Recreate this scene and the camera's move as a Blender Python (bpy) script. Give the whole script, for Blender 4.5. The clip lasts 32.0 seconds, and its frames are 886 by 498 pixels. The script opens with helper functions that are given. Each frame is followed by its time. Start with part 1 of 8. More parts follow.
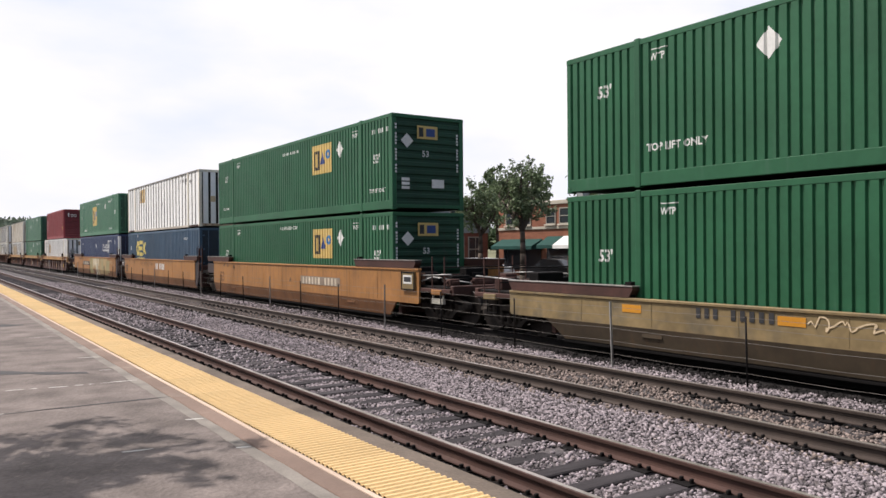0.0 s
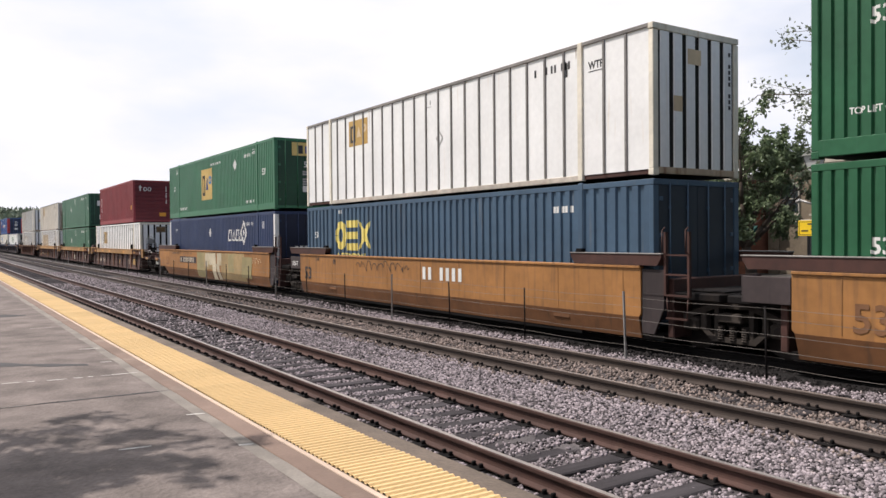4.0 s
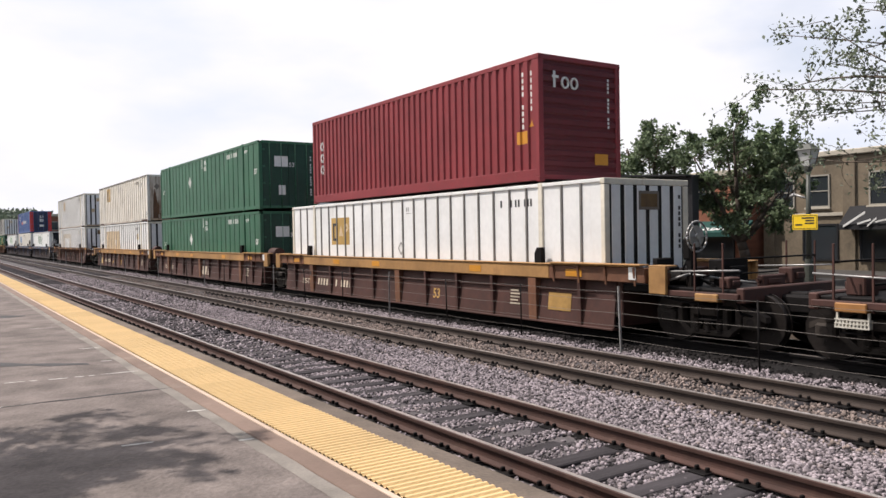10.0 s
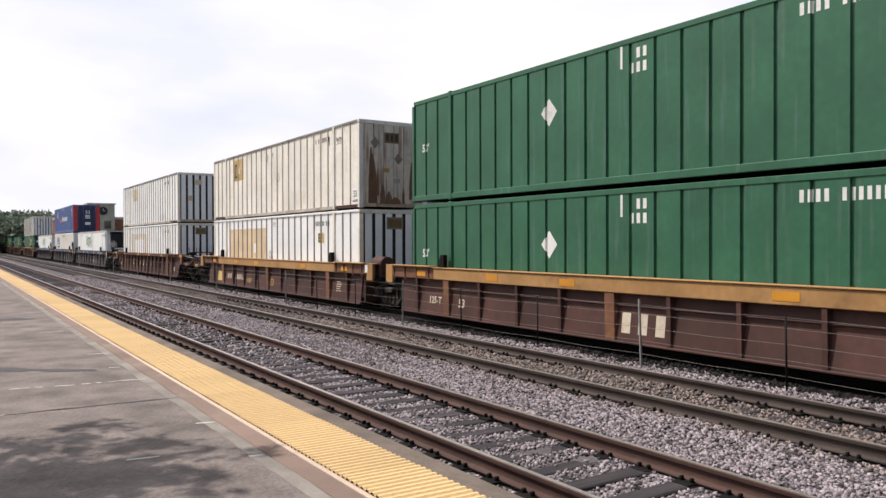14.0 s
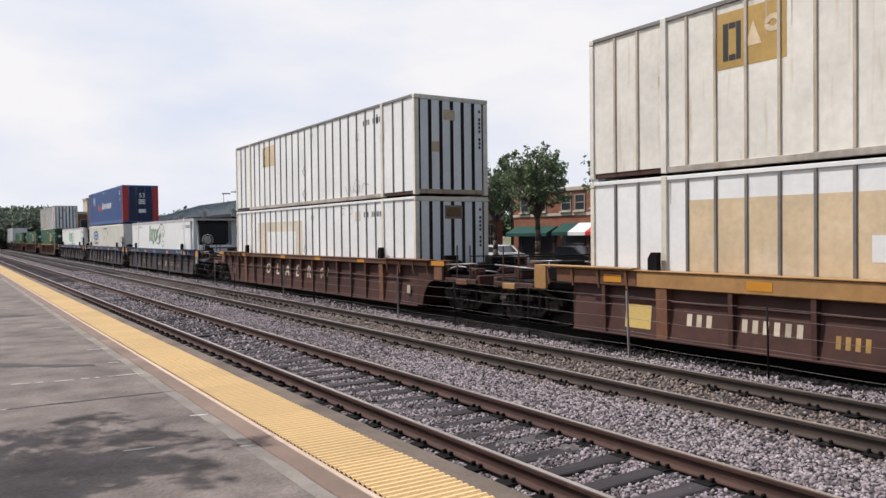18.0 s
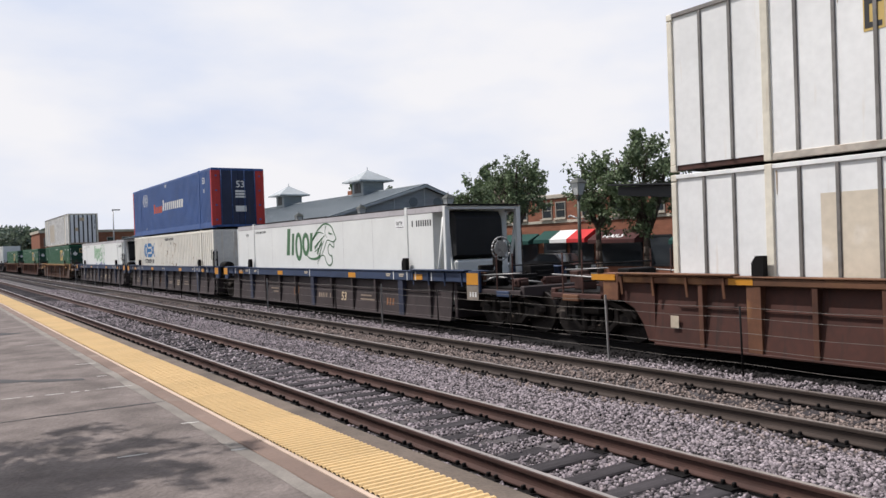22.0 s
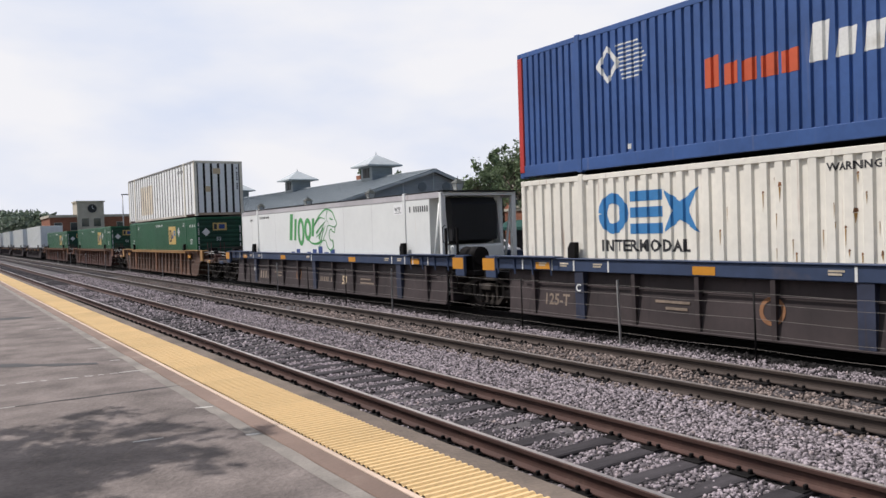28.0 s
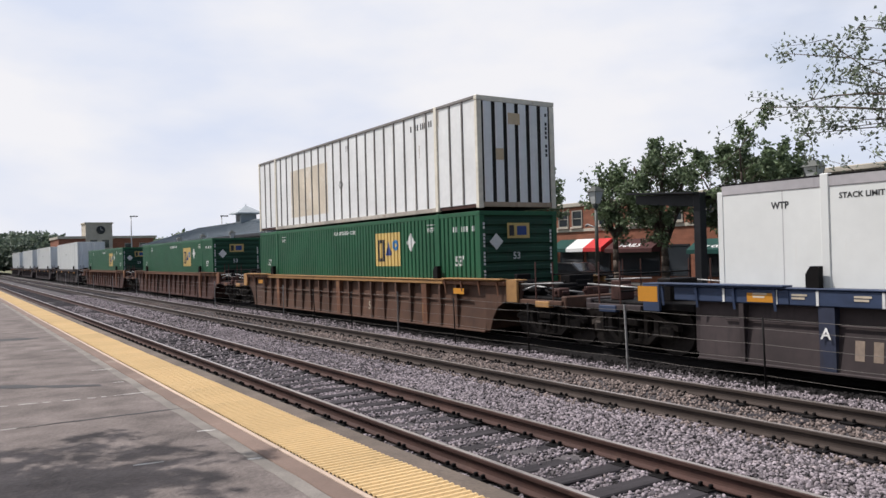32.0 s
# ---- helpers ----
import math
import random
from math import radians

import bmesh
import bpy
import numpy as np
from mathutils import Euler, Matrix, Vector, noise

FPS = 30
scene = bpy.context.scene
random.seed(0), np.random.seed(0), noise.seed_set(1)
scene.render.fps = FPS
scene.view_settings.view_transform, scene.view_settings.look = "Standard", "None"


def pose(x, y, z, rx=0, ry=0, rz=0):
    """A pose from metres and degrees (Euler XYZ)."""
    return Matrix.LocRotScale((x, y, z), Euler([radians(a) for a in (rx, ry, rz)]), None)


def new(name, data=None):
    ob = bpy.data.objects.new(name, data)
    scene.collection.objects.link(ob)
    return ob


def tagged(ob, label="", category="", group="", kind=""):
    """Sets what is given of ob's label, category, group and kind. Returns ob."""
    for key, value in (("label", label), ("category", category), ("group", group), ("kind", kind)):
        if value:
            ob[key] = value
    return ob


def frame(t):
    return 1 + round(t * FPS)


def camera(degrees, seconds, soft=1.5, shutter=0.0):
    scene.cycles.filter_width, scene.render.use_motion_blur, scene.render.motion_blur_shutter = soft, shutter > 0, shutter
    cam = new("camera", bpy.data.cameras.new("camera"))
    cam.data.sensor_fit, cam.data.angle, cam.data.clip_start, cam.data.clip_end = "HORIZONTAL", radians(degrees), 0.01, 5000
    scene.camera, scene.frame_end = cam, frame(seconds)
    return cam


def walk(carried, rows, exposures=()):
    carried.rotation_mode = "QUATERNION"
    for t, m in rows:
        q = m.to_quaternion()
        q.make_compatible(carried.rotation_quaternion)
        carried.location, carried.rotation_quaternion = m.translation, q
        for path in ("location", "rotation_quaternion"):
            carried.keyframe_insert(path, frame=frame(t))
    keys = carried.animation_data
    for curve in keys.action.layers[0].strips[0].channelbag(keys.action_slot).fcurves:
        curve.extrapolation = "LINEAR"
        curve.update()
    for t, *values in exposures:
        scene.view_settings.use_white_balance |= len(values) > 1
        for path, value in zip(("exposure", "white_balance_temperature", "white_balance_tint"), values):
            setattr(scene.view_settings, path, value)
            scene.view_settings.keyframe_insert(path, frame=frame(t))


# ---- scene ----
cam = camera(59.64, 32.0)
EYE = 2.138
# t, x, y, z from the standing point, yaw, pitch, roll; the tracks run along +y
ROWS = [
    (0.0, -0.098, -0.115, 0.001, -33.96, -0.19, 0.48),
    (0.5, -0.107, -0.181, 0.001, -34.04, -0.21, 0.54),
    (1.0, -0.053, -0.071, -0.000, -33.83, -0.21, 0.02),
    (1.5, 0.049, 0.211, -0.009, -33.46, -0.37, -0.83),
    (2.0, 0.025, 0.022, 0.010, -33.40, -0.34, -0.30),
    (2.5, -0.033, -0.011, 0.015, -33.65, -0.56, 0.21),
    (3.0, -0.029, 0.001, -0.006, -33.76, -0.82, 0.82),
    (3.5, 0.049, 0.203, -0.021, -33.61, -0.99, 0.62),
    (5.5, 0.064, 0.219, -0.014, -33.49, -0.69, 0.09),
    (6.0, 0.076, 0.358, -0.005, -33.50, -0.81, -0.42),
    (6.5, 0.055, 0.154, -0.011, -33.40, -0.70, -0.14),
    (7.0, 0.092, 0.230, -0.045, -33.33, -0.76, 0.02),
    (7.5, 0.080, 0.193, -0.021, -33.22, -0.90, -0.02),
    (8.0, 0.016, 0.093, -0.008, -33.37, -1.00, 0.47),
    (8.5, -0.112, -0.083, 0.030, -33.80, -1.02, 0.90),
    (9.0, -0.134, -0.173, 0.004, -33.91, -0.92, 1.44),
    (9.5, -0.082, -0.064, -0.001, -33.91, -1.02, 1.45),
    (10.0, 0.006, 0.090, -0.020, -33.70, -1.15, 1.05),
    (10.5, 0.058, 0.261, -0.014, -33.53, -1.10, 0.57),
    (11.0, 0.012, 0.110, -0.009, -33.93, -0.61, 0.65),
    (11.5, -0.009, 0.080, 0.019, -34.08, -0.43, 0.67),
    (12.0, 0.095, 0.226, -0.020, -33.83, -0.16, 0.41),
    (12.5, 0.023, 0.256, -0.025, -34.05, -0.07, 0.17),
    (13.0, -0.041, 0.010, 0.000, -33.95, -0.24, 0.34),
    (13.5, 0.089, 0.327, -0.012, -33.18, -0.67, 0.32),
    (15.5, 0.113, 0.462, -0.015, -32.55, 0.18, 0.26),
    (16.0, 0.046, 0.151, -0.013, -32.82, 0.29, 0.35),
    (16.5, 0.063, 0.042, 0.025, -32.76, -0.14, -0.11),
    (17.0, 0.059, -0.053, 0.040, -32.99, -0.70, 0.25),
    (17.5, 0.016, 0.193, 0.041, -32.84, -1.05, 0.41),
    (18.0, 0.090, 0.084, 0.039, -32.84, -1.16, 0.69),
    (18.5, 0.024, -0.098, 0.017, -33.32, -1.09, 1.36),
    (19.0, -0.057, -0.120, 0.015, -33.78, -1.02, 1.22),
    (19.5, 0.051, 0.135, -0.008, -33.49, -0.80, 0.50),
    (20.0, 0.128, 0.143, -0.058, -33.37, -0.51, 1.01),
    (20.5, 0.002, -0.126, 0.023, -33.79, -0.66, 1.37),
    (21.0, 0.044, 0.025, -0.008, -33.66, -0.64, 1.58),
    (21.5, -0.018, -0.100, 0.002, -33.96, -0.70, 1.79),
    (22.0, -0.043, -0.179, 0.004, -34.08, -0.39, 1.94),
    (22.5, -0.041, -0.166, 0.006, -34.00, -0.16, 1.85),
    (23.0, -0.045, -0.163, -0.003, -33.84, -0.40, 1.83),
    (23.5, -0.049, -0.149, -0.002, -33.75, -0.64, 1.87),
    (24.0, -0.033, -0.133, -0.007, -33.53, -0.84, 1.92),
    (24.5, -0.016, -0.117, -0.015, -33.35, -0.98, 2.07),
    (26.5, 0.073, 0.351, -0.015, -33.04, -1.47, 0.61),
    (27.0, 0.042, 0.065, 0.002, -32.99, -1.35, 1.16),
    (27.5, 0.109, 0.133, -0.052, -32.87, -1.24, 1.72),
    (28.0, -0.065, -0.104, 0.007, -33.48, -1.49, 1.88),
    (28.5, -0.023, -0.083, -0.014, -33.36, -1.13, 1.88),
    (29.0, -0.027, -0.103, -0.010, -33.37, -0.24, 1.82),
    (29.5, -0.022, -0.094, -0.007, -33.29, 0.10, 1.63),
    (30.0, -0.033, -0.087, -0.005, -33.26, 0.13, 1.58),
    (30.5, -0.024, -0.086, -0.012, -33.13, 0.21, 1.53),
    (31.0, -0.013, -0.078, -0.002, -33.01, 0.18, 1.60),
    (31.5, -0.013, -0.072, -0.009, -32.96, 0.26, 1.59),
    (32.0, -0.026, -0.066, -0.000, -32.97, 0.26, 1.56),
]
walk(cam, [(t, pose(x, y, EYE + z, 90 + pitch, roll, yaw)) for t, x, y, z, yaw, pitch, roll in ROWS],
     exposures=[(0, -0.03, 6650, 14), (13, -0.02, 6700, 14), (17, -0.22, 6500, 13), (20, -0.25, 6400, 13), (32, -0.27, 6350, 13)])

# ---------------------------------------------------------------- light
SUN_TO = Vector((-0.44, 0.37, 0.95)).normalized()
sun_data = bpy.data.lights.new("sun", "SUN")
sun_data.energy, sun_data.angle, sun_data.color = 5.3, radians(0.55), (1.0, 0.955, 0.90)
sun = new("sun", sun_data)
sun.rotation_euler = SUN_TO.to_track_quat("Z", "Y").to_euler()

world = bpy.data.worlds.new("sky")
scene.world = world
world.use_nodes = True
wn, wl = world.node_tree.nodes, world.node_tree.links
wn.clear()
w_out, w_bg = wn.new("ShaderNodeOutputWorld"), wn.new("ShaderNodeBackground")
w_sky, w_co = wn.new("ShaderNodeTexSky"), wn.new("ShaderNodeTexCoord")
w_sky.sky_type, w_sky.sun_disc = "NISHITA", False
w_sky.sun_elevation = math.asin(SUN_TO.z)
w_sky.sun_rotation = math.atan2(SUN_TO.x, SUN_TO.y)
w_map, w_cloud = wn.new("ShaderNodeMapping"), wn.new("ShaderNodeTexNoise")
w_map.inputs["Scale"].default_value = (1.0, 1.0, 2.6)
w_cloud.inputs["Scale"].default_value, w_cloud.inputs["Detail"].default_value = 1.7, 6
w_cloud.inputs["Roughness"].default_value = 0.5
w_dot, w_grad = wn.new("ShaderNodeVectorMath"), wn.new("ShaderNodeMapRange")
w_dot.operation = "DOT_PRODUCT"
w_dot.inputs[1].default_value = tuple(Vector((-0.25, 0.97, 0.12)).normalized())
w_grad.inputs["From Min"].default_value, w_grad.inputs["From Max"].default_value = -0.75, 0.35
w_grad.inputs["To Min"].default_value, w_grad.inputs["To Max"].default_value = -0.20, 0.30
w_add, w_cover, w_mix = wn.new("ShaderNodeMath"), wn.new("ShaderNodeValToRGB"), wn.new("ShaderNodeMix")
w_cover.color_ramp.elements[0].position, w_cover.color_ramp.elements[1].position = 0.36, 0.68
w_mul = wn.new("ShaderNodeVectorMath")
w_mul.operation = "SCALE"
w_mul.inputs["Scale"].default_value = 0.13
w_mix.data_type = "RGBA"
w_tone, w_soft = wn.new("ShaderNodeTexNoise"), wn.new("ShaderNodeMix")
w_tone.inputs["Scale"].default_value, w_tone.inputs["Detail"].default_value = 3.1, 5
w_soft.data_type = "RGBA"
w_soft.inputs["A"].default_value, w_soft.inputs["B"].default_value = (0.80, 0.87, 1.0, 1), (1.02, 1.02, 1.02, 1)
w_span = wn.new("ShaderNodeMapRange")
w_span.inputs["From Min"].default_value, w_span.inputs["From Max"].default_value = 0.33, 0.60
wl.new(w_map.outputs["Vector"], w_tone.inputs["Vector"])
wl.new(w_tone.outputs["Fac"], w_span.inputs["Value"])
wl.new(w_span.outputs["Result"], w_soft.inputs["Factor"])
wl.new(w_soft.outputs["Result"], w_mix.inputs["B"])
wl.new(w_co.outputs["Generated"], w_map.inputs["Vector"])
wl.new(w_map.outputs["Vector"], w_cloud.inputs["Vector"])
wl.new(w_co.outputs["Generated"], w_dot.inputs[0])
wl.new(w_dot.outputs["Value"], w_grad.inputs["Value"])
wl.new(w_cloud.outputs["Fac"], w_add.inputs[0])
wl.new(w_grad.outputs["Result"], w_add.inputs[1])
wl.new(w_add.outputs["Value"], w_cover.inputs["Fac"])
wl.new(w_sky.outputs["Color"], w_mul.inputs[0])
wl.new(w_mul.outputs["Vector"], w_mix.inputs["A"])
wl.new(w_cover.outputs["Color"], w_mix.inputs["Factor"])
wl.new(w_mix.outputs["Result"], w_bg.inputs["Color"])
w_bg.inputs["Strength"].default_value = 1.06
wl.new(w_bg.outputs["Background"], w_out.inputs["Surface"])


# ---------------------------------------------------------------- materials
def surface(name, colour, rough=0.6, metal=0.0, vary=0.25, coarse=0.8, fine=25.0, bump=0.15, other=None, amount=0.0,
            streak=0.0, grit=(1, 1, 1), lots=0.0, gloss=0.4, island=0.0):
    """A painted or raw surface: colour broken by coarse and fine noise, a second colour in stains or upright streaks, fine relief."""
    m = bpy.data.materials.new(name)
    m.use_nodes = True
    n, l = m.node_tree.nodes, m.node_tree.links
    b = n["Principled BSDF"]
    co, mp = n.new("ShaderNodeTexCoord"), n.new("ShaderNodeMapping")
    mp.inputs["Scale"].default_value = grit
    l.new(co.outputs["Object"], mp.inputs["Vector"])
    info = n.new("ShaderNodeObjectInfo")
    shift = n.new("ShaderNodeVectorMath")
    shift.operation = "MULTIPLY_ADD"
    l.new(info.outputs["Random"], shift.inputs[0])
    shift.inputs[1].default_value = (17.0, 9.0, 5.0)
    l.new(mp.outputs["Vector"], shift.inputs[2])

    def grain(scale, detail, squash=None):
        t = n.new("ShaderNodeTexNoise")
        t.inputs["Scale"].default_value, t.inputs["Detail"].default_value = scale, detail
        if squash:
            q = n.new("ShaderNodeVectorMath")
            q.operation = "MULTIPLY"
            q.inputs[1].default_value = squash
            l.new(shift.outputs["Vector"], q.inputs[0])
            l.new(q.outputs["Vector"], t.inputs["Vector"])
        else:
            l.new(shift.outputs["Vector"], t.inputs["Vector"])
        return t

    def bright(inp, lo, hi, source):
        r = n.new("ShaderNodeMapRange")
        r.inputs["From Min"].default_value, r.inputs["From Max"].default_value = 0.3, 0.7
        r.inputs["To Min"].default_value, r.inputs["To Max"].default_value = lo, hi
        l.new(source, r.inputs["Value"])
        v = n.new("ShaderNodeVectorMath")
        v.operation = "SCALE"
        l.new(inp, v.inputs[0])
        l.new(r.outputs["Result"], v.inputs["Scale"])
        return v.outputs["Vector"]

    rgb = n.new("ShaderNodeRGB")
    rgb.outputs[0].default_value = (*colour, 1)
    out = rgb.outputs[0]
    big, small = grain(coarse, 4), grain(fine, 3)
    if other and amount > 0:
        s = grain(1.6, 5, (5.0, 5.0, 0.35)) if streak else grain(coarse * 1.7, 7)
        ramp = n.new("ShaderNodeMapRange")
        ramp.inputs["From Min"].default_value = 0.72 - 0.3 * amount
        ramp.inputs["From Max"].default_value = 0.86 - 0.3 * amount
        ramp.inputs["To Max"].default_value = min(0.9, 0.45 + amount * 0.5)
        l.new(s.outputs["Fac"], ramp.inputs["Value"])
        mx = n.new("ShaderNodeMix")
        mx.data_type = "RGBA"
        l.new(ramp.outputs["Result"], mx.inputs["Factor"])
        l.new(out, mx.inputs["A"])
        mx.inputs["B"].default_value = (*other, 1)
        out = mx.outputs["Result"]
    out = bright(out, 1 - vary, 1 + vary, big.outputs["Fac"])
    out = bright(out, 1 - vary * 0.5, 1 + vary * 0.5, small.outputs["Fac"])
    if lots:
        r = n.new("ShaderNodeMapRange")
        r.inputs["To Min"].default_value, r.inputs["To Max"].default_value = 1 - lots, 1 + lots
        l.new(info.outputs["Random"], r.inputs["Value"])
        v = n.new("ShaderNodeVectorMath")
        v.operation = "SCALE"
        l.new(out, v.inputs[0])
        l.new(r.outputs["Result"], v.inputs["Scale"])
        out = v.outputs["Vector"]
    if island:
        g = n.new("ShaderNodeNewGeometry")
        r = n.new("ShaderNodeMapRange")
        r.inputs["To Min"].default_value, r.inputs["To Max"].default_value = 1 - island, 1 + island
        l.new(g.outputs["Random Per Island"], r.inputs["Value"])
        v = n.new("ShaderNodeVectorMath")
        v.operation = "SCALE"
        l.new(out, v.inputs[0])
        l.new(r.outputs["Result"], v.inputs["Scale"])
        out = v.outputs["Vector"]
    l.new(out, b.inputs["Base Color"])
    rr = n.new("ShaderNodeMapRange")
    rr.inputs["To Min"].default_value, rr.inputs["To Max"].default_value = max(0.05, rough - 0.12), min(1, rough + 0.12)
    l.new(small.outputs["Fac"], rr.inputs["Value"])
    l.new(rr.outputs["Result"], b.inputs["Roughness"])
    b.inputs["Metallic"].default_value = metal
    b.inputs["Specular IOR Level"].default_value = gloss
    if bump:
        bp = n.new("ShaderNodeBump")
        bp.inputs["Strength"].default_value, bp.inputs["Distance"].default_value = bump, 0.02
        l.new(small.outputs["Fac"], bp.inputs["Height"])
        l.new(bp.outputs["Normal"], b.inputs["Normal"])
    return m


RUST, DUST = (0.16, 0.07, 0.035), (0.20, 0.16, 0.12)
GREEN = surface("green_paint", (0.015, 0.094, 0.042), 0.5, vary=0.14, fine=9, bump=0.04, other=(0.032, 0.105, 0.058), amount=0.45, streak=1)
GREEN_PLATE = surface("dull_green_paint", (0.025, 0.107, 0.058), 0.5, vary=0.16, fine=7, bump=0.05, other=(0.07, 0.13, 0.10), amount=0.5, streak=1)
# Green side paints darkened for the shade on the ends, with grimy streaks.
GREEN_DOOR = surface("shaded_green_door_paint", (0.010, 0.050, 0.026), 0.6, vary=0.25, fine=9, bump=0.05, other=(0.030, 0.050, 0.034), amount=0.45, streak=1)
PLATE_DOOR = surface("shaded_dull_green_door_paint", (0.012, 0.044, 0.028), 0.6, vary=0.28, fine=7, bump=0.06, other=(0.045, 0.050, 0.036), amount=0.45, streak=1)
GREEN_FRESH = surface("fresh_green_paint", (0.026, 0.135, 0.066), 0.42, vary=0.12, fine=9, bump=0.04, other=(0.05, 0.145, 0.085), amount=0.35, streak=1)
# Blue, maroon and slate end paints darkened likewise for their shade.
BLUE_DOOR = surface("shaded_blue_door_paint", (0.018, 0.026, 0.062), 0.6, vary=0.25, fine=9, bump=0.05, other=(0.045, 0.040, 0.045), amount=0.5, streak=1)
MAROON_DOOR = surface("shaded_maroon_door_paint", (0.115, 0.016, 0.020), 0.6, vary=0.2, fine=9, bump=0.05, other=(0.11, 0.035, 0.03), amount=0.35, streak=1)
SLATE_DOOR = surface("shaded_slate_door_paint", (0.022, 0.032, 0.046), 0.6, vary=0.2, fine=9, bump=0.04)
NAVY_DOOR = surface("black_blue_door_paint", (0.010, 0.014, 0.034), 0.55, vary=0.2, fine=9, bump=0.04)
MAROON = surface("maroon_paint", (0.215, 0.030, 0.036), 0.55, vary=0.14, fine=9, bump=0.04, other=(0.22, 0.07, 0.06), amount=0.3, streak=1)
NAVY = surface("navy_paint", (0.019, 0.036, 0.095), 0.5, vary=0.14, fine=9, bump=0.04, other=(0.06, 0.08, 0.14), amount=0.3, streak=1)
SLATE = surface("slate_blue_paint", (0.047, 0.088, 0.138), 0.55, vary=0.14, fine=9, bump=0.04, other=(0.10, 0.11, 0.12), amount=0.4, streak=1)
BLUE = surface("bright_blue_paint", (0.036, 0.086, 0.245), 0.5, vary=0.14, fine=9, bump=0.04, other=(0.10, 0.12, 0.22), amount=0.35, streak=1)
RED = surface("red_paint", (0.42, 0.035, 0.03), 0.5, vary=0.14, fine=9, bump=0.04)
WHITE = surface("white_paint", (0.752, 0.756, 0.745), 0.5, vary=0.07, fine=8, bump=0.03, other=(0.640, 0.560, 0.460), amount=0.28, streak=1)
SOILED = surface("soiled_white_paint", (0.690, 0.660, 0.595), 0.6, vary=0.12, fine=7, bump=0.05, other=(0.560, 0.455, 0.330), amount=0.48, streak=1)
SOILED_END = surface("rust_run_white_paint", (0.55, 0.48, 0.39), 0.65, vary=0.2, fine=7, bump=0.06, other=(0.185, 0.090, 0.045), amount=0.66, streak=1)
POST_CREAM = surface("cream_stained_post_paint", (0.680, 0.635, 0.530), 0.6, vary=0.14, fine=8, bump=0.04, other=(0.44, 0.31, 0.19), amount=0.35, streak=1)
# Rib colour darkened in place of the shadow line beside each rib.
RIB_SOILED = surface("shadow_toned_rusty_rib", (0.47, 0.41, 0.33), 0.65, vary=0.2, fine=8, bump=0.05, other=(0.26, 0.17, 0.10), amount=0.45, streak=1)
CREAM = surface("cream_paint", (0.745, 0.710, 0.625), 0.55, vary=0.08, fine=8, bump=0.04, other=(0.30, 0.13, 0.06), amount=0.28, streak=1)
REEFER = surface("smooth_white_panel", (0.700, 0.710, 0.685), 0.4, vary=0.04, fine=5, bump=0.02, other=(0.62, 0.58, 0.52), amount=0.2, streak=1)
REEFER_RAIL = surface("dusty_lilac_grey_rail", (0.43, 0.41, 0.42), 0.6, vary=0.12, fine=8, bump=0.03, other=(0.30, 0.27, 0.25), amount=0.35, streak=1)
STEEL = surface("galvanised_steel", (0.340, 0.335, 0.325), 0.45, metal=0.5, vary=0.2, fine=14, bump=0.05)
GREY_POST = surface("weathered_aluminium_post", (0.200, 0.188, 0.176), 0.5, metal=0.2, vary=0.25, fine=12, bump=0.05, other=(0.2, 0.14, 0.1), amount=0.3, streak=1)
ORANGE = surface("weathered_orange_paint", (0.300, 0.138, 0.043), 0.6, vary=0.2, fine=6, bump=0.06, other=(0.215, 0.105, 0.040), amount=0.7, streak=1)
# Darker orange: shade on the inward-leaning sheet is put into the colour.
ORANGE_LOW = surface("shaded_grimy_orange_paint", (0.165, 0.072, 0.029), 0.7, vary=0.25, fine=6, bump=0.08, other=(0.110, 0.055, 0.028), amount=0.5, streak=1)
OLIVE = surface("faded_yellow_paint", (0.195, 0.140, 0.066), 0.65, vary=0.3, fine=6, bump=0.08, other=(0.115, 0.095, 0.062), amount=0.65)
OLIVE_LOW = surface("dark_olive_paint", (0.060, 0.043, 0.026), 0.75, vary=0.3, fine=6, bump=0.08, other=(0.075, 0.045, 0.024), amount=0.5, streak=1)
SILL = surface("yellow_orange_sill_paint", (0.345, 0.188, 0.070), 0.6, vary=0.2, fine=8, bump=0.06, other=(0.160, 0.075, 0.035), amount=0.4)
SILL_WORN = surface("rust_eaten_sill_paint", (0.150, 0.066, 0.036), 0.7, vary=0.3, fine=8, bump=0.1, other=(0.30, 0.15, 0.06), amount=0.55)
SILL_RUST = surface("rusted_brown_sill_paint", (0.135, 0.062, 0.032), 0.7, vary=0.3, fine=8, bump=0.08, other=(0.24, 0.12, 0.05), amount=0.35)
BROWN = surface("rusty_brown_paint", (0.060, 0.025, 0.019), 0.7, vary=0.32, fine=8, bump=0.1, other=(0.040, 0.020, 0.016), amount=0.45, streak=1)
RUST_LOW = surface("dark_rust_paint", (0.056, 0.021, 0.015), 0.75, vary=0.3, fine=8, bump=0.1, other=(0.030, 0.017, 0.014), amount=0.5, streak=1)
# Lighter copy of the rust paint; light on the ribs is put in.
RUST_RIB = surface("lit_worn_rust_paint", (0.090, 0.038, 0.023), 0.75, vary=0.3, fine=8, bump=0.1, other=(0.055, 0.025, 0.018), amount=0.5, streak=1)
TAN = surface("tan_brown_paint", (0.088, 0.044, 0.027), 0.7, vary=0.28, fine=8, bump=0.1, other=(0.056, 0.028, 0.020), amount=0.45, streak=1)
BLUE_SILL = surface("dusty_blue_sill_paint", (0.030, 0.047, 0.094), 0.6, vary=0.2, fine=8, bump=0.06, other=(0.12, 0.10, 0.10), amount=0.35)
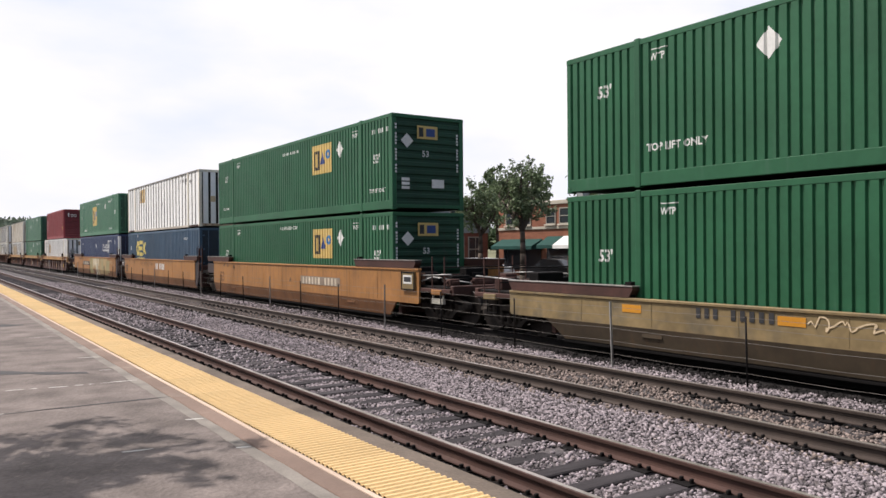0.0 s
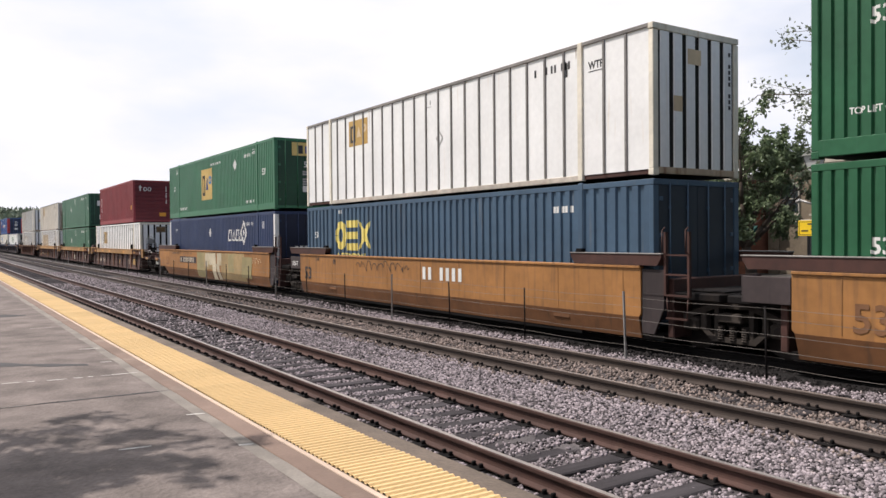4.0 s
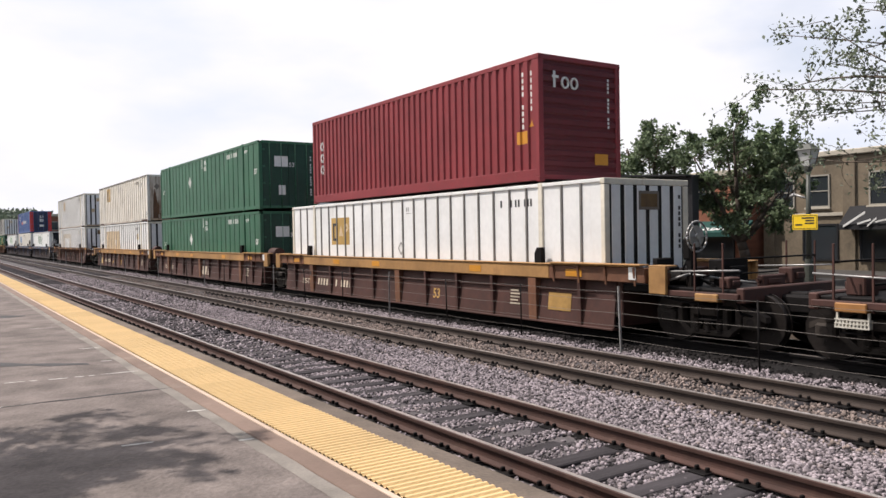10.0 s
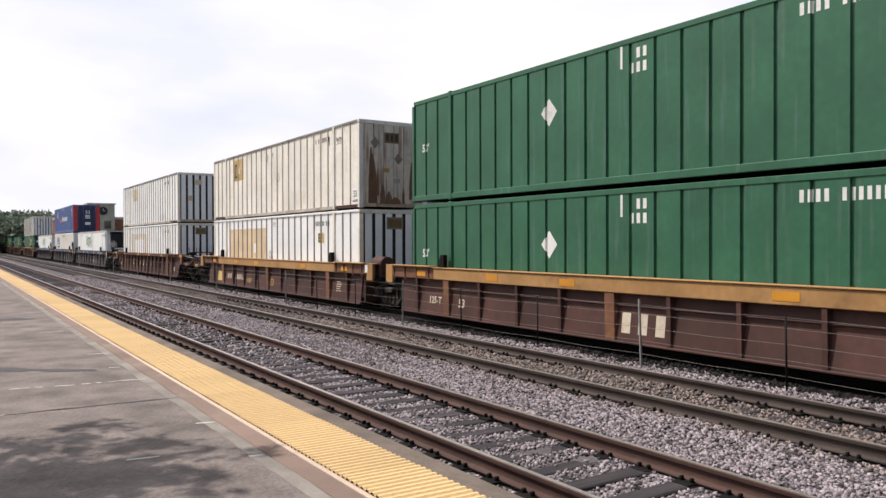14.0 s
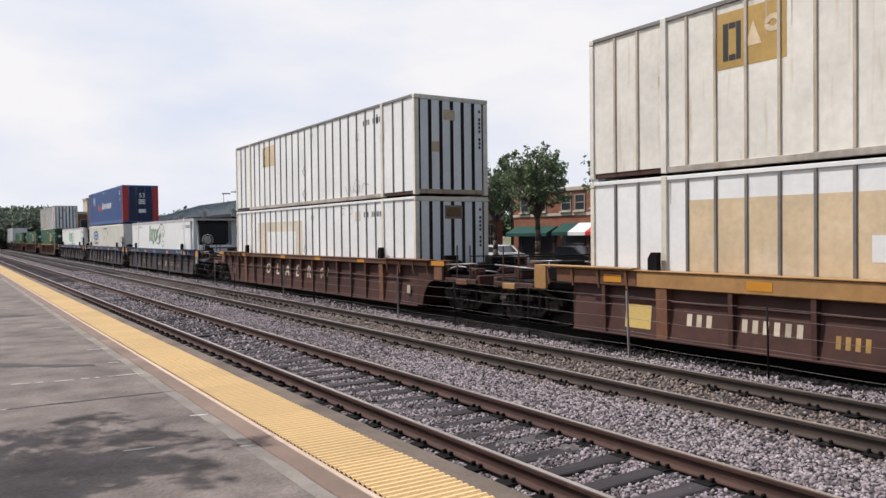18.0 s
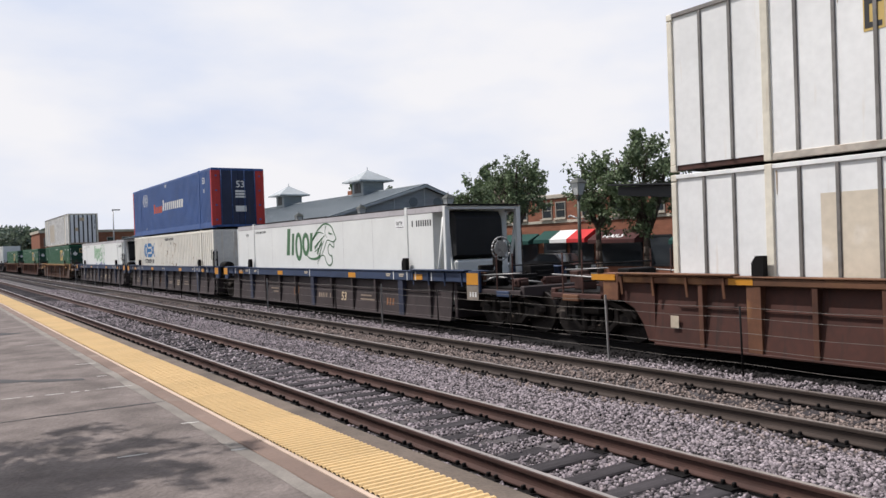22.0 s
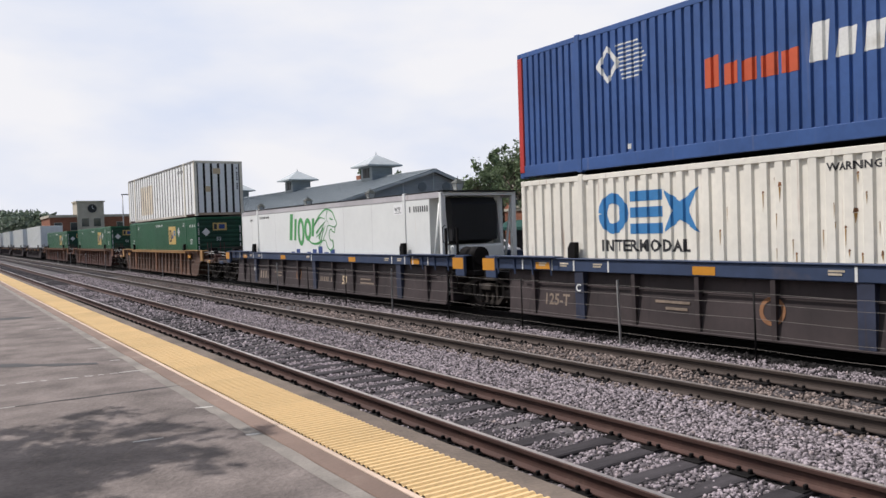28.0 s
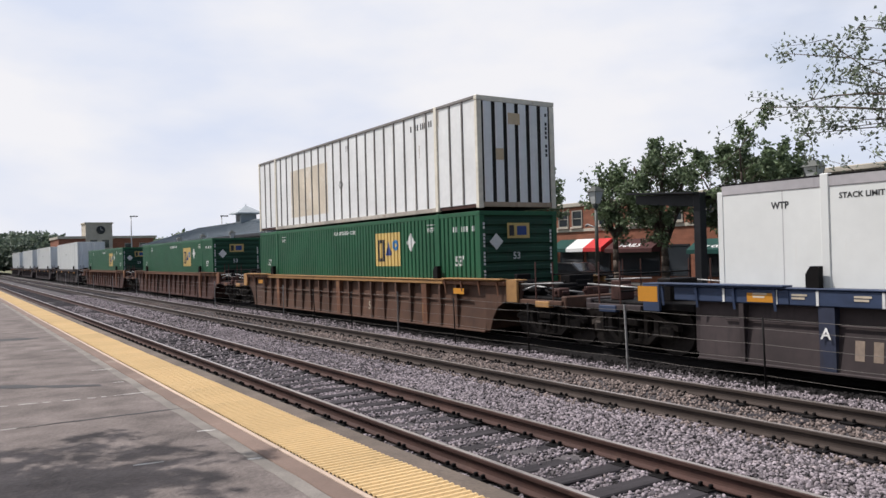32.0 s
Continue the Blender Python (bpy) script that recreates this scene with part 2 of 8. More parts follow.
RIB_BLUE = surface("sooty_blue_rib_paint", (0.030, 0.036, 0.062), 0.65, vary=0.25, fine=8, bump=0.08, other=(0.045, 0.034, 0.034), amount=0.5, streak=1)
CHARCOAL = surface("grimy_dark_grey_paint", (0.042, 0.031, 0.031), 0.75, vary=0.3, fine=8, bump=0.1, other=(0.026, 0.021, 0.021), amount=0.5, streak=1)
DARK = surface("grimy_black_steel", (0.008, 0.007, 0.007), 0.7, vary=0.4, fine=14, bump=0.15, other=(0.026, 0.019, 0.015), amount=0.4, gloss=0.12)
FAINT = surface("faded_grey_figure_paint", (0.20, 0.095, 0.045), 0.8, vary=0.3, fine=8)
DUSTY_MARK = surface("dusty_cream_figure_paint", (0.50, 0.43, 0.33), 0.75, vary=0.25, fine=8)
FADED_YELLOW = surface("faded_yellow_figure_paint", (0.34, 0.20, 0.06), 0.75, vary=0.25, fine=8)
WIRE = surface("dull_fence_wire", (0.16, 0.145, 0.13), 0.7, vary=0.2, fine=14)
TRUCK_STEEL = surface("dusty_truck_steel", (0.042, 0.035, 0.030), 0.8, vary=0.35, fine=10, bump=0.15, other=(0.03, 0.026, 0.023), amount=0.5, gloss=0.15)
WHEEL = surface("worn_wheel_steel", (0.022, 0.018, 0.016), 0.5, metal=0.6, vary=0.3, fine=14, bump=0.1)
RAIL_GREY = surface("rust_stained_bottom_rail", (0.40, 0.36, 0.31), 0.7, vary=0.3, fine=8, bump=0.05, other=(0.22, 0.13, 0.08), amount=0.45)
RUSTY_WHITE = surface("rust_stained_white_paint", (0.40, 0.31, 0.22), 0.7, vary=0.2, fine=8, bump=0.06, other=(0.17, 0.085, 0.045), amount=0.55, streak=1)
GAP = surface("shaded_recess_paint", (0.030, 0.027, 0.025), 0.8, vary=0.3, fine=10, bump=0.05, gloss=0.12)
INK = surface("black_lettering_paint", (0.03, 0.03, 0.032), 0.6, vary=0.2)
LETTER = surface("white_lettering_paint", (0.663, 0.663, 0.637), 0.55, vary=0.12, fine=20, other=(0.4, 0.38, 0.34), amount=0.35)
WORN_GOLD = surface("dulled_gold_decal", (0.43, 0.275, 0.085), 0.55, vary=0.15, fine=10, other=(0.30, 0.20, 0.10), amount=0.4)
GOLD = surface("gold_decal", (0.56, 0.40, 0.135), 0.5, vary=0.12, fine=10, other=(0.38, 0.27, 0.10), amount=0.3)
FAINT_PATCH = surface("washed_out_decal", (0.62, 0.545, 0.435), 0.6, vary=0.12, fine=8, other=(0.72, 0.68, 0.62), amount=0.5)
FADED = surface("faded_decal", (0.58, 0.45, 0.29), 0.6, vary=0.15, fine=8, other=(0.64, 0.54, 0.41), amount=0.5)
YELLOW = surface("yellow_lettering_paint", (0.72, 0.60, 0.17), 0.5, vary=0.12, fine=10)
LOGO_BLUE = surface("blue_decal", (0.045, 0.20, 0.44), 0.5, vary=0.1, fine=10)
LOGO_NAVY = surface("navy_decal", (0.03, 0.06, 0.20), 0.5, vary=0.1, fine=10)
LOGO_GREEN = surface("leaf_green_decal", (0.075, 0.30, 0.095), 0.5, vary=0.1, fine=10)
LOGO_MOSS = surface("dark_green_decal", (0.06, 0.15, 0.07), 0.5, vary=0.1, fine=10)
LOGO_RED = surface("orange_red_decal", (0.52, 0.09, 0.035), 0.5, vary=0.1, fine=10)
SPRAY_CREAM = surface("cream_sprayed_paint", (0.47, 0.41, 0.29), 0.7, vary=0.18, fine=6, other=(0.38, 0.27, 0.13), amount=0.5)
SPRAY_GREEN = surface("grey_green_sprayed_paint", (0.28, 0.235, 0.115), 0.7, vary=0.2, fine=6, other=(0.34, 0.22, 0.09), amount=0.45)
SPRAY_TAN = surface("tan_sprayed_paint", (0.31, 0.22, 0.105), 0.7, vary=0.22, fine=6, other=(0.37, 0.20, 0.07), amount=0.55)
RUST_MARK = surface("rusty_painted_mark", (0.20, 0.09, 0.04), 0.7, vary=0.25, fine=10)
STENCIL = surface("faded_stencil_paint", (0.24, 0.185, 0.14), 0.7, vary=0.25, fine=14, other=(0.10, 0.08, 0.07), amount=0.45)
END_RUST = surface("rust_washed_white_paint", (0.150, 0.078, 0.042), 0.7, vary=0.3, fine=7, bump=0.05, other=(0.34, 0.24, 0.16), amount=0.45, streak=1)
DIRTY_GOLD = surface("sooty_gold_decal", (0.15, 0.088, 0.035), 0.65, vary=0.25, fine=10, other=(0.09, 0.055, 0.03), amount=0.5)
GRATE = surface("pale_punched_steel", (0.46, 0.44, 0.38), 0.6, vary=0.25, fine=12)
GRIME = surface("grimy_grey_placard", (0.19, 0.16, 0.13), 0.65, vary=0.25, fine=10)
AMBER = surface("amber_reflector", (0.550, 0.240, 0.025), 0.4, vary=0.1)
SIGN_YELLOW = surface("yellow_sign_enamel", (0.85, 0.58, 0.03), 0.4, vary=0.05)

ASPHALT = surface("grey_asphalt", (0.153, 0.129, 0.118), 0.92, vary=0.30, coarse=2.0, fine=24, bump=0.8, other=(0.180, 0.152, 0.138), amount=0.6, gloss=0.2)
TACTILE = surface("yellow_tactile_paving", (0.610, 0.430, 0.212), 0.75, vary=0.09, coarse=0.5, fine=30, bump=0.1, other=(0.50, 0.35, 0.16), amount=0.3, lots=0.05)
BAND = surface("red_brown_concrete", (0.180, 0.126, 0.100), 0.9, vary=0.18, coarse=1.2, fine=40, bump=0.2, other=(0.26, 0.21, 0.17), amount=0.4)
CONCRETE = surface("old_concrete", (0.210, 0.185, 0.154), 0.9, vary=0.2, coarse=1.3, fine=35, bump=0.25, other=(0.17, 0.14, 0.11), amount=0.5)
EDGE = surface("pale_peach_edge_line", (0.500, 0.385, 0.300), 0.8, vary=0.12, fine=20)
COPING = surface("dirty_brown_concrete", (0.125, 0.098, 0.078), 0.9, vary=0.3, coarse=1.5, fine=35, bump=0.3, other=(0.14, 0.11, 0.085), amount=0.45)
PATCH = surface("pale_worn_concrete", (0.195, 0.174, 0.152), 0.9, vary=0.25, coarse=2, fine=45, bump=0.2)
DARK_STRIP = surface("dark_strip_fill", (0.035, 0.032, 0.032), 0.7, vary=0.3, fine=20)
CHALK = surface("worn_white_line", (0.48, 0.46, 0.43), 0.8, vary=0.2, fine=20)
RAIL_SIDE = surface("rusty_rail", (0.055, 0.027, 0.021), 0.75, vary=0.25, coarse=1.5, fine=30, bump=0.15, other=(0.10, 0.06, 0.045), amount=0.4)
RAIL_TOP = surface("polished_rail_head", (0.46, 0.41, 0.38), 0.38, metal=0.75, vary=0.15, fine=20, bump=0.03)
RAIL_DULL = surface("dusty_rail", (0.044, 0.031, 0.025), 0.7, vary=0.2, coarse=1.5, fine=30, bump=0.15, other=(0.036, 0.027, 0.022), amount=0.4)
TIE = surface("creosoted_timber_tie", (0.048, 0.043, 0.046), 0.85, vary=0.3, coarse=3, fine=30, bump=0.4, grit=(0.3, 2.5, 2.5), lots=0.22, gloss=0.12)
BALLAST_BED = surface("ballast_bed", (0.075, 0.066, 0.068), 0.95, vary=0.35, coarse=1.2, fine=24, bump=1.0, other=(0.13, 0.11, 0.11), amount=0.5)
STONE = surface("crushed_ballast_stone", (0.188, 0.161, 0.171), 0.9, vary=0.2, coarse=4, fine=40, bump=0.2, island=1.0, other=(0.27, 0.21, 0.18), amount=0.35)
# Ballast colour darkened to paint the shade under the train.
STONE_DARK = surface("shaded_ballast_stone", (0.018, 0.016, 0.016), 0.9, vary=0.2, coarse=4, fine=40, bump=0.2, island=0.5, gloss=0.12)
STONE_TAN = surface("sandy_ballast_stone", (0.178, 0.140, 0.124), 0.9, vary=0.2, coarse=4, fine=40, bump=0.2, island=0.6)
BED_DARK = surface("shaded_track_bed", (0.015, 0.014, 0.014), 0.95, vary=0.4, coarse=1.5, fine=24, bump=1.0, gloss=0.12)
GROUND = surface("dry_grass_ground", (0.13, 0.13, 0.07), 0.95, vary=0.3, coarse=0.2, fine=8, bump=0.4)
ROAD = surface("street_asphalt", (0.045, 0.044, 0.043), 0.9, vary=0.2, coarse=0.5, fine=30, bump=0.2, gloss=0.12)
BRICK = surface("red_brick", (0.240, 0.095, 0.055), 0.85, vary=0.2, coarse=1.0, fine=9, bump=0.3, lots=0.15, grit=(1, 1, 3))
BRICK_DARK = surface("dark_red_brick", (0.21, 0.075, 0.05), 0.85, vary=0.2, coarse=1.0, fine=9, bump=0.3, grit=(1, 1, 3))
LIMESTONE = surface("weathered_limestone", (0.165, 0.132, 0.092), 0.85, vary=0.22, coarse=0.9, fine=8, bump=0.3, other=(0.080, 0.068, 0.050), amount=0.4)
# Far paving colour is darkened for the shade beyond the train.
FAR_SLAB = surface("shaded_grey_paving", (0.065, 0.060, 0.055), 0.9, vary=0.2, coarse=1.0, fine=20, bump=0.15, gloss=0.2)
TRIM = surface("pale_stone_trim", (0.42, 0.38, 0.31), 0.8, vary=0.15, fine=12)
ROOF = surface("blue_grey_metal_roof", (0.15, 0.175, 0.19), 0.5, metal=0.2, vary=0.12, coarse=0.5, fine=6, bump=0.05)
ROOF_PALE = surface("pale_metal_roof", (0.38, 0.41, 0.42), 0.5, metal=0.2, vary=0.12, fine=6, bump=0.05)
SIDING = surface("grey_painted_siding", (0.27, 0.295, 0.305), 0.7, vary=0.12, fine=8, bump=0.1, grit=(1, 1, 6))
FRAME_PAINT = surface("cream_window_frame", (0.300, 0.280, 0.240), 0.6, vary=0.1)
BLACK_PAINT = surface("black_painted_steel", (0.016, 0.016, 0.018), 0.45, vary=0.3, fine=12, bump=0.05)
POST_PAINT = surface("bronze_green_post", (0.055, 0.060, 0.050), 0.5, vary=0.25, fine=12, bump=0.05)
CANVAS_GREEN = surface("dark_green_canvas", (0.007, 0.050, 0.041), 0.85, vary=0.15, fine=20, bump=0.1)
CANVAS_WHITE = surface("white_canvas", (0.66, 0.66, 0.64), 0.85, vary=0.1, fine=20, bump=0.1)
CANVAS_RED = surface("red_canvas", (0.52, 0.035, 0.035), 0.85, vary=0.12, fine=20, bump=0.1)
CANVAS_BROWN = surface("dark_maroon_canvas", (0.055, 0.016, 0.014), 0.85, vary=0.15, fine=20, bump=0.1)
CANVAS_BLACK = surface("black_canvas", (0.014, 0.014, 0.016), 0.85, vary=0.15, fine=20, bump=0.1)
BARK = surface("grey_brown_bark", (0.085, 0.065, 0.050), 0.9, vary=0.35, fine=18, bump=0.6, grit=(3, 3, 0.6))
CAR_WHITE = surface("white_car_paint", (0.70, 0.70, 0.70), 0.25, vary=0.03, bump=0, gloss=0.6)
CAR_DARK = surface("black_car_paint", (0.012, 0.012, 0.014), 0.3, metal=0.2, vary=0.03, bump=0, gloss=0.4)
TYRE = surface("tyre_rubber", (0.02, 0.02, 0.02), 0.85, vary=0.2, gloss=0.12)
MESH_DARK = surface("dark_intake_grille", (0.012, 0.012, 0.013), 0.7, vary=0.3, fine=40, bump=0.3)


def leaf_material(name, colour, vary):
    m = surface(name, colour, 0.6, vary=0.2, coarse=2, fine=9, bump=0, island=vary)
    n, l = m.node_tree.nodes, m.node_tree.links
    b, out = n["Principled BSDF"], n["Material Output"]
    thin, mix = n.new("ShaderNodeBsdfTranslucent"), n.new("ShaderNodeMixShader")
    l.new(b.inputs["Base Color"].links[0].from_socket, thin.inputs["Color"])
    mix.inputs["Fac"].default_value = 0.28
    l.new(b.outputs["BSDF"], mix.inputs[1])
    l.new(thin.outputs["BSDF"], mix.inputs[2])
    l.new(mix.outputs["Shader"], out.inputs["Surface"])
    return m


LEAF = leaf_material("green_foliage", (0.130, 0.174, 0.090), 0.55)
LEAF_GREY = leaf_material("grey_green_foliage", (0.165, 0.195, 0.135), 0.5)
LEAF_DARK = leaf_material("dark_green_foliage", (0.085, 0.125, 0.062), 0.5)
# Paler leaf green with the distance haze put into the colour.
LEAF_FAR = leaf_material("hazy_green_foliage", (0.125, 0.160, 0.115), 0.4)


def glass_material(name, tint, rough):
    m = bpy.data.materials.new(name)
    m.use_nodes = True
    b = m.node_tree.nodes["Principled BSDF"]
    b.inputs["Base Color"].default_value = (*tint, 1)
    b.inputs["Roughness"].default_value = rough
    b.inputs["Specular IOR Level"].default_value = 0.9
    return m


PANE = glass_material("dark_window_glass", (0.03, 0.035, 0.04), 0.08)
FROST = glass_material("frosted_lantern_glass", (0.55, 0.56, 0.54), 0.35)


# ---------------------------------------------------------------- mesh tools
class Shape:
    """Collects corners and faces of one mesh."""

    def __init__(self):
        self.v, self.f, self.s = [], [], []

    def add(self, verts, faces, smooth=False):
        k = len(self.v)
        self.v += [tuple(p) for p in verts]
        self.f += [tuple(i + k for i in f) for f in faces]
        self.s += [smooth] * len(faces)
        return self

    def box(self, x0, x1, y0, y1, z0, z1, c=0.0):
        """A box; c cuts its edges back."""
        if c <= 0:
            v = [(x, y, z) for x in (x0, x1) for y in (y0, y1) for z in (z0, z1)]
            return self.add(v, [(0, 1, 3, 2), (4, 6, 7, 5), (0, 4, 5, 1), (2, 3, 7, 6), (0, 2, 6, 4), (1, 5, 7, 3)])
        lo, hi = (x0, y0, z0), (x1, y1, z1)
        c = min(c, *[(b - a) * 0.45 for a, b in zip(lo, hi)])
        v, ix = [], {}
        for sx in (0, 1):
            for sy in (0, 1):
                for sz in (0, 1):
                    sg = (sx, sy, sz)
                    for ax in range(3):
                        p = [(hi[k] - c if sg[k] else lo[k] + c) for k in range(3)]
                        p[ax] = hi[ax] if sg[ax] else lo[ax]
                        ix[sg, ax] = len(v)
                        v.append(p)
        f = []
        for ax in range(3):
            a, b = [k for k in range(3) if k != ax]
            for sg in (0, 1):
                q = []
                for sa, sb in ((0, 0), (1, 0), (1, 1), (0, 1)):
                    t = [0, 0, 0]
                    t[ax], t[a], t[b] = sg, sa, sb
                    q.append(ix[tuple(t), ax])
                f.append(tuple(q))
        for ax in range(3):
            a, b = [k for k in range(3) if k != ax]
            for sa in (0, 1):
                for sb in (0, 1):
                    t0, t1 = [0, 0, 0], [0, 0, 0]
                    t0[a] = t1[a] = sa
                    t0[b] = t1[b] = sb
                    t0[ax], t1[ax] = 0, 1
                    f.append((ix[tuple(t0), a], ix[tuple(t1), a], ix[tuple(t1), b], ix[tuple(t0), b]))
        for sx in (0, 1):
            for sy in (0, 1):
                for sz in (0, 1):
                    f.append(tuple(ix[(sx, sy, sz), k] for k in range(3)))
        return self.add(v, f)

    def prism(self, outline, a0, a1, axis="x", smooth=False):
        """A closed outline drawn out along an axis; the outline's pairs are the other two axes in order."""
        n = len(outline)

        def place(p, a):
            return {"x": (a, p[0], p[1]), "y": (p[0], a, p[1]), "z": (p[0], p[1], a)}[axis]
        v = [place(p, a0) for p in outline] + [place(p, a1) for p in outline]
        f = [(i, (i + 1) % n, n + (i + 1) % n, n + i) for i in range(n)]
        self.add(v, f, smooth)
        k = len(self.v) - 2 * n
        self.f += [tuple(range(k + n - 1, k - 1, -1)), tuple(range(k + n, k + 2 * n))]
        self.s += [False, False]
        return self

    def tube(self, p, q, r0, r1=None, n=8, smooth=True):
        r1 = r0 if r1 is None else r1
        p, q = Vector(p), Vector(q)
        d = (q - p).normalized()
        a = d.orthogonal().normalized()
        b = d.cross(a)
        v = []
        for c, r in ((p, r0), (q, r1)):
            v += [c + (a * math.cos(2 * math.pi * i / n) + b * math.sin(2 * math.pi * i / n)) * r for i in range(n)]
        k = len(self.v)
        self.add(v, [(i, (i + 1) % n, n + (i + 1) % n, n + i) for i in range(n)], smooth)
        self.f += [tuple(range(k + n - 1, k - 1, -1)), tuple(range(k + n, k + 2 * n))]
        self.s += [False, False]
        return self

    def pipe(self, points, r, n=6):
        for a, b in zip(points, points[1:]):
            self.tube(a, b, r, r, n)
        return self

    def strand(self, points, r, n=4):
        """One unbroken thin tube along y through the points."""
        k = len(points)
        v = [(x + r * math.cos(2 * math.pi * i / n), y, z + r * math.sin(2 * math.pi * i / n)) for x, y, z in points for i in range(n)]
        return self.add(v, [(j * n + i, j * n + (i + 1) % n, (j + 1) * n + (i + 1) % n, (j + 1) * n + i) for j in range(k - 1) for i in range(n)], True)

    def mesh(self, name, material):
        me = bpy.data.meshes.new(name)
        me.from_pydata(self.v, [], self.f)
        me.polygons.foreach_set("use_smooth", self.s)
        bm = bmesh.new()
        bm.from_mesh(me)
        bmesh.ops.recalc_face_normals(bm, faces=bm.faces)
        bm.to_mesh(me)
        bm.free()
        me.materials.append(material)
        return me


def thing(name, label, category, m=None, group="", kind=""):
    ob = new(name)
    ob.empty_display_size = 0.3
    ob.matrix_basis = m or Matrix()
    return tagged(ob, label, category, group, kind)


def part(name, shape, material, parent, label="", m=None):
    me = shape if isinstance(shape, bpy.types.Mesh) else shape.mesh(name, material)
    ob = new(name, me)
    ob.parent = parent
    if m is not None:
        ob.matrix_basis = m
    return tagged(ob, label)


def solid(name, shape, material, label="", category="", kind="", group="", m=None):
    ob = new(name, shape if isinstance(shape, bpy.types.Mesh) else shape.mesh(name, material))
    if m is not None:
        ob.matrix_basis = m
    return tagged(ob, label, category, group, kind)


STORE = {}


def kept(key, make, material):
    """A mesh that is built once for all alike pieces."""
    if key not in STORE:
        STORE[key] = make().mesh(str(key[0]), material)
    return STORE[key]


def letters(body, size, bold=0.0):
    """The outline mesh of a line of writing, as corners and faces, left end at 0."""
    key = ("letters", body, size, bold)
    if key not in STORE:
        cu = bpy.data.curves.new("writing", "FONT")
        cu.body, cu.size, cu.offset, cu.resolution_u = body, size, bold, 2
        ob = bpy.data.objects.new("writing", cu)
        scene.collection.objects.link(ob)
        me = bpy.data.meshes.new_from_object(ob.evaluated_get(bpy.context.evaluated_depsgraph_get()))
        STORE[key] = ([tuple(v.co) for v in me.vertices], [tuple(p.vertices) for p in me.polygons])
        bpy.data.objects.remove(ob)
        bpy.data.curves.remove(cu)
        bpy.data.meshes.remove(me)
    return STORE[key]


def disc(cy, cz, r, n=20, r2=None):
    return [(cy + r * math.cos(2 * math.pi * i / n), cz + (r2 or r) * math.sin(2 * math.pi * i / n)) for i in range(n)]


# ---------------------------------------------------------------- ground, platform and tracks
NEAR_Z, RAIL_X, TRACKS = 0.40, (4.63, 6.135, 8.257, 9.762, 12.017, 13.522), (5.38, 9.01, 12.77)
rng = np.random.default_rng(4)

ground = Shape()
ground.add([(-1500, -1500, -0.62), (1500, -1500, -0.62), (1500, 1500, -0.62), (-1500, 1500, -0.62)], [(0, 1, 2, 3)])
solid("ground", ground, GROUND, "flat dry grassy ground that reaches the horizon", "ground", "structure")


def bed_z(x, y):
    """Height of the ballast between and beside the tracks."""
    z = -0.19 + 0.05 * noise.noise(Vector((x * 0.9, y * 0.5, 2.0)))
    for c in TRACKS:
        if abs(x - c) < 1.3:
            z -= 0.015
    if 10.1 < x < 11.3:
        z += 0.05
    return z - 0.25 * max(0.0, x - 14.4)


bed, nx, ny = Shape(), 40, 150
ys = [-14 + 70 * (j / 110) if j <= 110 else 56 + 260 * ((j - 110) / (ny - 110)) ** 1.5 for j in range(ny + 1)]
xs = [3.1 + 12.3 * i / nx for i in range(nx + 1)]
bed.add([(x, y, bed_z(x, y)) for y in ys for x in xs],
        [(j * (nx + 1) + i, j * (nx + 1) + i + 1, (j + 1) * (nx + 1) + i + 1, (j + 1) * (nx + 1) + i) for j in range(ny) for i in range(nx)], True)
# Dark sheet over the bed: paints the train's shade onto the ground.
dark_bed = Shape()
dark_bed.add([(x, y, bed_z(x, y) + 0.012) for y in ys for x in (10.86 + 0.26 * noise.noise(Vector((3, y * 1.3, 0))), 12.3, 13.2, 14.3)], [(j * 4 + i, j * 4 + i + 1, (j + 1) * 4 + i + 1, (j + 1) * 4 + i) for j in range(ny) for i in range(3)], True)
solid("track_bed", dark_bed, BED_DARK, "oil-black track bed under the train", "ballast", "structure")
solid("ballast_bed", bed, BALLAST_BED, "grey crushed stone ballast bed under three tracks", "ballast", "structure")

platform = thing("platform", "grey asphalt station platform with worn patches and sealed cracks", "platform", kind="structure")
part("asphalt", Shape().box(-9.0, 2.30, -14, 170, -0.6, NEAR_Z, 0.01), ASPHALT, platform)
part("edge_band", Shape().box(2.303, 2.484, -14, 170, -0.6, NEAR_Z + 0.002, 0.008), BAND, platform, "red-brown concrete band along the tactile strip")
part("edge_line", Shape().box(2.486, 2.53, -14, 170, -0.6, NEAR_Z + 0.006, 0.004), EDGE, platform, "thin pale edge line")
part("coping", Shape().box(3.145, 3.42, -14, 170, -0.6, NEAR_Z - 0.02, 0.02), COPING, platform, "rough concrete coping at the platform edge")
part("strip_bed", Shape().box(2.532, 3.143, -14, 170, -0.6, NEAR_Z - 0.012), CONCRETE, platform)


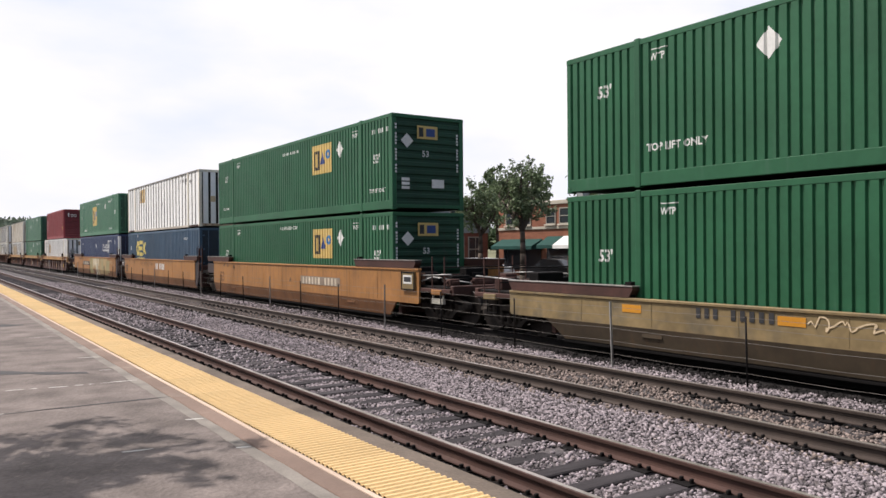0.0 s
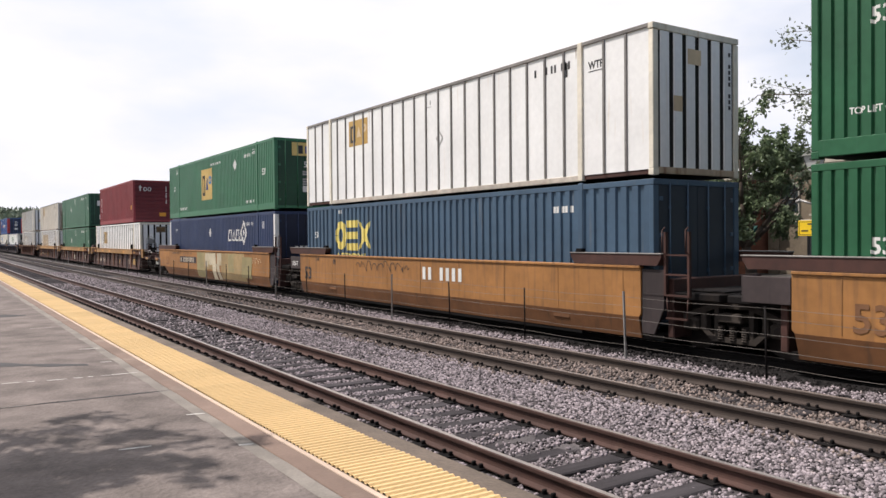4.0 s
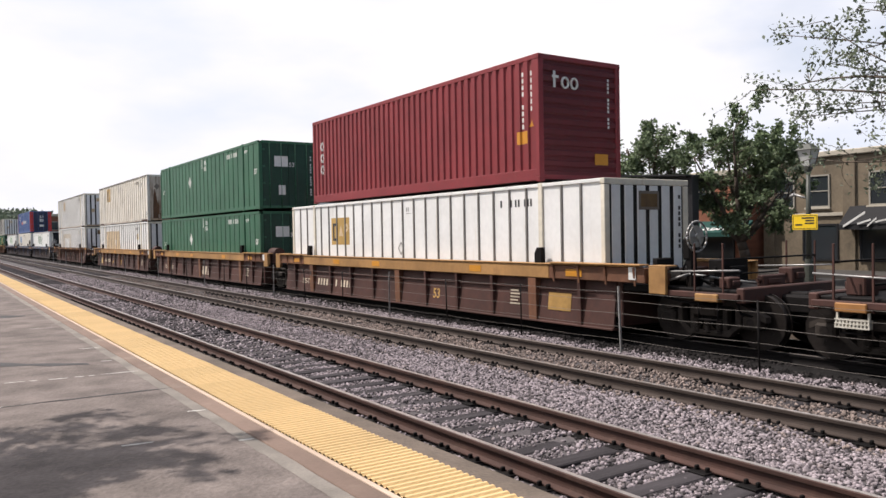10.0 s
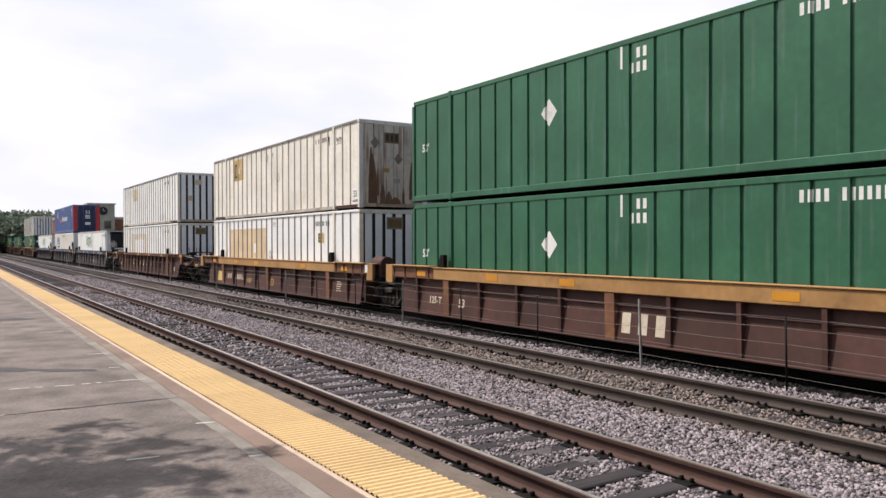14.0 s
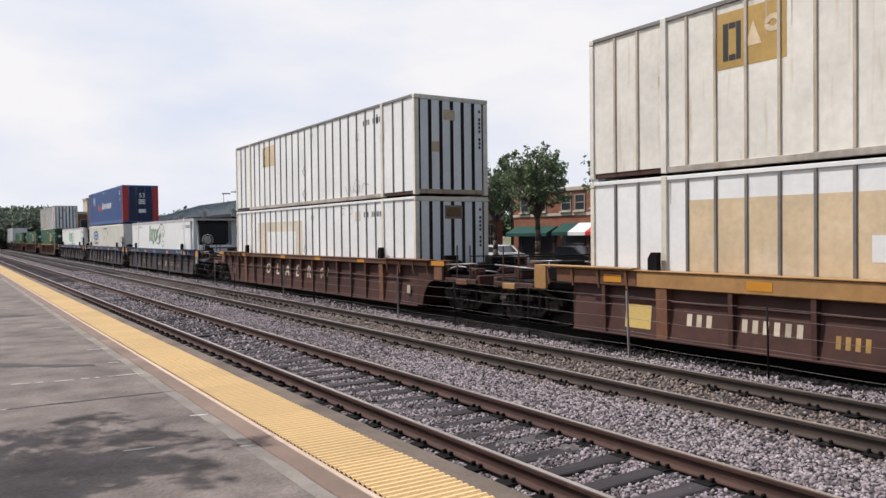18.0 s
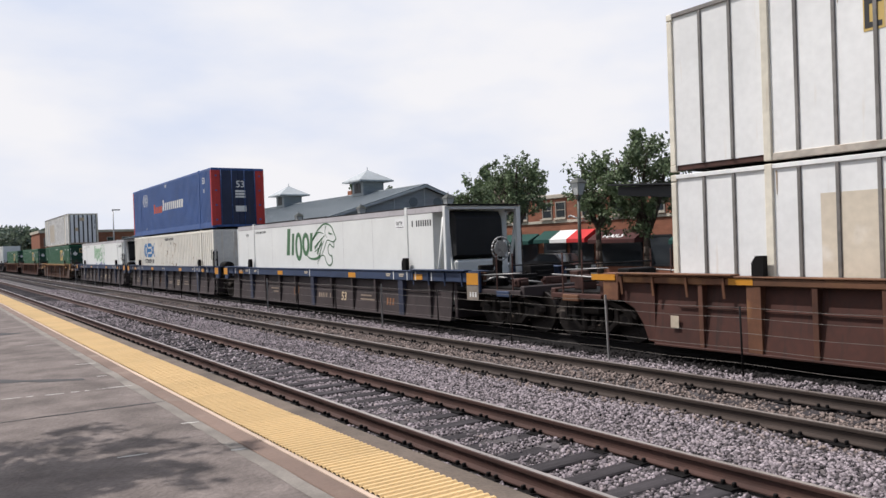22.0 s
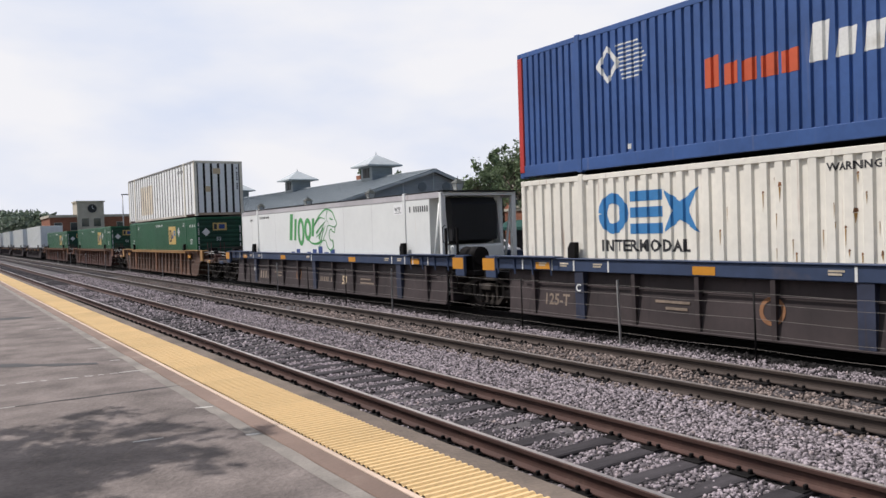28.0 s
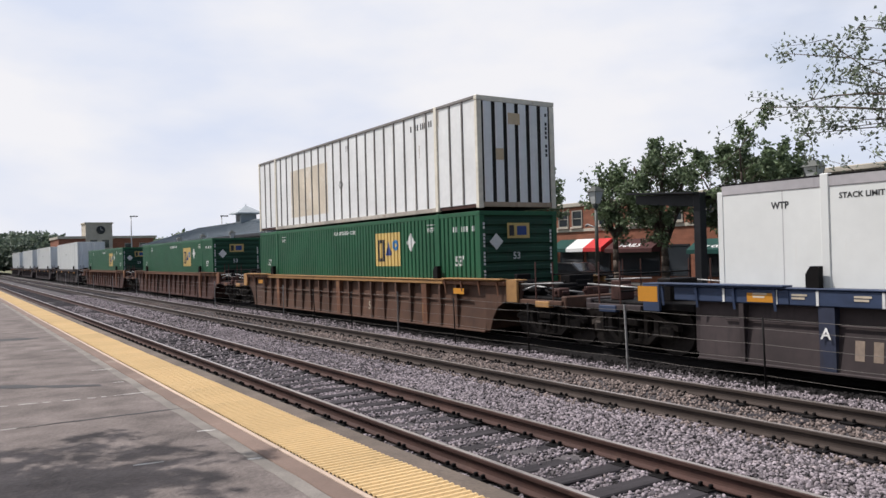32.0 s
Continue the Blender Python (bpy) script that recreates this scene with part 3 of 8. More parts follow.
def tactile_panel():
    """One moulded sheet with eight wavy ribs across it."""
    s, n = Shape(), 16
    rows = [(0.002, 0.0, -0.01), (0.002, 0.0, 0.004)]
    for j in range(8):
        cy = 0.038 + 0.0762 * j
        rows += [(cy, -0.027, 0.004), (cy, -0.012, 0.019), (cy, 0.012, 0.019), (cy, 0.027, 0.004)]
    rows += [(0.607, 0.0, 0.004), (0.607, 0.0, -0.01)]
    v = [(0.001 + 0.608 * i / n, cy + d * (1.0 - 0.16 * (i % 2)), z) for i in range(n + 1) for cy, d, z in rows]
    m = len(rows)
    return s.add(v, [(i * m + a, i * m + a + 1, (i + 1) * m + a + 1, (i + 1) * m + a) for i in range(n) for a in range(m - 1)])


strip = thing("tactile_strip", "yellow tactile warning strip of ribbed panels along the platform edge", "tactile paving", pose(2.532, 0, NEAR_Z))
panel_mesh = kept(("tactile_panel",), tactile_panel, TACTILE)
for k in range(-18, 110):
    part("tactile_panel", panel_mesh, TACTILE, strip, m=pose(0, 0.61 * k, 0.002 * ((k * 7) % 3 - 1)))
part("tactile_paving", Shape().box(0, 0.61, 67.1, 170, -0.01, 0.006), TACTILE, strip)


def crack(points, width, material, label, z=0.003):
    """A narrow wandering dark or pale strip that lies on the asphalt."""
    s = Shape()
    pts = []
    for (x0, y0), (x1, y1) in zip(points, points[1:]):
        pts += [(x0 + (x1 - x0) * k / 10, y0 + (y1 - y0) * k / 10) for k in range(10)]
    pts.append(points[-1])
    v = []
    for i, (x, y) in enumerate(pts):
        u = i / (len(pts) - 1)
        w = width * (0.35 + 0.65 * math.sin(math.pi * min(1, 0.15 + 0.8 * u))) * (0.7 + 0.6 * noise.noise(Vector((x * 3, y * 3, 1))) + 0.15)
        yy = y + 0.02 * noise.noise(Vector((x * 4, y, 7)))
        v += [(x, yy - w, NEAR_Z + z), (x, yy + w, NEAR_Z + z)]
    s.add(v, [(2 * i, 2 * i + 2, 2 * i + 3, 2 * i + 1) for i in range(len(pts) - 1)])
    part("crack_seal" if material is DARK_STRIP else "worn_mark", s, material, platform, label)


crack([(-1.2, 13.6), (0.84, 12.44), (1.35, 12.0), (1.82, 11.73)], 0.21, DARK_STRIP, "dark tar crack seal")
crack([(0.3, 20.5), (1.41, 20.28), (1.83, 20.2)], 0.30, DARK_STRIP, "dark tar crack seal")
crack([(0.6, 9.28), (1.7, 9.24), (2.2, 9.22), (2.30, 9.22)], 0.030, DARK_STRIP, "dark expansion joint")
crack([(-0.6, 9.32), (0.6, 9.29), (1.2, 9.27)], 0.014, CHALK, "worn white paint")
for a, b, yy in ((-0.4, 0.1, 10.92), (0.3, 0.62, 10.86), (0.73, 0.95, 10.81), (1.0, 1.08, 10.78), (1.2, 1.42, 10.72), (1.5, 1.6, 10.72), (1.66, 1.72, 10.71), (1.8, 2.25, 10.68), (2.0, 2.14, 11.85), (1.95, 2.26, 13.4), (1.62, 2.02, 17.1),
                 (2.1, 2.27, 7.84), (2.15, 2.27, 6.47), (1.3, 1.55, 6.9)):
    crack([(a, yy), (b, yy - 0.03)], 0.022, CHALK, "worn white paint")
seam = Shape()
seam_pts = [(y, 2.165 + 0.03 * noise.noise(Vector((0, 0.9 * y, 3))), 2.288 + 0.02 * noise.noise(Vector((4, 1.3 * y, 3)))) for y in np.arange(2, 40, 0.15)]
seam.add([p for y, x0, x1 in seam_pts for p in ((x0 + 0.02 * noise.noise(Vector((1, 6 * y, 3))), y, NEAR_Z + 0.002), (min(2.298, x1), y, NEAR_Z + 0.002))],
         [(2 * i, 2 * i + 1, 2 * i + 3, 2 * i + 2) for i in range(len(seam_pts) - 1)])
part("worn_mark", seam, PATCH, platform, "pale worn concrete strip beside the band")

# rails: head, web and foot
RAIL = [(-0.070, -0.172), (0.070, -0.172), (0.070, -0.160), (0.014, -0.140), (0.009, -0.120), (0.009, -0.055), (0.034, -0.042), (0.036, -0.008),
        (0.028, -0.0015), (-0.028, -0.0015), (-0.036, -0.008), (-0.034, -0.042), (-0.009, -0.055), (-0.009, -0.120), (-0.014, -0.140), (-0.070, -0.160)]


def bolt_plate():
    s = Shape().box(-0.19, 0.19, -0.10, 0.10, -0.186, -0.168, 0.004)
    for sx in (-1, 1):
        for sy in (-0.06, 0.06):
            s.box(sx * 0.095 - 0.022, sx * 0.095 + 0.022, sy - 0.016, sy + 0.016, -0.168, -0.125, 0.006)
    return s


def tie_piece():
    return Shape().box(-1.28, 1.28, -0.112, 0.112, -0.36, -0.182, 0.014)


for k, c in enumerate(TRACKS):
    track = thing("track", ("rusty rails on dark timber ties with pale ballast between", "dusty tan rails half buried in sandy ballast", "oil-stained rails under the train on dark ties")[k],
                  "railway track", group="railway tracks", kind="structure")
    # Third track takes the black steel so its rails look shaded.
    side_mat = (RAIL_SIDE, RAIL_DULL, DARK)[k]
    for x in RAIL_X[2 * k:2 * k + 2]:
        rail = part("rail", Shape().prism([(x + a, b) for a, b in RAIL], -14, 320, "y"), side_mat, track)
        part("running_surface", Shape().box(x - 0.026, x + 0.026, -14, 320, -0.0014, 0.0015), RAIL_TOP, rail, "polished top of the rail")
    tie_mesh = kept(("tie",), tie_piece, TIE)
    plate_mesh = kept(("tie_plate",), bolt_plate, DARK)
    step = 0.533
    for j in range(-18, 100):
        y = step * j + 0.11 * k
        turn = ((j * 37) % 11 - 5) * 0.12
        part("tie", tie_mesh, TIE, track, m=pose(c, y, -0.018 * (k == 1) + 0.004 * ((j * 5) % 4 - 2), 0, 0, turn))
        if j < 62 and k < 2:
            for x in RAIL_X[2 * k:2 * k + 2]:
                part("tie_plate", plate_mesh, DARK, track, m=pose(x, y, 0))
    far = Shape()
    for j in range(100, 420):
        far.box(c - 1.28, c + 1.28, step * j - 0.11, step * j + 0.11, -0.3, -0.182)
    tagged(part("distant_ties", far, TIE, track), kind="stuff")


def scatter(name, label, material, boxes, size, seed, lift=0.0, sides=0):
    """Loose stones: every one a small uneven lump, all in one mesh."""
    g = np.random.default_rng(seed)
    t = (1 + 5 ** 0.5) / 2
    ico = np.array([(-1, t, 0), (1, t, 0), (-1, -t, 0), (1, -t, 0), (0, -1, t), (0, 1, t), (0, -1, -t), (0, 1, -t), (t, 0, -1), (t, 0, 1), (-t, 0, -1), (-t, 0, 1)]) / 1.9
    fi = np.array([(0, 11, 5), (0, 5, 1), (0, 1, 7), (0, 7, 10), (0, 10, 11), (1, 5, 9), (5, 11, 4), (11, 10, 2), (10, 7, 6), (7, 1, 8),
                   (3, 9, 4), (3, 4, 2), (3, 2, 6), (3, 6, 8), (3, 8, 9), (4, 9, 5), (2, 4, 11), (6, 2, 10), (8, 6, 7), (9, 8, 1)])
    octa = np.array([(1, 0, 0), (-1, 0, 0), (0, 1, 0), (0, -1, 0), (0, 0, 1), (0, 0, -1)], float)
    fo = np.array([(0, 2, 4), (2, 1, 4), (1, 3, 4), (3, 0, 4), (2, 0, 5), (1, 2, 5), (3, 1, 5), (0, 3, 5)])
    base, fb = (octa, fo) if sides else (ico, fi)
    pts = []
    for x0, x1, y0, y1, per in boxes:
        n = int((x1 - x0) * (y1 - y0) * per)
        pts.append(np.stack([g.uniform(x0, x1, n), g.uniform(y0, y1, n)], 1))
    p = np.concatenate(pts)
    keep = np.ones(len(p), bool)
    for x in RAIL_X:
        keep &= np.abs(p[:, 0] - x) > 0.085
    on_tie = (np.abs(p[:, 0] - TRACKS[0]) < 1.3) & (np.abs((p[:, 1] + 0.2665) % 0.533 - 0.2665) < 0.125)
    p = p[keep & ~(on_tie & (g.random(len(p)) < 0.93))]
    n = len(p)
    z = np.array([bed_z(a, b) for a, b in p]) + lift
    r = size * g.uniform(0.55, 1.25, (n, 1, 1)) * g.uniform(0.65, 1.2, (n, 1, 3))
    lumps = base[None] * r * g.uniform(0.78, 1.18, (n, len(base), 1))
    a = g.uniform(0, 6.283, n)
    c, s = np.cos(a)[:, None], np.sin(a)[:, None]
    tilt = g.uniform(-0.8, 0.8, n)[:, None]
    x, y, zz = lumps[..., 0] * c - lumps[..., 1] * s, lumps[..., 0] * s + lumps[..., 1] * c, lumps[..., 2]
    y, zz = y * np.cos(tilt) - zz * np.sin(tilt), y * np.sin(tilt) + zz * np.cos(tilt)
    v = np.stack([x + p[:, :1], y + p[:, 1:], zz + z[:, None] + size * 0.25], -1).reshape(-1, 3)
    f = (fb[None] + (np.arange(n) * len(base))[:, None, None]).reshape(-1, 3)
    me = bpy.data.meshes.new(name)
    me.vertices.add(len(v))
    me.vertices.foreach_set("co", v.ravel())
    me.loops.add(f.size)
    me.loops.foreach_set("vertex_index", f.ravel())
    me.polygons.add(len(f))
    me.polygons.foreach_set("loop_start", np.arange(0, f.size, 3))
    me.update(calc_edges=True)
    me.materials.append(material)
    return tagged(new(name, me), label, "ballast", kind="stuff")


scatter("ballast_stones", "loose pale grey crushed stones between the tracks", STONE, [(6.15, 8.24, 2.5, 13, 960), (6.15, 8.24, 13, 26, 420), (4.65, 6.12, 3, 14, 720), (3.5, 4.62, 3, 10, 420), (6.15, 8.24, -5, 2.5, 160), (4.65, 6.12, -5, 3, 160)], 0.0235, 11)
scatter("far_ballast_stones", "loose pale grey crushed stones further along the tracks", STONE, [(6.15, 8.24, 28, 60, 90), (6.15, 8.24, 26, 28, 90), (4.65, 6.12, 14, 45, 160), (9.8, 11.4, 20, 60, 90)], 0.042, 12, sides=1)
scatter("sandy_ballast", "sandy brown stones around the buried ties", STONE_TAN, [(8.27, 9.75, 3, 22, 260), (8.27, 9.75, 22, 50, 80), (7.9, 8.24, 3, 22, 150)], 0.03, 13, sides=1, lift=0.015)
scatter("fence_ballast", "pale stones along the fence foot", STONE, [(9.8, 10.76, 3, 20, 560)] + [(10.74, 10.99, 0.533 * j + 0.34, 0.533 * j + 0.62, 300) for j in range(4, 40)], 0.029, 14, sides=1, lift=0.01)
# These stones carry the shade under the train in their colour.
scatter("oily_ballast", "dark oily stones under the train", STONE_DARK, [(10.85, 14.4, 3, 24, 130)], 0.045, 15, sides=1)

# far platform, pavement and street beyond the train
far_platform = thing("far_platform", "dark grey paved platform beyond the train", "platform", kind="structure")
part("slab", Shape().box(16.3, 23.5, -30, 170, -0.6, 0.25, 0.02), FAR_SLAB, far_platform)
part("platform_edge", Shape().box(15.68, 16.29, -30, 170, -0.6, 0.255, 0.01), COPING, far_platform, "grey concrete edge")
road = Shape().box(23.6, 32.0, -60, 200, -0.6, -0.10)
solid("street", road, ROAD, "dark asphalt street in front of the shops", "road", "structure")
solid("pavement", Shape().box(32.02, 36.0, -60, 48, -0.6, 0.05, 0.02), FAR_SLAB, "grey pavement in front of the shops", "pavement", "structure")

# ---------------------------------------------------------------- fence between the tracks
fence = thing("wire_fence", "low wire fence of thin steel posts between the tracks", "fence", pose(10.62, 0, -0.12))
post_mesh = kept(("fence_post",), lambda: Shape().prism([(-0.02, -0.02), (0.02, -0.02), (0.02, -0.012), (0.004, -0.008), (0.004, 0.02), (-0.004, 0.02), (-0.004, -0.008), (-0.02, -0.012)], -0.1, 1.2, "z"), STEEL)
thin_mesh = kept(("thin_post",), lambda: Shape().tube((0, 0, -0.1), (0, 0, 1.12), 0.017, n=6), DARK)
for k in range(-4, 30):
    tall = k % 3 == 0
    part("fence_post", post_mesh if tall else thin_mesh, STEEL, fence, "galvanised post" if tall else "dark thin post", m=pose(0, 10.15 + 2.87 * k, 0, ((k * 5) % 5 - 2) * 0.6, ((k * 3) % 5 - 2) * 0.5))
for z in (0.22, 0.46, 0.70, 0.94, 1.10):
    w = Shape()
    pts = [(0.0, 10.15 + 2.87 * (k / 2), z - (0.02 if k % 2 else 0)) for k in range(-8, 60)]
    w.strand(pts, 0.003, 4)
    part("wire", w, WIRE, fence)

# ---------------------------------------------------------------- containers
HALF, TALL, LONG = 1.2955, 2.896, 16.154
POST40 = 1.98


def bays(length):
    if length > 14:
        return [(0.11, POST40 - 0.07), (POST40 + 0.07, length - POST40 - 0.07), (length - POST40 + 0.07, length - 0.11)]
    return [(0.11, length - 0.11)]


def side_profile(kind, length):
    """Breaks of the side wall along its length, as (place, how far it lies inside the outer plane)."""
    out = []
    for a, b in bays(length):
        if kind in ("corrugated", "broad"):
            n = max(1, round((b - a) / (0.205 if kind == "corrugated" else 0.29)))
            p = (b - a) / n
            cut = (0.60, 0.68, 0.86, 0.96) if kind == "corrugated" else (0.44, 0.54, 0.84, 0.95)
            for k in range(n):
                y = a + p * k
                out += [(y + 0.001, 0.006), (y + p * cut[0], 0.006), (y + p * cut[1], 0.048), (y + p * cut[2], 0.048), (y + p * cut[3], 0.006)]
            out.append((b, 0.006))
        elif kind == "plate":
            n = max(1, round((b - a) / 0.62))
            p = (b - a) / n
            for k in range(n):
                y = a + p * k
                out += [(y + 0.001, 0.016), (y + p - 0.092, 0.016), (y + p - 0.082, 0.064), (y + p - 0.012, 0.062), (y + p - 0.004, 0.016)]
            out.append((b, 0.016))
        else:
            inset = 0.034 if kind == "panel" else 0.012
            out += [(0.62 if kind == "smooth" and a < 1 else a, inset), (b, inset)]
    return out


PROFILES = {}


def profile_of(kind, length):
    if (kind, length) not in PROFILES:
        PROFILES[kind, length] = side_profile(kind, length)
    return PROFILES[kind, length]


def inset_at(kind, length, y):
    pr = profile_of(kind, length)
    for (a, u), (b, w) in zip(pr, pr[1:]):
        if a <= y <= b:
            return u + (w - u) * (y - a) / max(1e-6, b - a)
    return 0.0


def container(name, label, kind, colours, length=LONG, end="doors", group="containers on the train", crown=None):
    """An intermodal container with its near end at y = 0. colours: walls, frame, end, ribs."""
    wall, rim, door, rib = colours
    top = thing(name, label, "shipping container", group=group)
    top["profile"], top["span"] = kind, length
    folded = kind in ("corrugated", "broad")
    lo, hi = (0.115, TALL - 0.078) if kind == "panel" else (0.28 if folded else 0.17, TALL - (0.20 if kind == "smooth" else 0.13))
    crest, foot = TALL - (0.022 if kind != "panel" else 0.004), 0.028 if kind != "panel" else 0.0
    key = (kind, length, wall.name, rim.name, door.name)

    def side():
        s, pr = Shape(), profile_of(kind, length)
        v = []
        for y, d in pr:
            v += [(-HALF + d, y, lo), (-HALF + d, y, hi)]
        n = len(pr)
        s.add(v, [(2 * i, 2 * i + 2, 2 * i + 3, 2 * i + 1) for i in range(n - 1)])
        v2 = [(-HALF + 0.075, pr[0][0], lo), (-HALF + 0.075, pr[0][0], hi), (-HALF + 0.075, pr[-1][0], lo), (-HALF + 0.075, pr[-1][0], hi)]
        s.add(v2, [(0, 1, 3, 2)])
        return s

    def far_side():
        s = side()
        s.v = [(-x, y, z) for x, y, z in s.v]
        return s

    turn = pose(0, length, 0, 0, 0, 180)
    rail_in = POST40 + 0.075 if kind == "panel" else 0.10
    for m in (None, turn):
        if kind == "panel":
            # Dark brown rails stand in for the shade of the end-bay openings.
            for y in (0.12, length - POST40 + 0.075):
                part("recessed_rail", kept(("recessed_rail",), lambda: Shape().box(-HALF + 0.05, -HALF + 0.12, 0, POST40 - 0.195, 0.02, lo + 0.004, 0.01), BROWN), BROWN, top, "dark recessed bottom rail", m=(m or Matrix()) @ pose(0, y, 0))
        if kind == "smooth" and m is turn:
            part("side_wall", kept(("far_side_wall",) + key, far_side, wall), wall, top)
        else:
            part("side_wall", kept(("side_wall",) + key, side, wall), wall, top, m=m)
        part("top_rail", kept(("top_rail", (crown or rim).name) + key, lambda: Shape().box(-HALF, -HALF + 0.07, 0.10, length - 0.10, hi - 0.004, crest, 0.008), crown or rim), crown or rim, top, m=m)
        part("bottom_rail", kept(("bottom_rail",) + key, lambda: Shape().box(-HALF + 0.002, -HALF + 0.09, rail_in, length - rail_in, foot, lo + 0.006, 0.01), RAIL_GREY if kind == "panel" else rim), RAIL_GREY if kind == "panel" else rim, top, m=m)
        if length > 14:
            for y in (POST40, length - POST40):
                part("stack_post", kept(("stack_post", rim.name), lambda: Shape().box(-HALF - 0.012, -HALF + 0.11, -0.072, 0.072, 0.0, TALL + 0.004, 0.012), rim), rim, top,
                     m=(m or Matrix()) @ pose(0, y, 0))
    for x in (-1, 1):
        for y in (0, 1):
            part("corner_post", kept(("corner_post", rim.name), lambda: Shape().box(-0.075, 0.075, -0.06, 0.06, 0.12, TALL - 0.14, 0.012), rim), rim, top,
                 m=pose(x * (HALF - 0.075), 0.06 + y * (length - 0.12), 0))
            for z in (0, 1):
                def fitting():
                    s = Shape().box(-0.081, 0.081, -0.066, 0.066, -0.06, 0.06, 0.01)
                    return s.box(-0.084, -0.0805, -0.02, 0.02, -0.035, 0.035).box(-0.02, 0.02, -0.069, -0.0655, -0.035, 0.035)
                if folded or z == 0 or kind == "panel":
                    part("corner_fitting", kept(("corner_fitting", rim.name), fitting, rim), rim, top, m=pose(x * (HALF - 0.078), 0.063 + y * (length - 0.126), 0.06 + z * (crest - 0.12)))

    def roof():
        s, n = Shape(), int(length / 0.42)
        v = []
        for k in range(n + 1):
            for d in (0, 0.5):
                y = min(length - 0.06, 0.06 + (length - 0.12) * (k + d * 0.6) / n)
                z = crest - (0.008 if d else 0.022)
                v += [(-HALF + 0.06, y, z), (HALF - 0.06, y, z)]
        s.add(v, [(2 * i, 2 * i + 1, 2 * i + 3, 2 * i + 2) for i in range(len(v) // 2 - 1)])
        return s.box(-HALF + 0.06, HALF - 0.06, 0.06, length - 0.06, crest - 0.05, crest - 0.034)
    part("roof", kept(("roof", length, kind, wall.name), roof, wall), wall, top)
    part("floor", kept(("floor", length), lambda: Shape().box(-HALF + 0.09, HALF - 0.09, 0.06, length - 0.06, 0.03, 0.15), DARK), DARK, top)
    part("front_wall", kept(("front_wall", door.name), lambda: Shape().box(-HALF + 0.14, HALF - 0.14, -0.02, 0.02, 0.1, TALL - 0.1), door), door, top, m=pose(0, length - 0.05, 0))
    w = HALF - 0.152
    if end == "ribbed":
        def ribbed():
            s, v = Shape(), []
            n = 11
            h = (TALL - 0.26) / n
            for k in range(n):
                z = 0.13 + h * k
                v += [(z, 0.012), (z + h * 0.42, 0.012), (z + h * 0.56, 0.05), (z + h * 0.86, 0.05)]
            v.append((TALL - 0.13, 0.012))
            s.add([p for z, y in v for p in ((-w, y, z), (w, y, z))], [(2 * i, 2 * i + 1, 2 * i + 3, 2 * i + 2) for i in range(len(v) - 1)])
            return s
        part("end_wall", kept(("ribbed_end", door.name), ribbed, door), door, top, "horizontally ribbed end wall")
    elif end == "slats":
        # Dark backing puts the shade between the slats into the colour.
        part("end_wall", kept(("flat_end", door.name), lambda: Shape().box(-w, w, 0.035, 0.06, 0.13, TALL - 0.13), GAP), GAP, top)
        for k in range(6):
            x = -w + 2 * w * (k + 0.5) / 6
            sm = door
            wide = 0.183 if door is SOILED_END else 0.128 - 0.02 * (k % 2)
            part("slat", kept(("slat", sm.name), lambda: Shape().box(-wide, wide, 0.004, 0.036, 0.14, TALL - 0.14, 0.012), sm), sm, top, m=pose(x, 0, 0))
    elif end == "doors":
        for x in (-1, 1):
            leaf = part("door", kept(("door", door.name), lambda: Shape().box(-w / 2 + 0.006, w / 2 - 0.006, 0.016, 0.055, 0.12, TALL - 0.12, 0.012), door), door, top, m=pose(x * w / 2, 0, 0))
            for dx in (-0.26, 0.26):
                part("lock_rod", kept(("lock_rod", rim.name), lambda: Shape().tube((0, -0.002, 0.08), (0, -0.002, TALL - 0.08), 0.015, n=6).box(-0.035, 0.035, -0.004, 0.02, 1.05, 1.12).box(-0.03, 0.03, -0.004, 0.02, 2.3, 2.36).box(-0.03, 0.03, -0.004, 0.02, 0.5, 0.56), rim), rim, leaf, m=pose(dx, 0, 0))
            for z in (0.4, 1.1, 1.8, 2.5):
                part("hinge", kept(("hinge", rim.name), lambda: Shape().box(-0.05, 0.05, 0.002, 0.03, -0.04, 0.04, 0.006), rim), rim, leaf, m=pose(x * (w / 2 - 0.07), 0, z))
    if end != "open":
        part("end_header", kept(("end_header", kind, rim.name), lambda: Shape().box(-HALF + 0.15, HALF - 0.15, 0.0, 0.09, TALL - 0.135, crest, 0.008), rim), rim, top)
        part("end_sill", kept(("end_sill", kind, rim.name), lambda: Shape().box(-HALF + 0.15, HALF - 0.15, 0.0, 0.09, foot + 0.03, 0.16, 0.008), RUSTY_WHITE if kind == "panel" else rim), rim, top)
    if kind == "panel":
        for m in (None, turn):
            for a, b in bays(length):
                spots = [a + 0.445 + 0.62 * k for k in range(19)] if b - a > 5 else [a + (b - a) * k / 3 for k in (1, 2)]
                for y in spots:
                    part("side_rib", kept(("side_rib", rib.name), lambda: Shape().box(-HALF + 0.004, -HALF + 0.04, -0.032, 0.032, lo + 0.006, hi - 0.006, 0.008), rib), rib, top, m=(m or Matrix()) @ pose(0, y, 0))
    return top


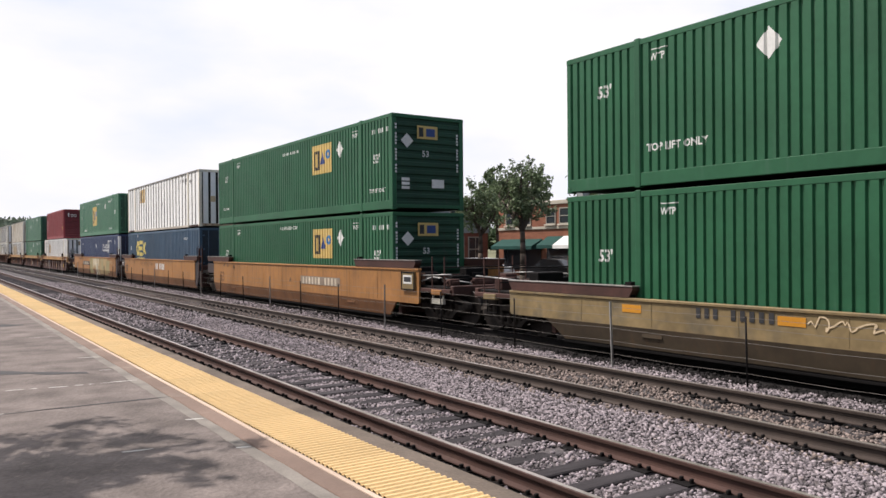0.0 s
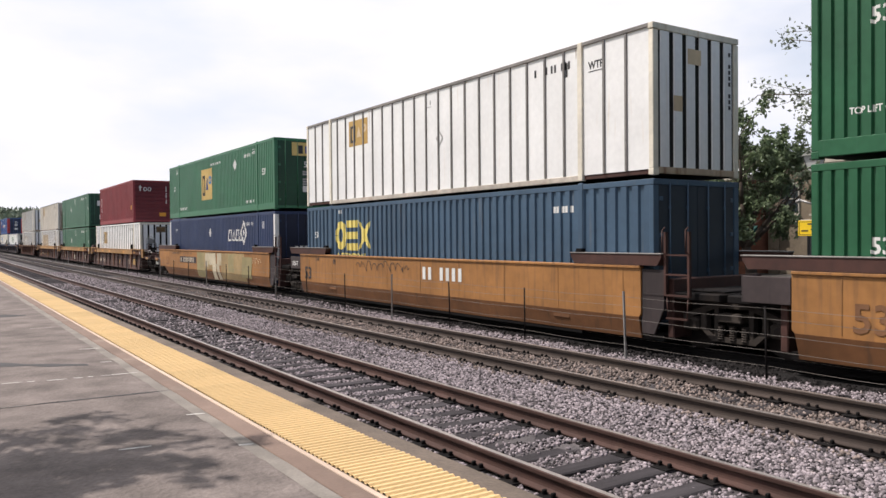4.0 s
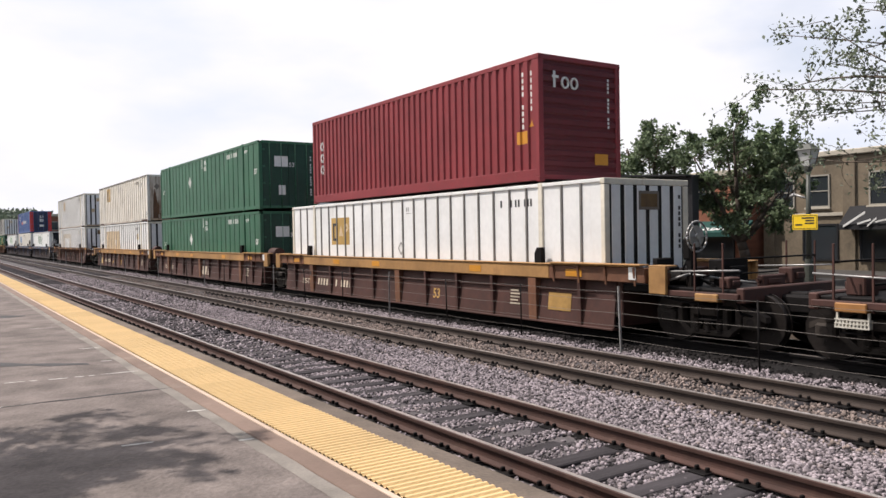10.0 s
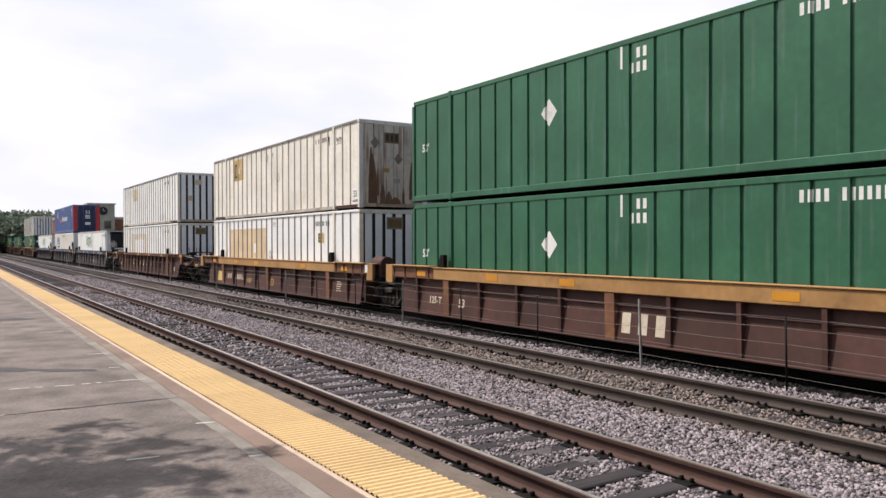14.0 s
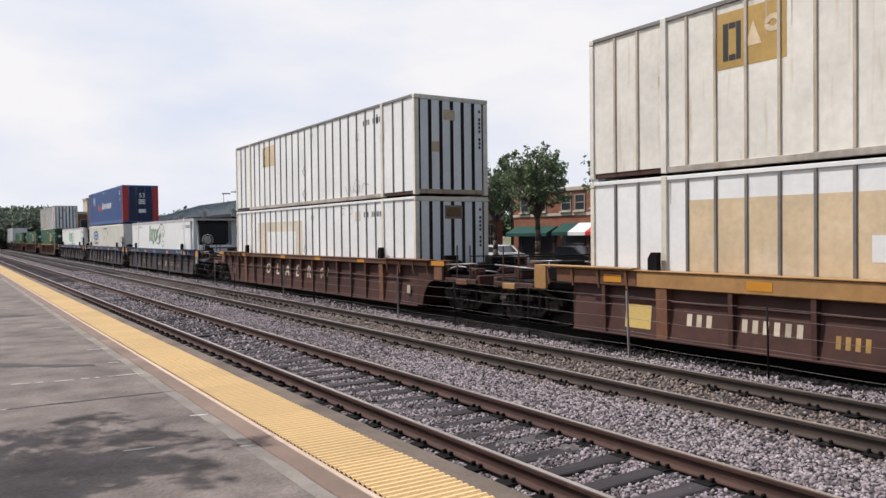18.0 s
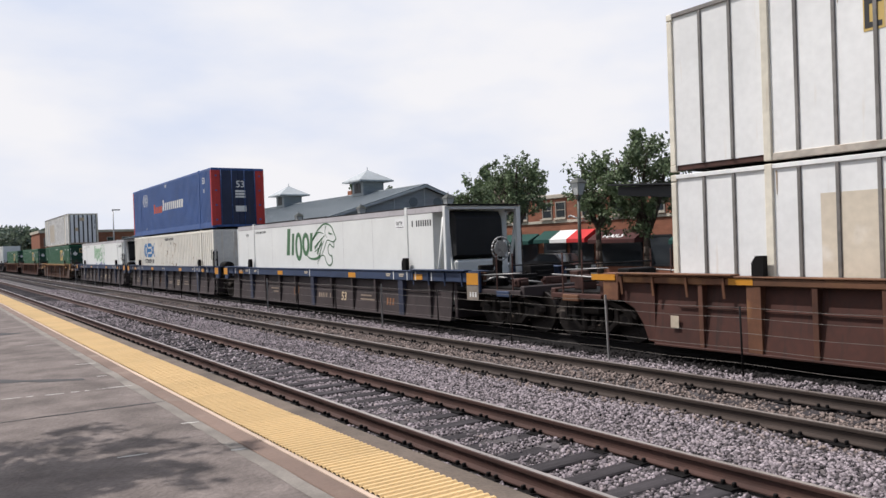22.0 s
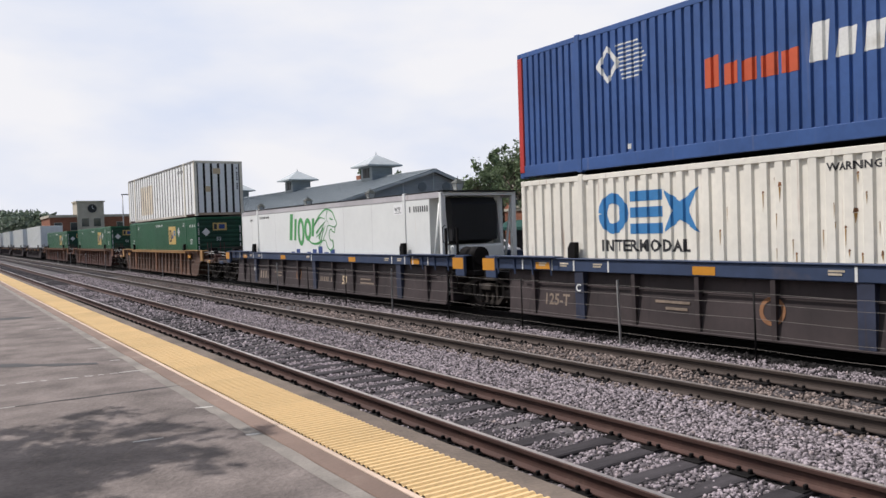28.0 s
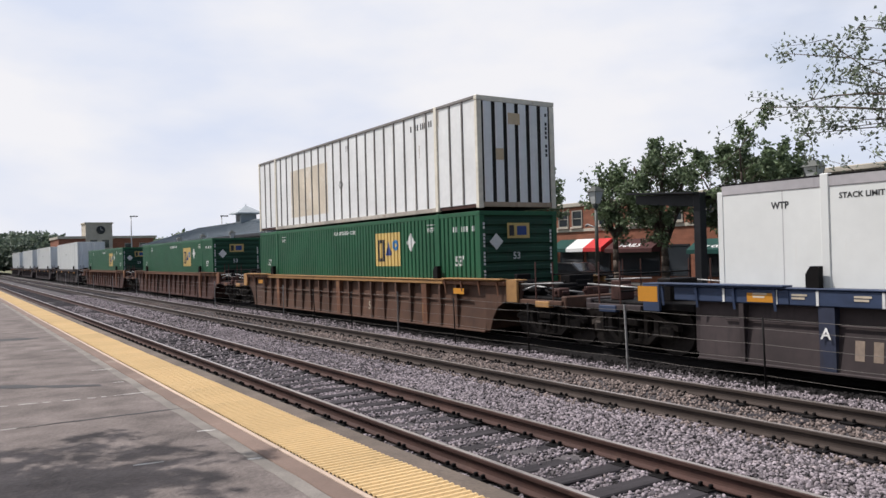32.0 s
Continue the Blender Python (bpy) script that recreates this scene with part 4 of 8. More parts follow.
def drape(top, polys, material, name, label, z_shift=0.0, proud=0.004):
    """Lays flat outlines (along the length, up) on the near side wall, following its folds."""
    if name in ("decal_block", "decal_outline") and 1 < len(polys) < 9:
        return [drape(top, [p], material, name, label, z_shift, proud) for p in polys]
    kind, length = top["profile"], top["span"]
    bm = bmesh.new()
    for verts, faces in polys:
        vs = [bm.verts.new((0, y, z + z_shift)) for y, z in verts]
        for f in faces:
            try:
                bm.faces.new([vs[i] for i in f])
            except ValueError:
                pass
    bmesh.ops.remove_doubles(bm, verts=bm.verts, dist=0.0004)
    ys = [v.co.y for v in bm.verts]
    a, b = min(ys), max(ys)
    for y, d in profile_of(kind, length):
        if a < y < b:
            bmesh.ops.bisect_plane(bm, geom=bm.verts[:] + bm.edges[:] + bm.faces[:], plane_co=(0, y, 0), plane_no=(0, 1, 0))
    for v in bm.verts:
        v.co.x = -HALF - proud + inset_at(kind, length, v.co.y)
    bmesh.ops.recalc_face_normals(bm, faces=bm.faces)
    for f in bm.faces:
        if f.normal.x > 0:
            f.normal_flip()
    me = bpy.data.meshes.new(name)
    bm.to_mesh(me)
    bm.free()
    me.materials.append(material)
    return part(name, me, material, top, label)


def poly(points):
    return (points, [tuple(range(len(points)))])


def rect(y0, y1, z0, z1):
    return poly([(y0, z0), (y1, z0), (y1, z1), (y0, z1)])


def write(top, body, y, z, size, material=None, squeeze=1.0):
    v, f = letters(body, size, size * 0.028)
    drape(top, [([(y - a * squeeze, z + b) for a, b, c in v], f)], material or LETTER, "lettering", "painted words " + body.lower())


def write_end(top, body, x, z, size, material=None):
    v, f = letters(body, size, size * 0.012)
    s = Shape().add([(x + a, -0.006, z + b) for a, b, c in v], f)
    part("lettering", s, material or LETTER, top, "painted words " + body.lower())


def bars(top, y, z, width, height, n, material=None, rows=1):
    """Writing that cannot be read: a row of short bars."""
    g = random.Random(int(y * 100) + n)
    for r in range(rows):
        p = width / n
        for k in range(n):
            if g.random() < 0.12:
                continue
            drape(top, [rect(y - p * (k + 0.2), y - p * (k + 0.74), z - r * height * 1.4, z - r * height * 1.4 + height)], material or LETTER, "serial_bar", "")


def upright_bars(top, x, z0, z1, n, width=0.06, material=None):
    p = (z1 - z0) / n
    for k in range(n):
        if k % 5 != 3:
            part("serial_bar", kept(("upright_bar", x, round(z0 + p * k, 3), width, round(p, 4), (material or LETTER).name), lambda: Shape().add([(x, -0.006, z0 + p * k), (x + width, -0.006, z0 + p * k), (x + width, -0.006, z0 + p * (k + 0.7)), (x, -0.006, z0 + p * (k + 0.7))], [(0, 1, 2, 3)]), material or LETTER), material or LETTER, top)


def end_patch(top, x0, x1, z0, z1, material, name="decal", label="", depth=-0.004):
    s = Shape().box(x0, x1, depth - 0.003, depth, z0, z1)
    part(name, s, material, top, label)


def end_diamond(top, x, z, r):
    s = Shape().add([(x - r, -0.006, z), (x, -0.006, z - r), (x + r, -0.006, z), (x, -0.006, z + r)], [(0, 1, 2, 3)])
    part("placard", s, LETTER, top, "pale diamond placard")


def diamond(top, y, z, r):
    drape(top, [poly([(y - r, z), (y, z - r * 1.15), (y + r, z), (y, z + r * 1.15)])], LETTER, "placard", "white diamond placard")


def stroke(points, w0, w1=None):
    """A drawn line of changing width, as quads for drape."""
    w1 = w0 if w1 is None else w1
    n = len(points)
    edge = []
    for k, (y, z) in enumerate(points):
        (ya, za), (yb, zb) = points[max(0, k - 1)], points[min(n - 1, k + 1)]
        d = math.hypot(yb - ya, zb - za) or 1
        w = (w0 + (w1 - w0) * k / (n - 1)) / 2
        edge.append(((y - (zb - za) / d * w, z + (yb - ya) / d * w), (y + (zb - za) / d * w, z - (yb - ya) / d * w)))
    return [poly([a[0], a[1], b[1], b[0]]) for a, b in zip(edge, edge[1:])]


def smooth_line(points, n=6):
    """A smooth curve through a few points."""
    out = []
    for i in range(len(points) - 1):
        p = [points[max(0, i - 1)], points[i], points[i + 1], points[min(len(points) - 1, i + 2)]]
        for k in range(n):
            u = k / n
            out.append(tuple(0.5 * (2 * p[1][c] + (p[2][c] - p[0][c]) * u + (2 * p[0][c] - 5 * p[1][c] + 4 * p[2][c] - p[3][c]) * u * u + (3 * p[1][c] - p[0][c] - 3 * p[2][c] + p[3][c]) * u ** 3) for c in (0, 1)))
    return out + [points[-1]]


def ring(cy, cz, ry, rz, w, a0=0.0, a1=2 * math.pi, n=16):
    return stroke([(cy + ry * math.cos(a0 + (a1 - a0) * k / n), cz + rz * math.sin(a0 + (a1 - a0) * k / n)) for k in range(n + 1)], w)


def decal_mark(top, polys, material, label, proud=0.008):
    drape(top, polys, material, "decal_mark", label, proud=proud)


def gold_logo(top, y0, y1, z0, z1, dark=None, ground=None):
    """A gold square decal with a plain oblong, a triangle and a ring on it; y0 is the far edge."""
    drape(top, [rect(y0, y1, z0, z1)], ground or GOLD, "decal", "gold square decal")
    w, h = y0 - y1, z1 - z0
    f = lambda u, q: (y0 - w * u, z0 + h * q)
    decal_mark(top, [rect(y0 - w * 0.09, y0 - w * 0.17, z0 + h * 0.14, z0 + h * 0.80), rect(y0 - w * 0.29, y0 - w * 0.36, z0 + h * 0.14, z0 + h * 0.80), rect(y0 - w * 0.18, y0 - w * 0.28, z0 + h * 0.14, z0 + h * 0.24), rect(y0 - w * 0.18, y0 - w * 0.28, z0 + h * 0.70, z0 + h * 0.80)], INK, "black hollow oblong")
    decal_mark(top, [poly([f(0.42, 0.32), f(0.66, 0.32), f(0.54, 0.74)])], dark or LOGO_NAVY, "blue triangle")
    pale = LOGO_BLUE if ground is None and dark is None else FADED
    decal_mark(top, ring(y0 - w * 0.82, z0 + h * 0.62, 0.09 * w, 0.11 * h, 0.07 * w, n=10), pale, "pale blue ring")


def block_word(top, y0, y1, z0, z1, material, n=3):
    """A brand word as plain stout shapes, a ring, three bars and a star; y0 is the far edge."""
    p, h = (y0 - y1) / n, z1 - z0
    mid = (z0 + z1) / 2
    for k in range(n):
        a, b = y0 - p * k - p * 0.03, y0 - p * (k + 1) + p * 0.02
        c = (a + b) / 2
        if k == 0:
            ps = ring(c, mid, (a - b) * 0.36, h * 0.37, h * 0.25)
        elif k == 1:
            ps = [rect(a, b, z0 + h * q, z0 + h * (q + 0.24)) for q in (0.0, 0.38, 0.76)]
        else:
            ps = [poly([(a, z0), (c, z0 + h * 0.3), (c, mid), (a - p * 0.25, mid)]), poly([(b, z0), (b + p * 0.25, mid), (c, mid), (c, z0 + h * 0.3)]), poly([(a, z1), (a - p * 0.25, mid), (c, mid), (c, z1 - h * 0.3)]), poly([(b, z1), (c, z1 - h * 0.3), (c, mid), (b + p * 0.25, mid)])]
        drape(top, ps, material, "decal_mark", "stout plain shape")


def cat_logo(top, y0, y1, z0, z1, material):
    """Leaning plain slabs and rings, and a crest of curved bands like a cat's head."""
    w, h = y0 - y1, z1 - z0
    f = lambda u, q: (y0 - w * (u + 0.045 * (q - 0.2)), z0 + h * q)
    for a, b, lo, hi in ((0.0, 0.07, 0.18, 0.95), (0.11, 0.16, 0.18, 0.80), (0.50, 0.55, 0.28, 0.78)):
        decal_mark(top, [poly([f(a, lo), f(b, lo), f(b, hi), f(a, hi)])], material, "leaning green slab", 0.004)
    for u, q, r in ((0.265, 0.42, 0.34), (0.415, 0.48, 0.26)):
        decal_mark(top, ring(*f(u, q), 0.055 * w, r * h, 0.042 * w), material, "green ring", 0.005)
    for pts, a, b in ((((0.56, 0.62), (0.66, 0.86), (0.78, 1.0), (0.90, 0.92), (0.96, 0.74), (1.0, 0.60), (0.97, 0.52)), 0.05, 0.03),
                      (((0.55, 0.58), (0.66, 0.78), (0.77, 0.74)), 0.06, 0.01), (((0.40, 0.28), (0.50, 0.10), (0.64, 0.08), (0.72, 0.18)), 0.02, 0.09),
                      (((0.60, 0.36), (0.68, 0.52), (0.79, 0.70)), 0.09, 0.01), (((0.60, 0.26), (0.68, 0.36), (0.74, 0.50)), 0.02, 0.05), (((0.66, 0.20), (0.70, 0.42), (0.75, 0.60)), 0.08, 0.01),
                      (((0.70, 0.16), (0.74, 0.42), (0.78, 0.56)), 0.05, 0.01), (((0.74, 0.16), (0.80, 0.40), (0.84, 0.56), (0.93, 0.52), (0.98, 0.52)), 0.02, 0.03),
                      (((0.96, 0.52), (0.97, 0.38), (0.93, 0.40), (0.89, 0.46), (0.86, 0.36), (0.88, 0.20), (0.93, 0.14)), 0.03, 0.03),
                      (((0.93, 0.18), (0.95, 0.0), (0.90, -0.10), (0.84, -0.02), (0.80, 0.14), (0.74, 0.16), (0.68, 0.02), (0.67, -0.06)), 0.05, 0.015),
                      (((0.81, 0.96), (0.79, 0.78), (0.84, 0.62)), 0.03, 0.01), (((0.86, 0.76), (0.90, 0.72), (0.93, 0.73)), 0.05, 0.02)):
        drape(top, stroke(smooth_line([f(*p) for p in pts], 5), a * h, b * h), material, "decal_band", "curved green band", proud=0.006)


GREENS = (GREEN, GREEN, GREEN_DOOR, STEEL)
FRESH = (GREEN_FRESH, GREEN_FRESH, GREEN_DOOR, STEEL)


def green_box(upper, end="ribbed", logo=(5.65, 4.1), lead=False):
    c = container("intermodal_container", "dark green corrugated container with gold decal, " + ("on another container" if upper else "in the well car"), "corrugated", FRESH if end == "doors" else GREENS, end=end)
    doors = end == "doors"
    write(c, "53'", 1.40 if doors else 1.17, 1.47, 0.36)
    write(c, "53'", 15.25, 1.9 if upper and not doors else 1.5, 0.34)
    if logo:
        gold_logo(c, logo[0], logo[1], *((0.78, 2.30) if doors else (1.46, 2.48)))
        diamond(c, logo[1] - (3.4 if doors else 0.62), 2.15, 0.24)
    if lead:
        diamond(c, 11.35, 2.2, 0.24)
    for y in (2.55, 14.75 if doors else 13.85 if lead else 13.62):
        write(c, "WTP", y, 2.40, 0.19, None, 0.85)
        drape(c, [rect(y, y - 0.4, 2.60, 2.62)], LETTER, "underline", "thin white line")
    bars(c, 3.67 if doors else 1.4, 2.36, 1.15, 0.14, 9)
    if doors or not upper:
        bars(c, 3.47 if doors else 1.4, 0.38 if doors else 0.66, 1.1, 0.12, 8)
    if upper:
        bars(c, 8.4, 2.4, 1.5, 0.1, 12)
        if doors or lead:
            write(c, "TOP LIFT ONLY", 13.95, 0.40 if doors else 0.68, 0.20)
        else:
            write(c, "TOP LIFT ONLY", 1.42, 0.56, 0.17, None, 0.85)
            write(c, "TOP LIFT ONLY", 15.55, 0.62, 0.14, None, 0.85)
    else:
        write(c, "WARNING HIGH CUBE", 8.75, 2.52, 0.165)
    if end == "ribbed":
        end_patch(c, -0.42, 0.32, 2.16, 2.56, GOLD, "decal", "small gold decal")
        end_patch(c, -0.36, -0.20, 2.22, 2.50, INK, "decal_block", "", -0.010)
        end_patch(c, -0.10, 0.22, 2.24, 2.48, LOGO_NAVY, "decal_block", "", -0.010)
        end_diamond(c, -0.78, 2.08, 0.22)
        write_end(c, "53", -0.25, 1.62, 0.26)
        upright_bars(c, -0.98, 0.62, 1.0, 3, 0.28)
        end_patch(c, 0.1, 0.55, 0.68, 0.94, LETTER, "placard", "white notice plate")
        upright_bars(c, 1.02, 1.2, 2.5, 14)
        upright_bars(c, -1.2, 1.1, 2.6, 16)
    else:
        end_patch(c, -0.55, 0.85, 2.18, 2.72, GOLD, "decal", "wide gold decal")
        end_patch(c, -0.28, -0.08, 2.26, 2.60, INK, "decal_block", "", -0.010)
        end_patch(c, 0.02, 0.35, 2.28, 2.58, LOGO_NAVY, "decal_block", "", -0.010)
        write_end(c, "53", -0.05, 1.72, 0.34)
        upright_bars(c, -0.1, 1.0, 1.6, 6, 0.30, STEEL)
        end_patch(c, -0.1, 0.35, 0.72, 0.96, LETTER, "placard", "white notice plate")
        upright_bars(c, 0.82, 1.0, 2.6, 18)
        upright_bars(c, 1.08, 0.9, 2.7, 20)
    return c


def plate_box(upper):
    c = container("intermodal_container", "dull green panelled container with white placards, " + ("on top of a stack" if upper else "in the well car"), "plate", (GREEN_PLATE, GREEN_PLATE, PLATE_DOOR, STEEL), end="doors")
    diamond(c, 10.15, 1.75, 0.27)
    bars(c, 4.15, 2.42, 0.55, 0.2, 4)
    bars(c, 3.45, 2.42, 0.75, 0.2, 6)
    bars(c, 7.75, 2.45, 0.5, 0.2, 3, rows=2)
    write(c, "53'", 0.62, 1.50, 0.30)
    write(c, "53'", 15.6, 1.40, 0.30)
    write(c, "WTP", 1.75, 2.45, 0.2, None, 0.85)
    drape(c, [rect(7.98, 7.92, 2.3, 2.75)], LETTER, "stripe", "short white stripe")
    end_patch(c, -0.62, -0.02, 1.80, 2.24, LETTER, "placard", "white square placard")
    write_end(c, "53'", 0.02, 1.80, 0.26)
    end_patch(c, -0.45, -0.15, 0.62, 1.02, LETTER, "placard", "white notice plate")
    upright_bars(c, 0.98, 0.6, 2.3, 16)
    return c


def outline_diamond(top, y, z, r):
    """The worn grey outline of a placard."""
    drape(top, stroke([(y - r, z), (y, z - r * 1.15), (y + r, z), (y, z + r * 1.15), (y - r, z)], 0.055), STEEL, "placard_outline", "worn grey diamond outline", proud=0.009)


def outline_square(top, y, z, w, h):
    drape(top, stroke([(y, z), (y - w, z), (y - w, z + h), (y, z + h), (y, z)], 0.022), STEEL, "notice_outline", "thin grey square outline", proud=0.009)


def white_box(upper, soiled=False, decal=None, patch=None, spots=()):
    """spots: small marks on the near side, as (kind, place along it, height)."""
    wall = SOILED if soiled else WHITE
    c = container("intermodal_container", ("rust-stained off-white" if soiled else "white") + " container with upright side ribs, " + ("on top of a stack" if upper else "in the well car"), "panel", (wall, wall if soiled else POST_CREAM, SOILED_END if soiled else wall, RIB_SOILED if soiled else GREY_POST), end="slats", crown=GREY_POST if upper else wall)
    if decal:
        y0, y1, z0, z1, full = decal
        if full:
            gold_logo(c, y0, y1, z0, z1, dark=FADED, ground=WORN_GOLD)
        else:
            drape(c, [rect(y0, y1, z0, z1)], FADED, "decal", "faded tan decal")
            e = y0 - 0.30
            drape(c, [rect(y0, e, z0, z1)], GOLD, "decal", "gold strip of the decal", proud=0.007)
            drape(c, [rect(y0 - 0.02, y0 - 0.09, z0 + 0.04, z1 - 0.04)], INK, "decal_block", "dark block", proud=0.010)
            for k in range(3):
                za = z0 + 0.04 + (z1 - z0 - 0.16) * k / 2
                drape(c, [rect(y0 - 0.09, e + 0.03, za, za + 0.08)], INK, "decal_block", "dark block", proud=0.010)
    if patch:
        faint = patch[3] > 2.35 and not upper and patch[0] < 13.5
        drape(c, [rect(*patch)], FAINT_PATCH if faint or upper else FADED, "decal", "faded tan patch")
        inner = (12.17, 9.1, patch[2] + 0.02, 1.96) if faint else (10.31, 9.92, 1.37, 1.77)
        if not upper:
            drape(c, [rect(*inner)], WHITE, "decal", "white patch", proud=0.008)
    h = random.Random(300 + len(bpy.data.objects))
    for k in range(16 if soiled else 7):
        y = h.choice((POST40, LONG - POST40, h.uniform(1, 15))) + h.uniform(-0.15, 0.15)
        z, w, d = h.choice((2.78, 2.78, h.uniform(0.6, 2.4))), h.uniform(0.006, 0.018), h.uniform(0.15, 0.7)
        drape(c, [poly([(y + w * 0.4, z - d), (y - w * 0.4, z - d), (y - w, z), (y + w, z + 0.01)])], RUSTY_WHITE, "rust_run", "thin rust run", proud=0.006)
    for what, y, z in spots:
        if what == "serial":
            bars(c, y, z, 0.5, 0.17, 4, INK)
            bars(c, y - 0.56, z, 0.66, 0.17, 6, INK)
        elif what == "diamond":
            outline_diamond(c, y, z, 0.15)
        elif what == "square":
            outline_square(c, y, z, 0.26, 0.2)
        elif what == "size":
            bars(c, y, z, 0.3, 0.12, 3, STEEL)
            drape(c, [rect(y, y - 0.3, z - 0.06, z - 0.045)], STEEL, "underline", "thin grey line", proud=0.006)
        elif what == "post":
            drape(c, [rect(y, y - 0.07, z - 0.2, z + 0.1)], INK, "serial_bar", "")
        elif what == "tan":
            drape(c, [rect(y, y - 0.26, z - 0.28, z)], FADED, "decal", "small tan patch")
        elif what == "plate":
            drape(c, [rect(y, y - 0.40, z - 0.32, z)], FAINT_PATCH, "decal", "pale worn patch")
        elif what == "small":
            drape(c, [rect(y, y - 0.54, z - 0.37, z)], GOLD, "decal", "small gold decal")
            drape(c, [rect(y - 0.04, y - 0.11, z - 0.33, z - 0.04)], INK, "decal_block", "dark block", proud=0.008)
            for q in range(3):
                drape(c, [rect(y - 0.11, y - 0.22, z - 0.33 + 0.12 * q, z - 0.28 + 0.12 * q)], INK, "decal_block", "dark block", proud=0.008)
            drape(c, stroke([(y - 0.27, z - 0.33), (y - 0.33, z - 0.05), (y - 0.38, z - 0.25), (y - 0.43, z - 0.05), (y - 0.49, z - 0.33)], 0.03), STEEL, "decal_mark", "thin grey strokes", proud=0.008)
        elif what == "wtp":
            write(c, "WTP", y, z, 0.22, INK, 0.9)
            drape(c, [rect(y, y - 0.42, z - 0.06, z - 0.045)], INK, "underline", "thin black line", proud=0.006)
        elif what == "53":
            drape(c, [rect(y + 0.02, y - 0.33, z - 0.05, z + 0.28)], WHITE, "decal", "clean white square")
            write(c, "53", y, z, 0.30, INK, 0.9)
            bars(c, y + 0.05, z - 0.16, 0.42, 0.07, 7, INK)
        elif what == "tag":
            for q, pts in enumerate((((0, 0.35), (0.25, 0.02), (0.32, 0.45), (0.45, 0.05)), ((0.55, 0.08), (0.75, 0.52), (1.0, 0.45), (0.95, 0.08), (0.6, 0.22)), ((0.8, 0.3), (1.05, 0.3), (1.05, 0.1)), ((1.2, 0.08), (1.3, 0.34), (1.55, 0.36), (1.7, 0.30)))):
                drape(c, stroke(smooth_line([(y - a, z + b_) for a, b_ in pts], 4), 0.022), STEEL, "graffiti", "thin grey sprayed scrawl", proud=0.008)
    if soiled:
        end_patch(c, -0.36, 0.19, 2.16, 2.51, DIRTY_GOLD, "decal", "dirty gold decal", 0.002)
        for k in range(3):
            end_patch(c, -0.30 + 0.17 * k, -0.20 + 0.17 * k, 2.22, 2.45, INK, "decal_block", "", -0.004)
        for x, z in ((-0.71, 2.15), (0.17, 1.65)):
            part("placard", Shape().add([(x - 0.17, -0.002, z), (x, -0.002, z - 0.2), (x + 0.17, -0.002, z), (x, -0.002, z + 0.2)], [(0, 1, 2, 3)]), GRIME, c, "grimy grey diamond placard")
        end_patch(c, -0.42, -0.18, 1.18, 1.32, FADED_YELLOW, "decal", "small orange notice", 0.002)
        end_patch(c, 0.02, 0.22, 0.84, 0.98, STEEL, "decal", "small grey notice", 0.002)
        upright_bars(c, 0.92, 1.3, 2.55, 12, 0.08, INK)
        for q, (x, w, z0, z1) in enumerate(((-0.80, 0.17, 0.15, 1.75), (-0.86, 0.08, 0.9, 2.0), (-0.62, 0.05, 0.4, 1.3), (0.69, 0.11, 0.3, 1.55), (0.74, 0.05, 0.8, 2.0), (1.0, 0.06, 0.2, 1.3), (0.35, 0.05, 0.15, 0.7), (-0.2, 0.12, 0.14, 0.55), (0.05, 0.2, 0.14, 0.36), (-0.45, 0.1, 0.14, 0.8))):
            d = -0.001 - 0.003 * q
            part("rust_run", Shape().add([(x - w, d, z0), (x + w, d, z0), (x + w * 0.8, d, z0 + (z1 - z0) * 0.6), (x + w * 0.1, d, z1), (x - w * 0.3, d, z1), (x - w * 0.9, d, z0 + (z1 - z0) * 0.55)], [(0, 1, 2, 3, 4, 5)]), END_RUST, c, "brown rust run")
    elif upper:
        end_patch(c, -0.30, 0.10, 2.20, 2.50, FADED, "decal", "faded tan patch", 0.002)
        end_patch(c, -0.72, -0.46, 1.25, 1.55, FADED, "decal", "faded tan patch", 0.002)
    else:
        end_patch(c, -0.29, 0.34, 2.24, 2.64, GRIME, "decal", "grimy brown decal", 0.002)
        end_patch(c, -0.23, 0.28, 2.30, 2.58, DIRTY_GOLD, "decal_block", "", -0.004)
    if not soiled:
        upright_bars(c, 0.95, 1.4, 2.6, 10, 0.07, INK)
    return c


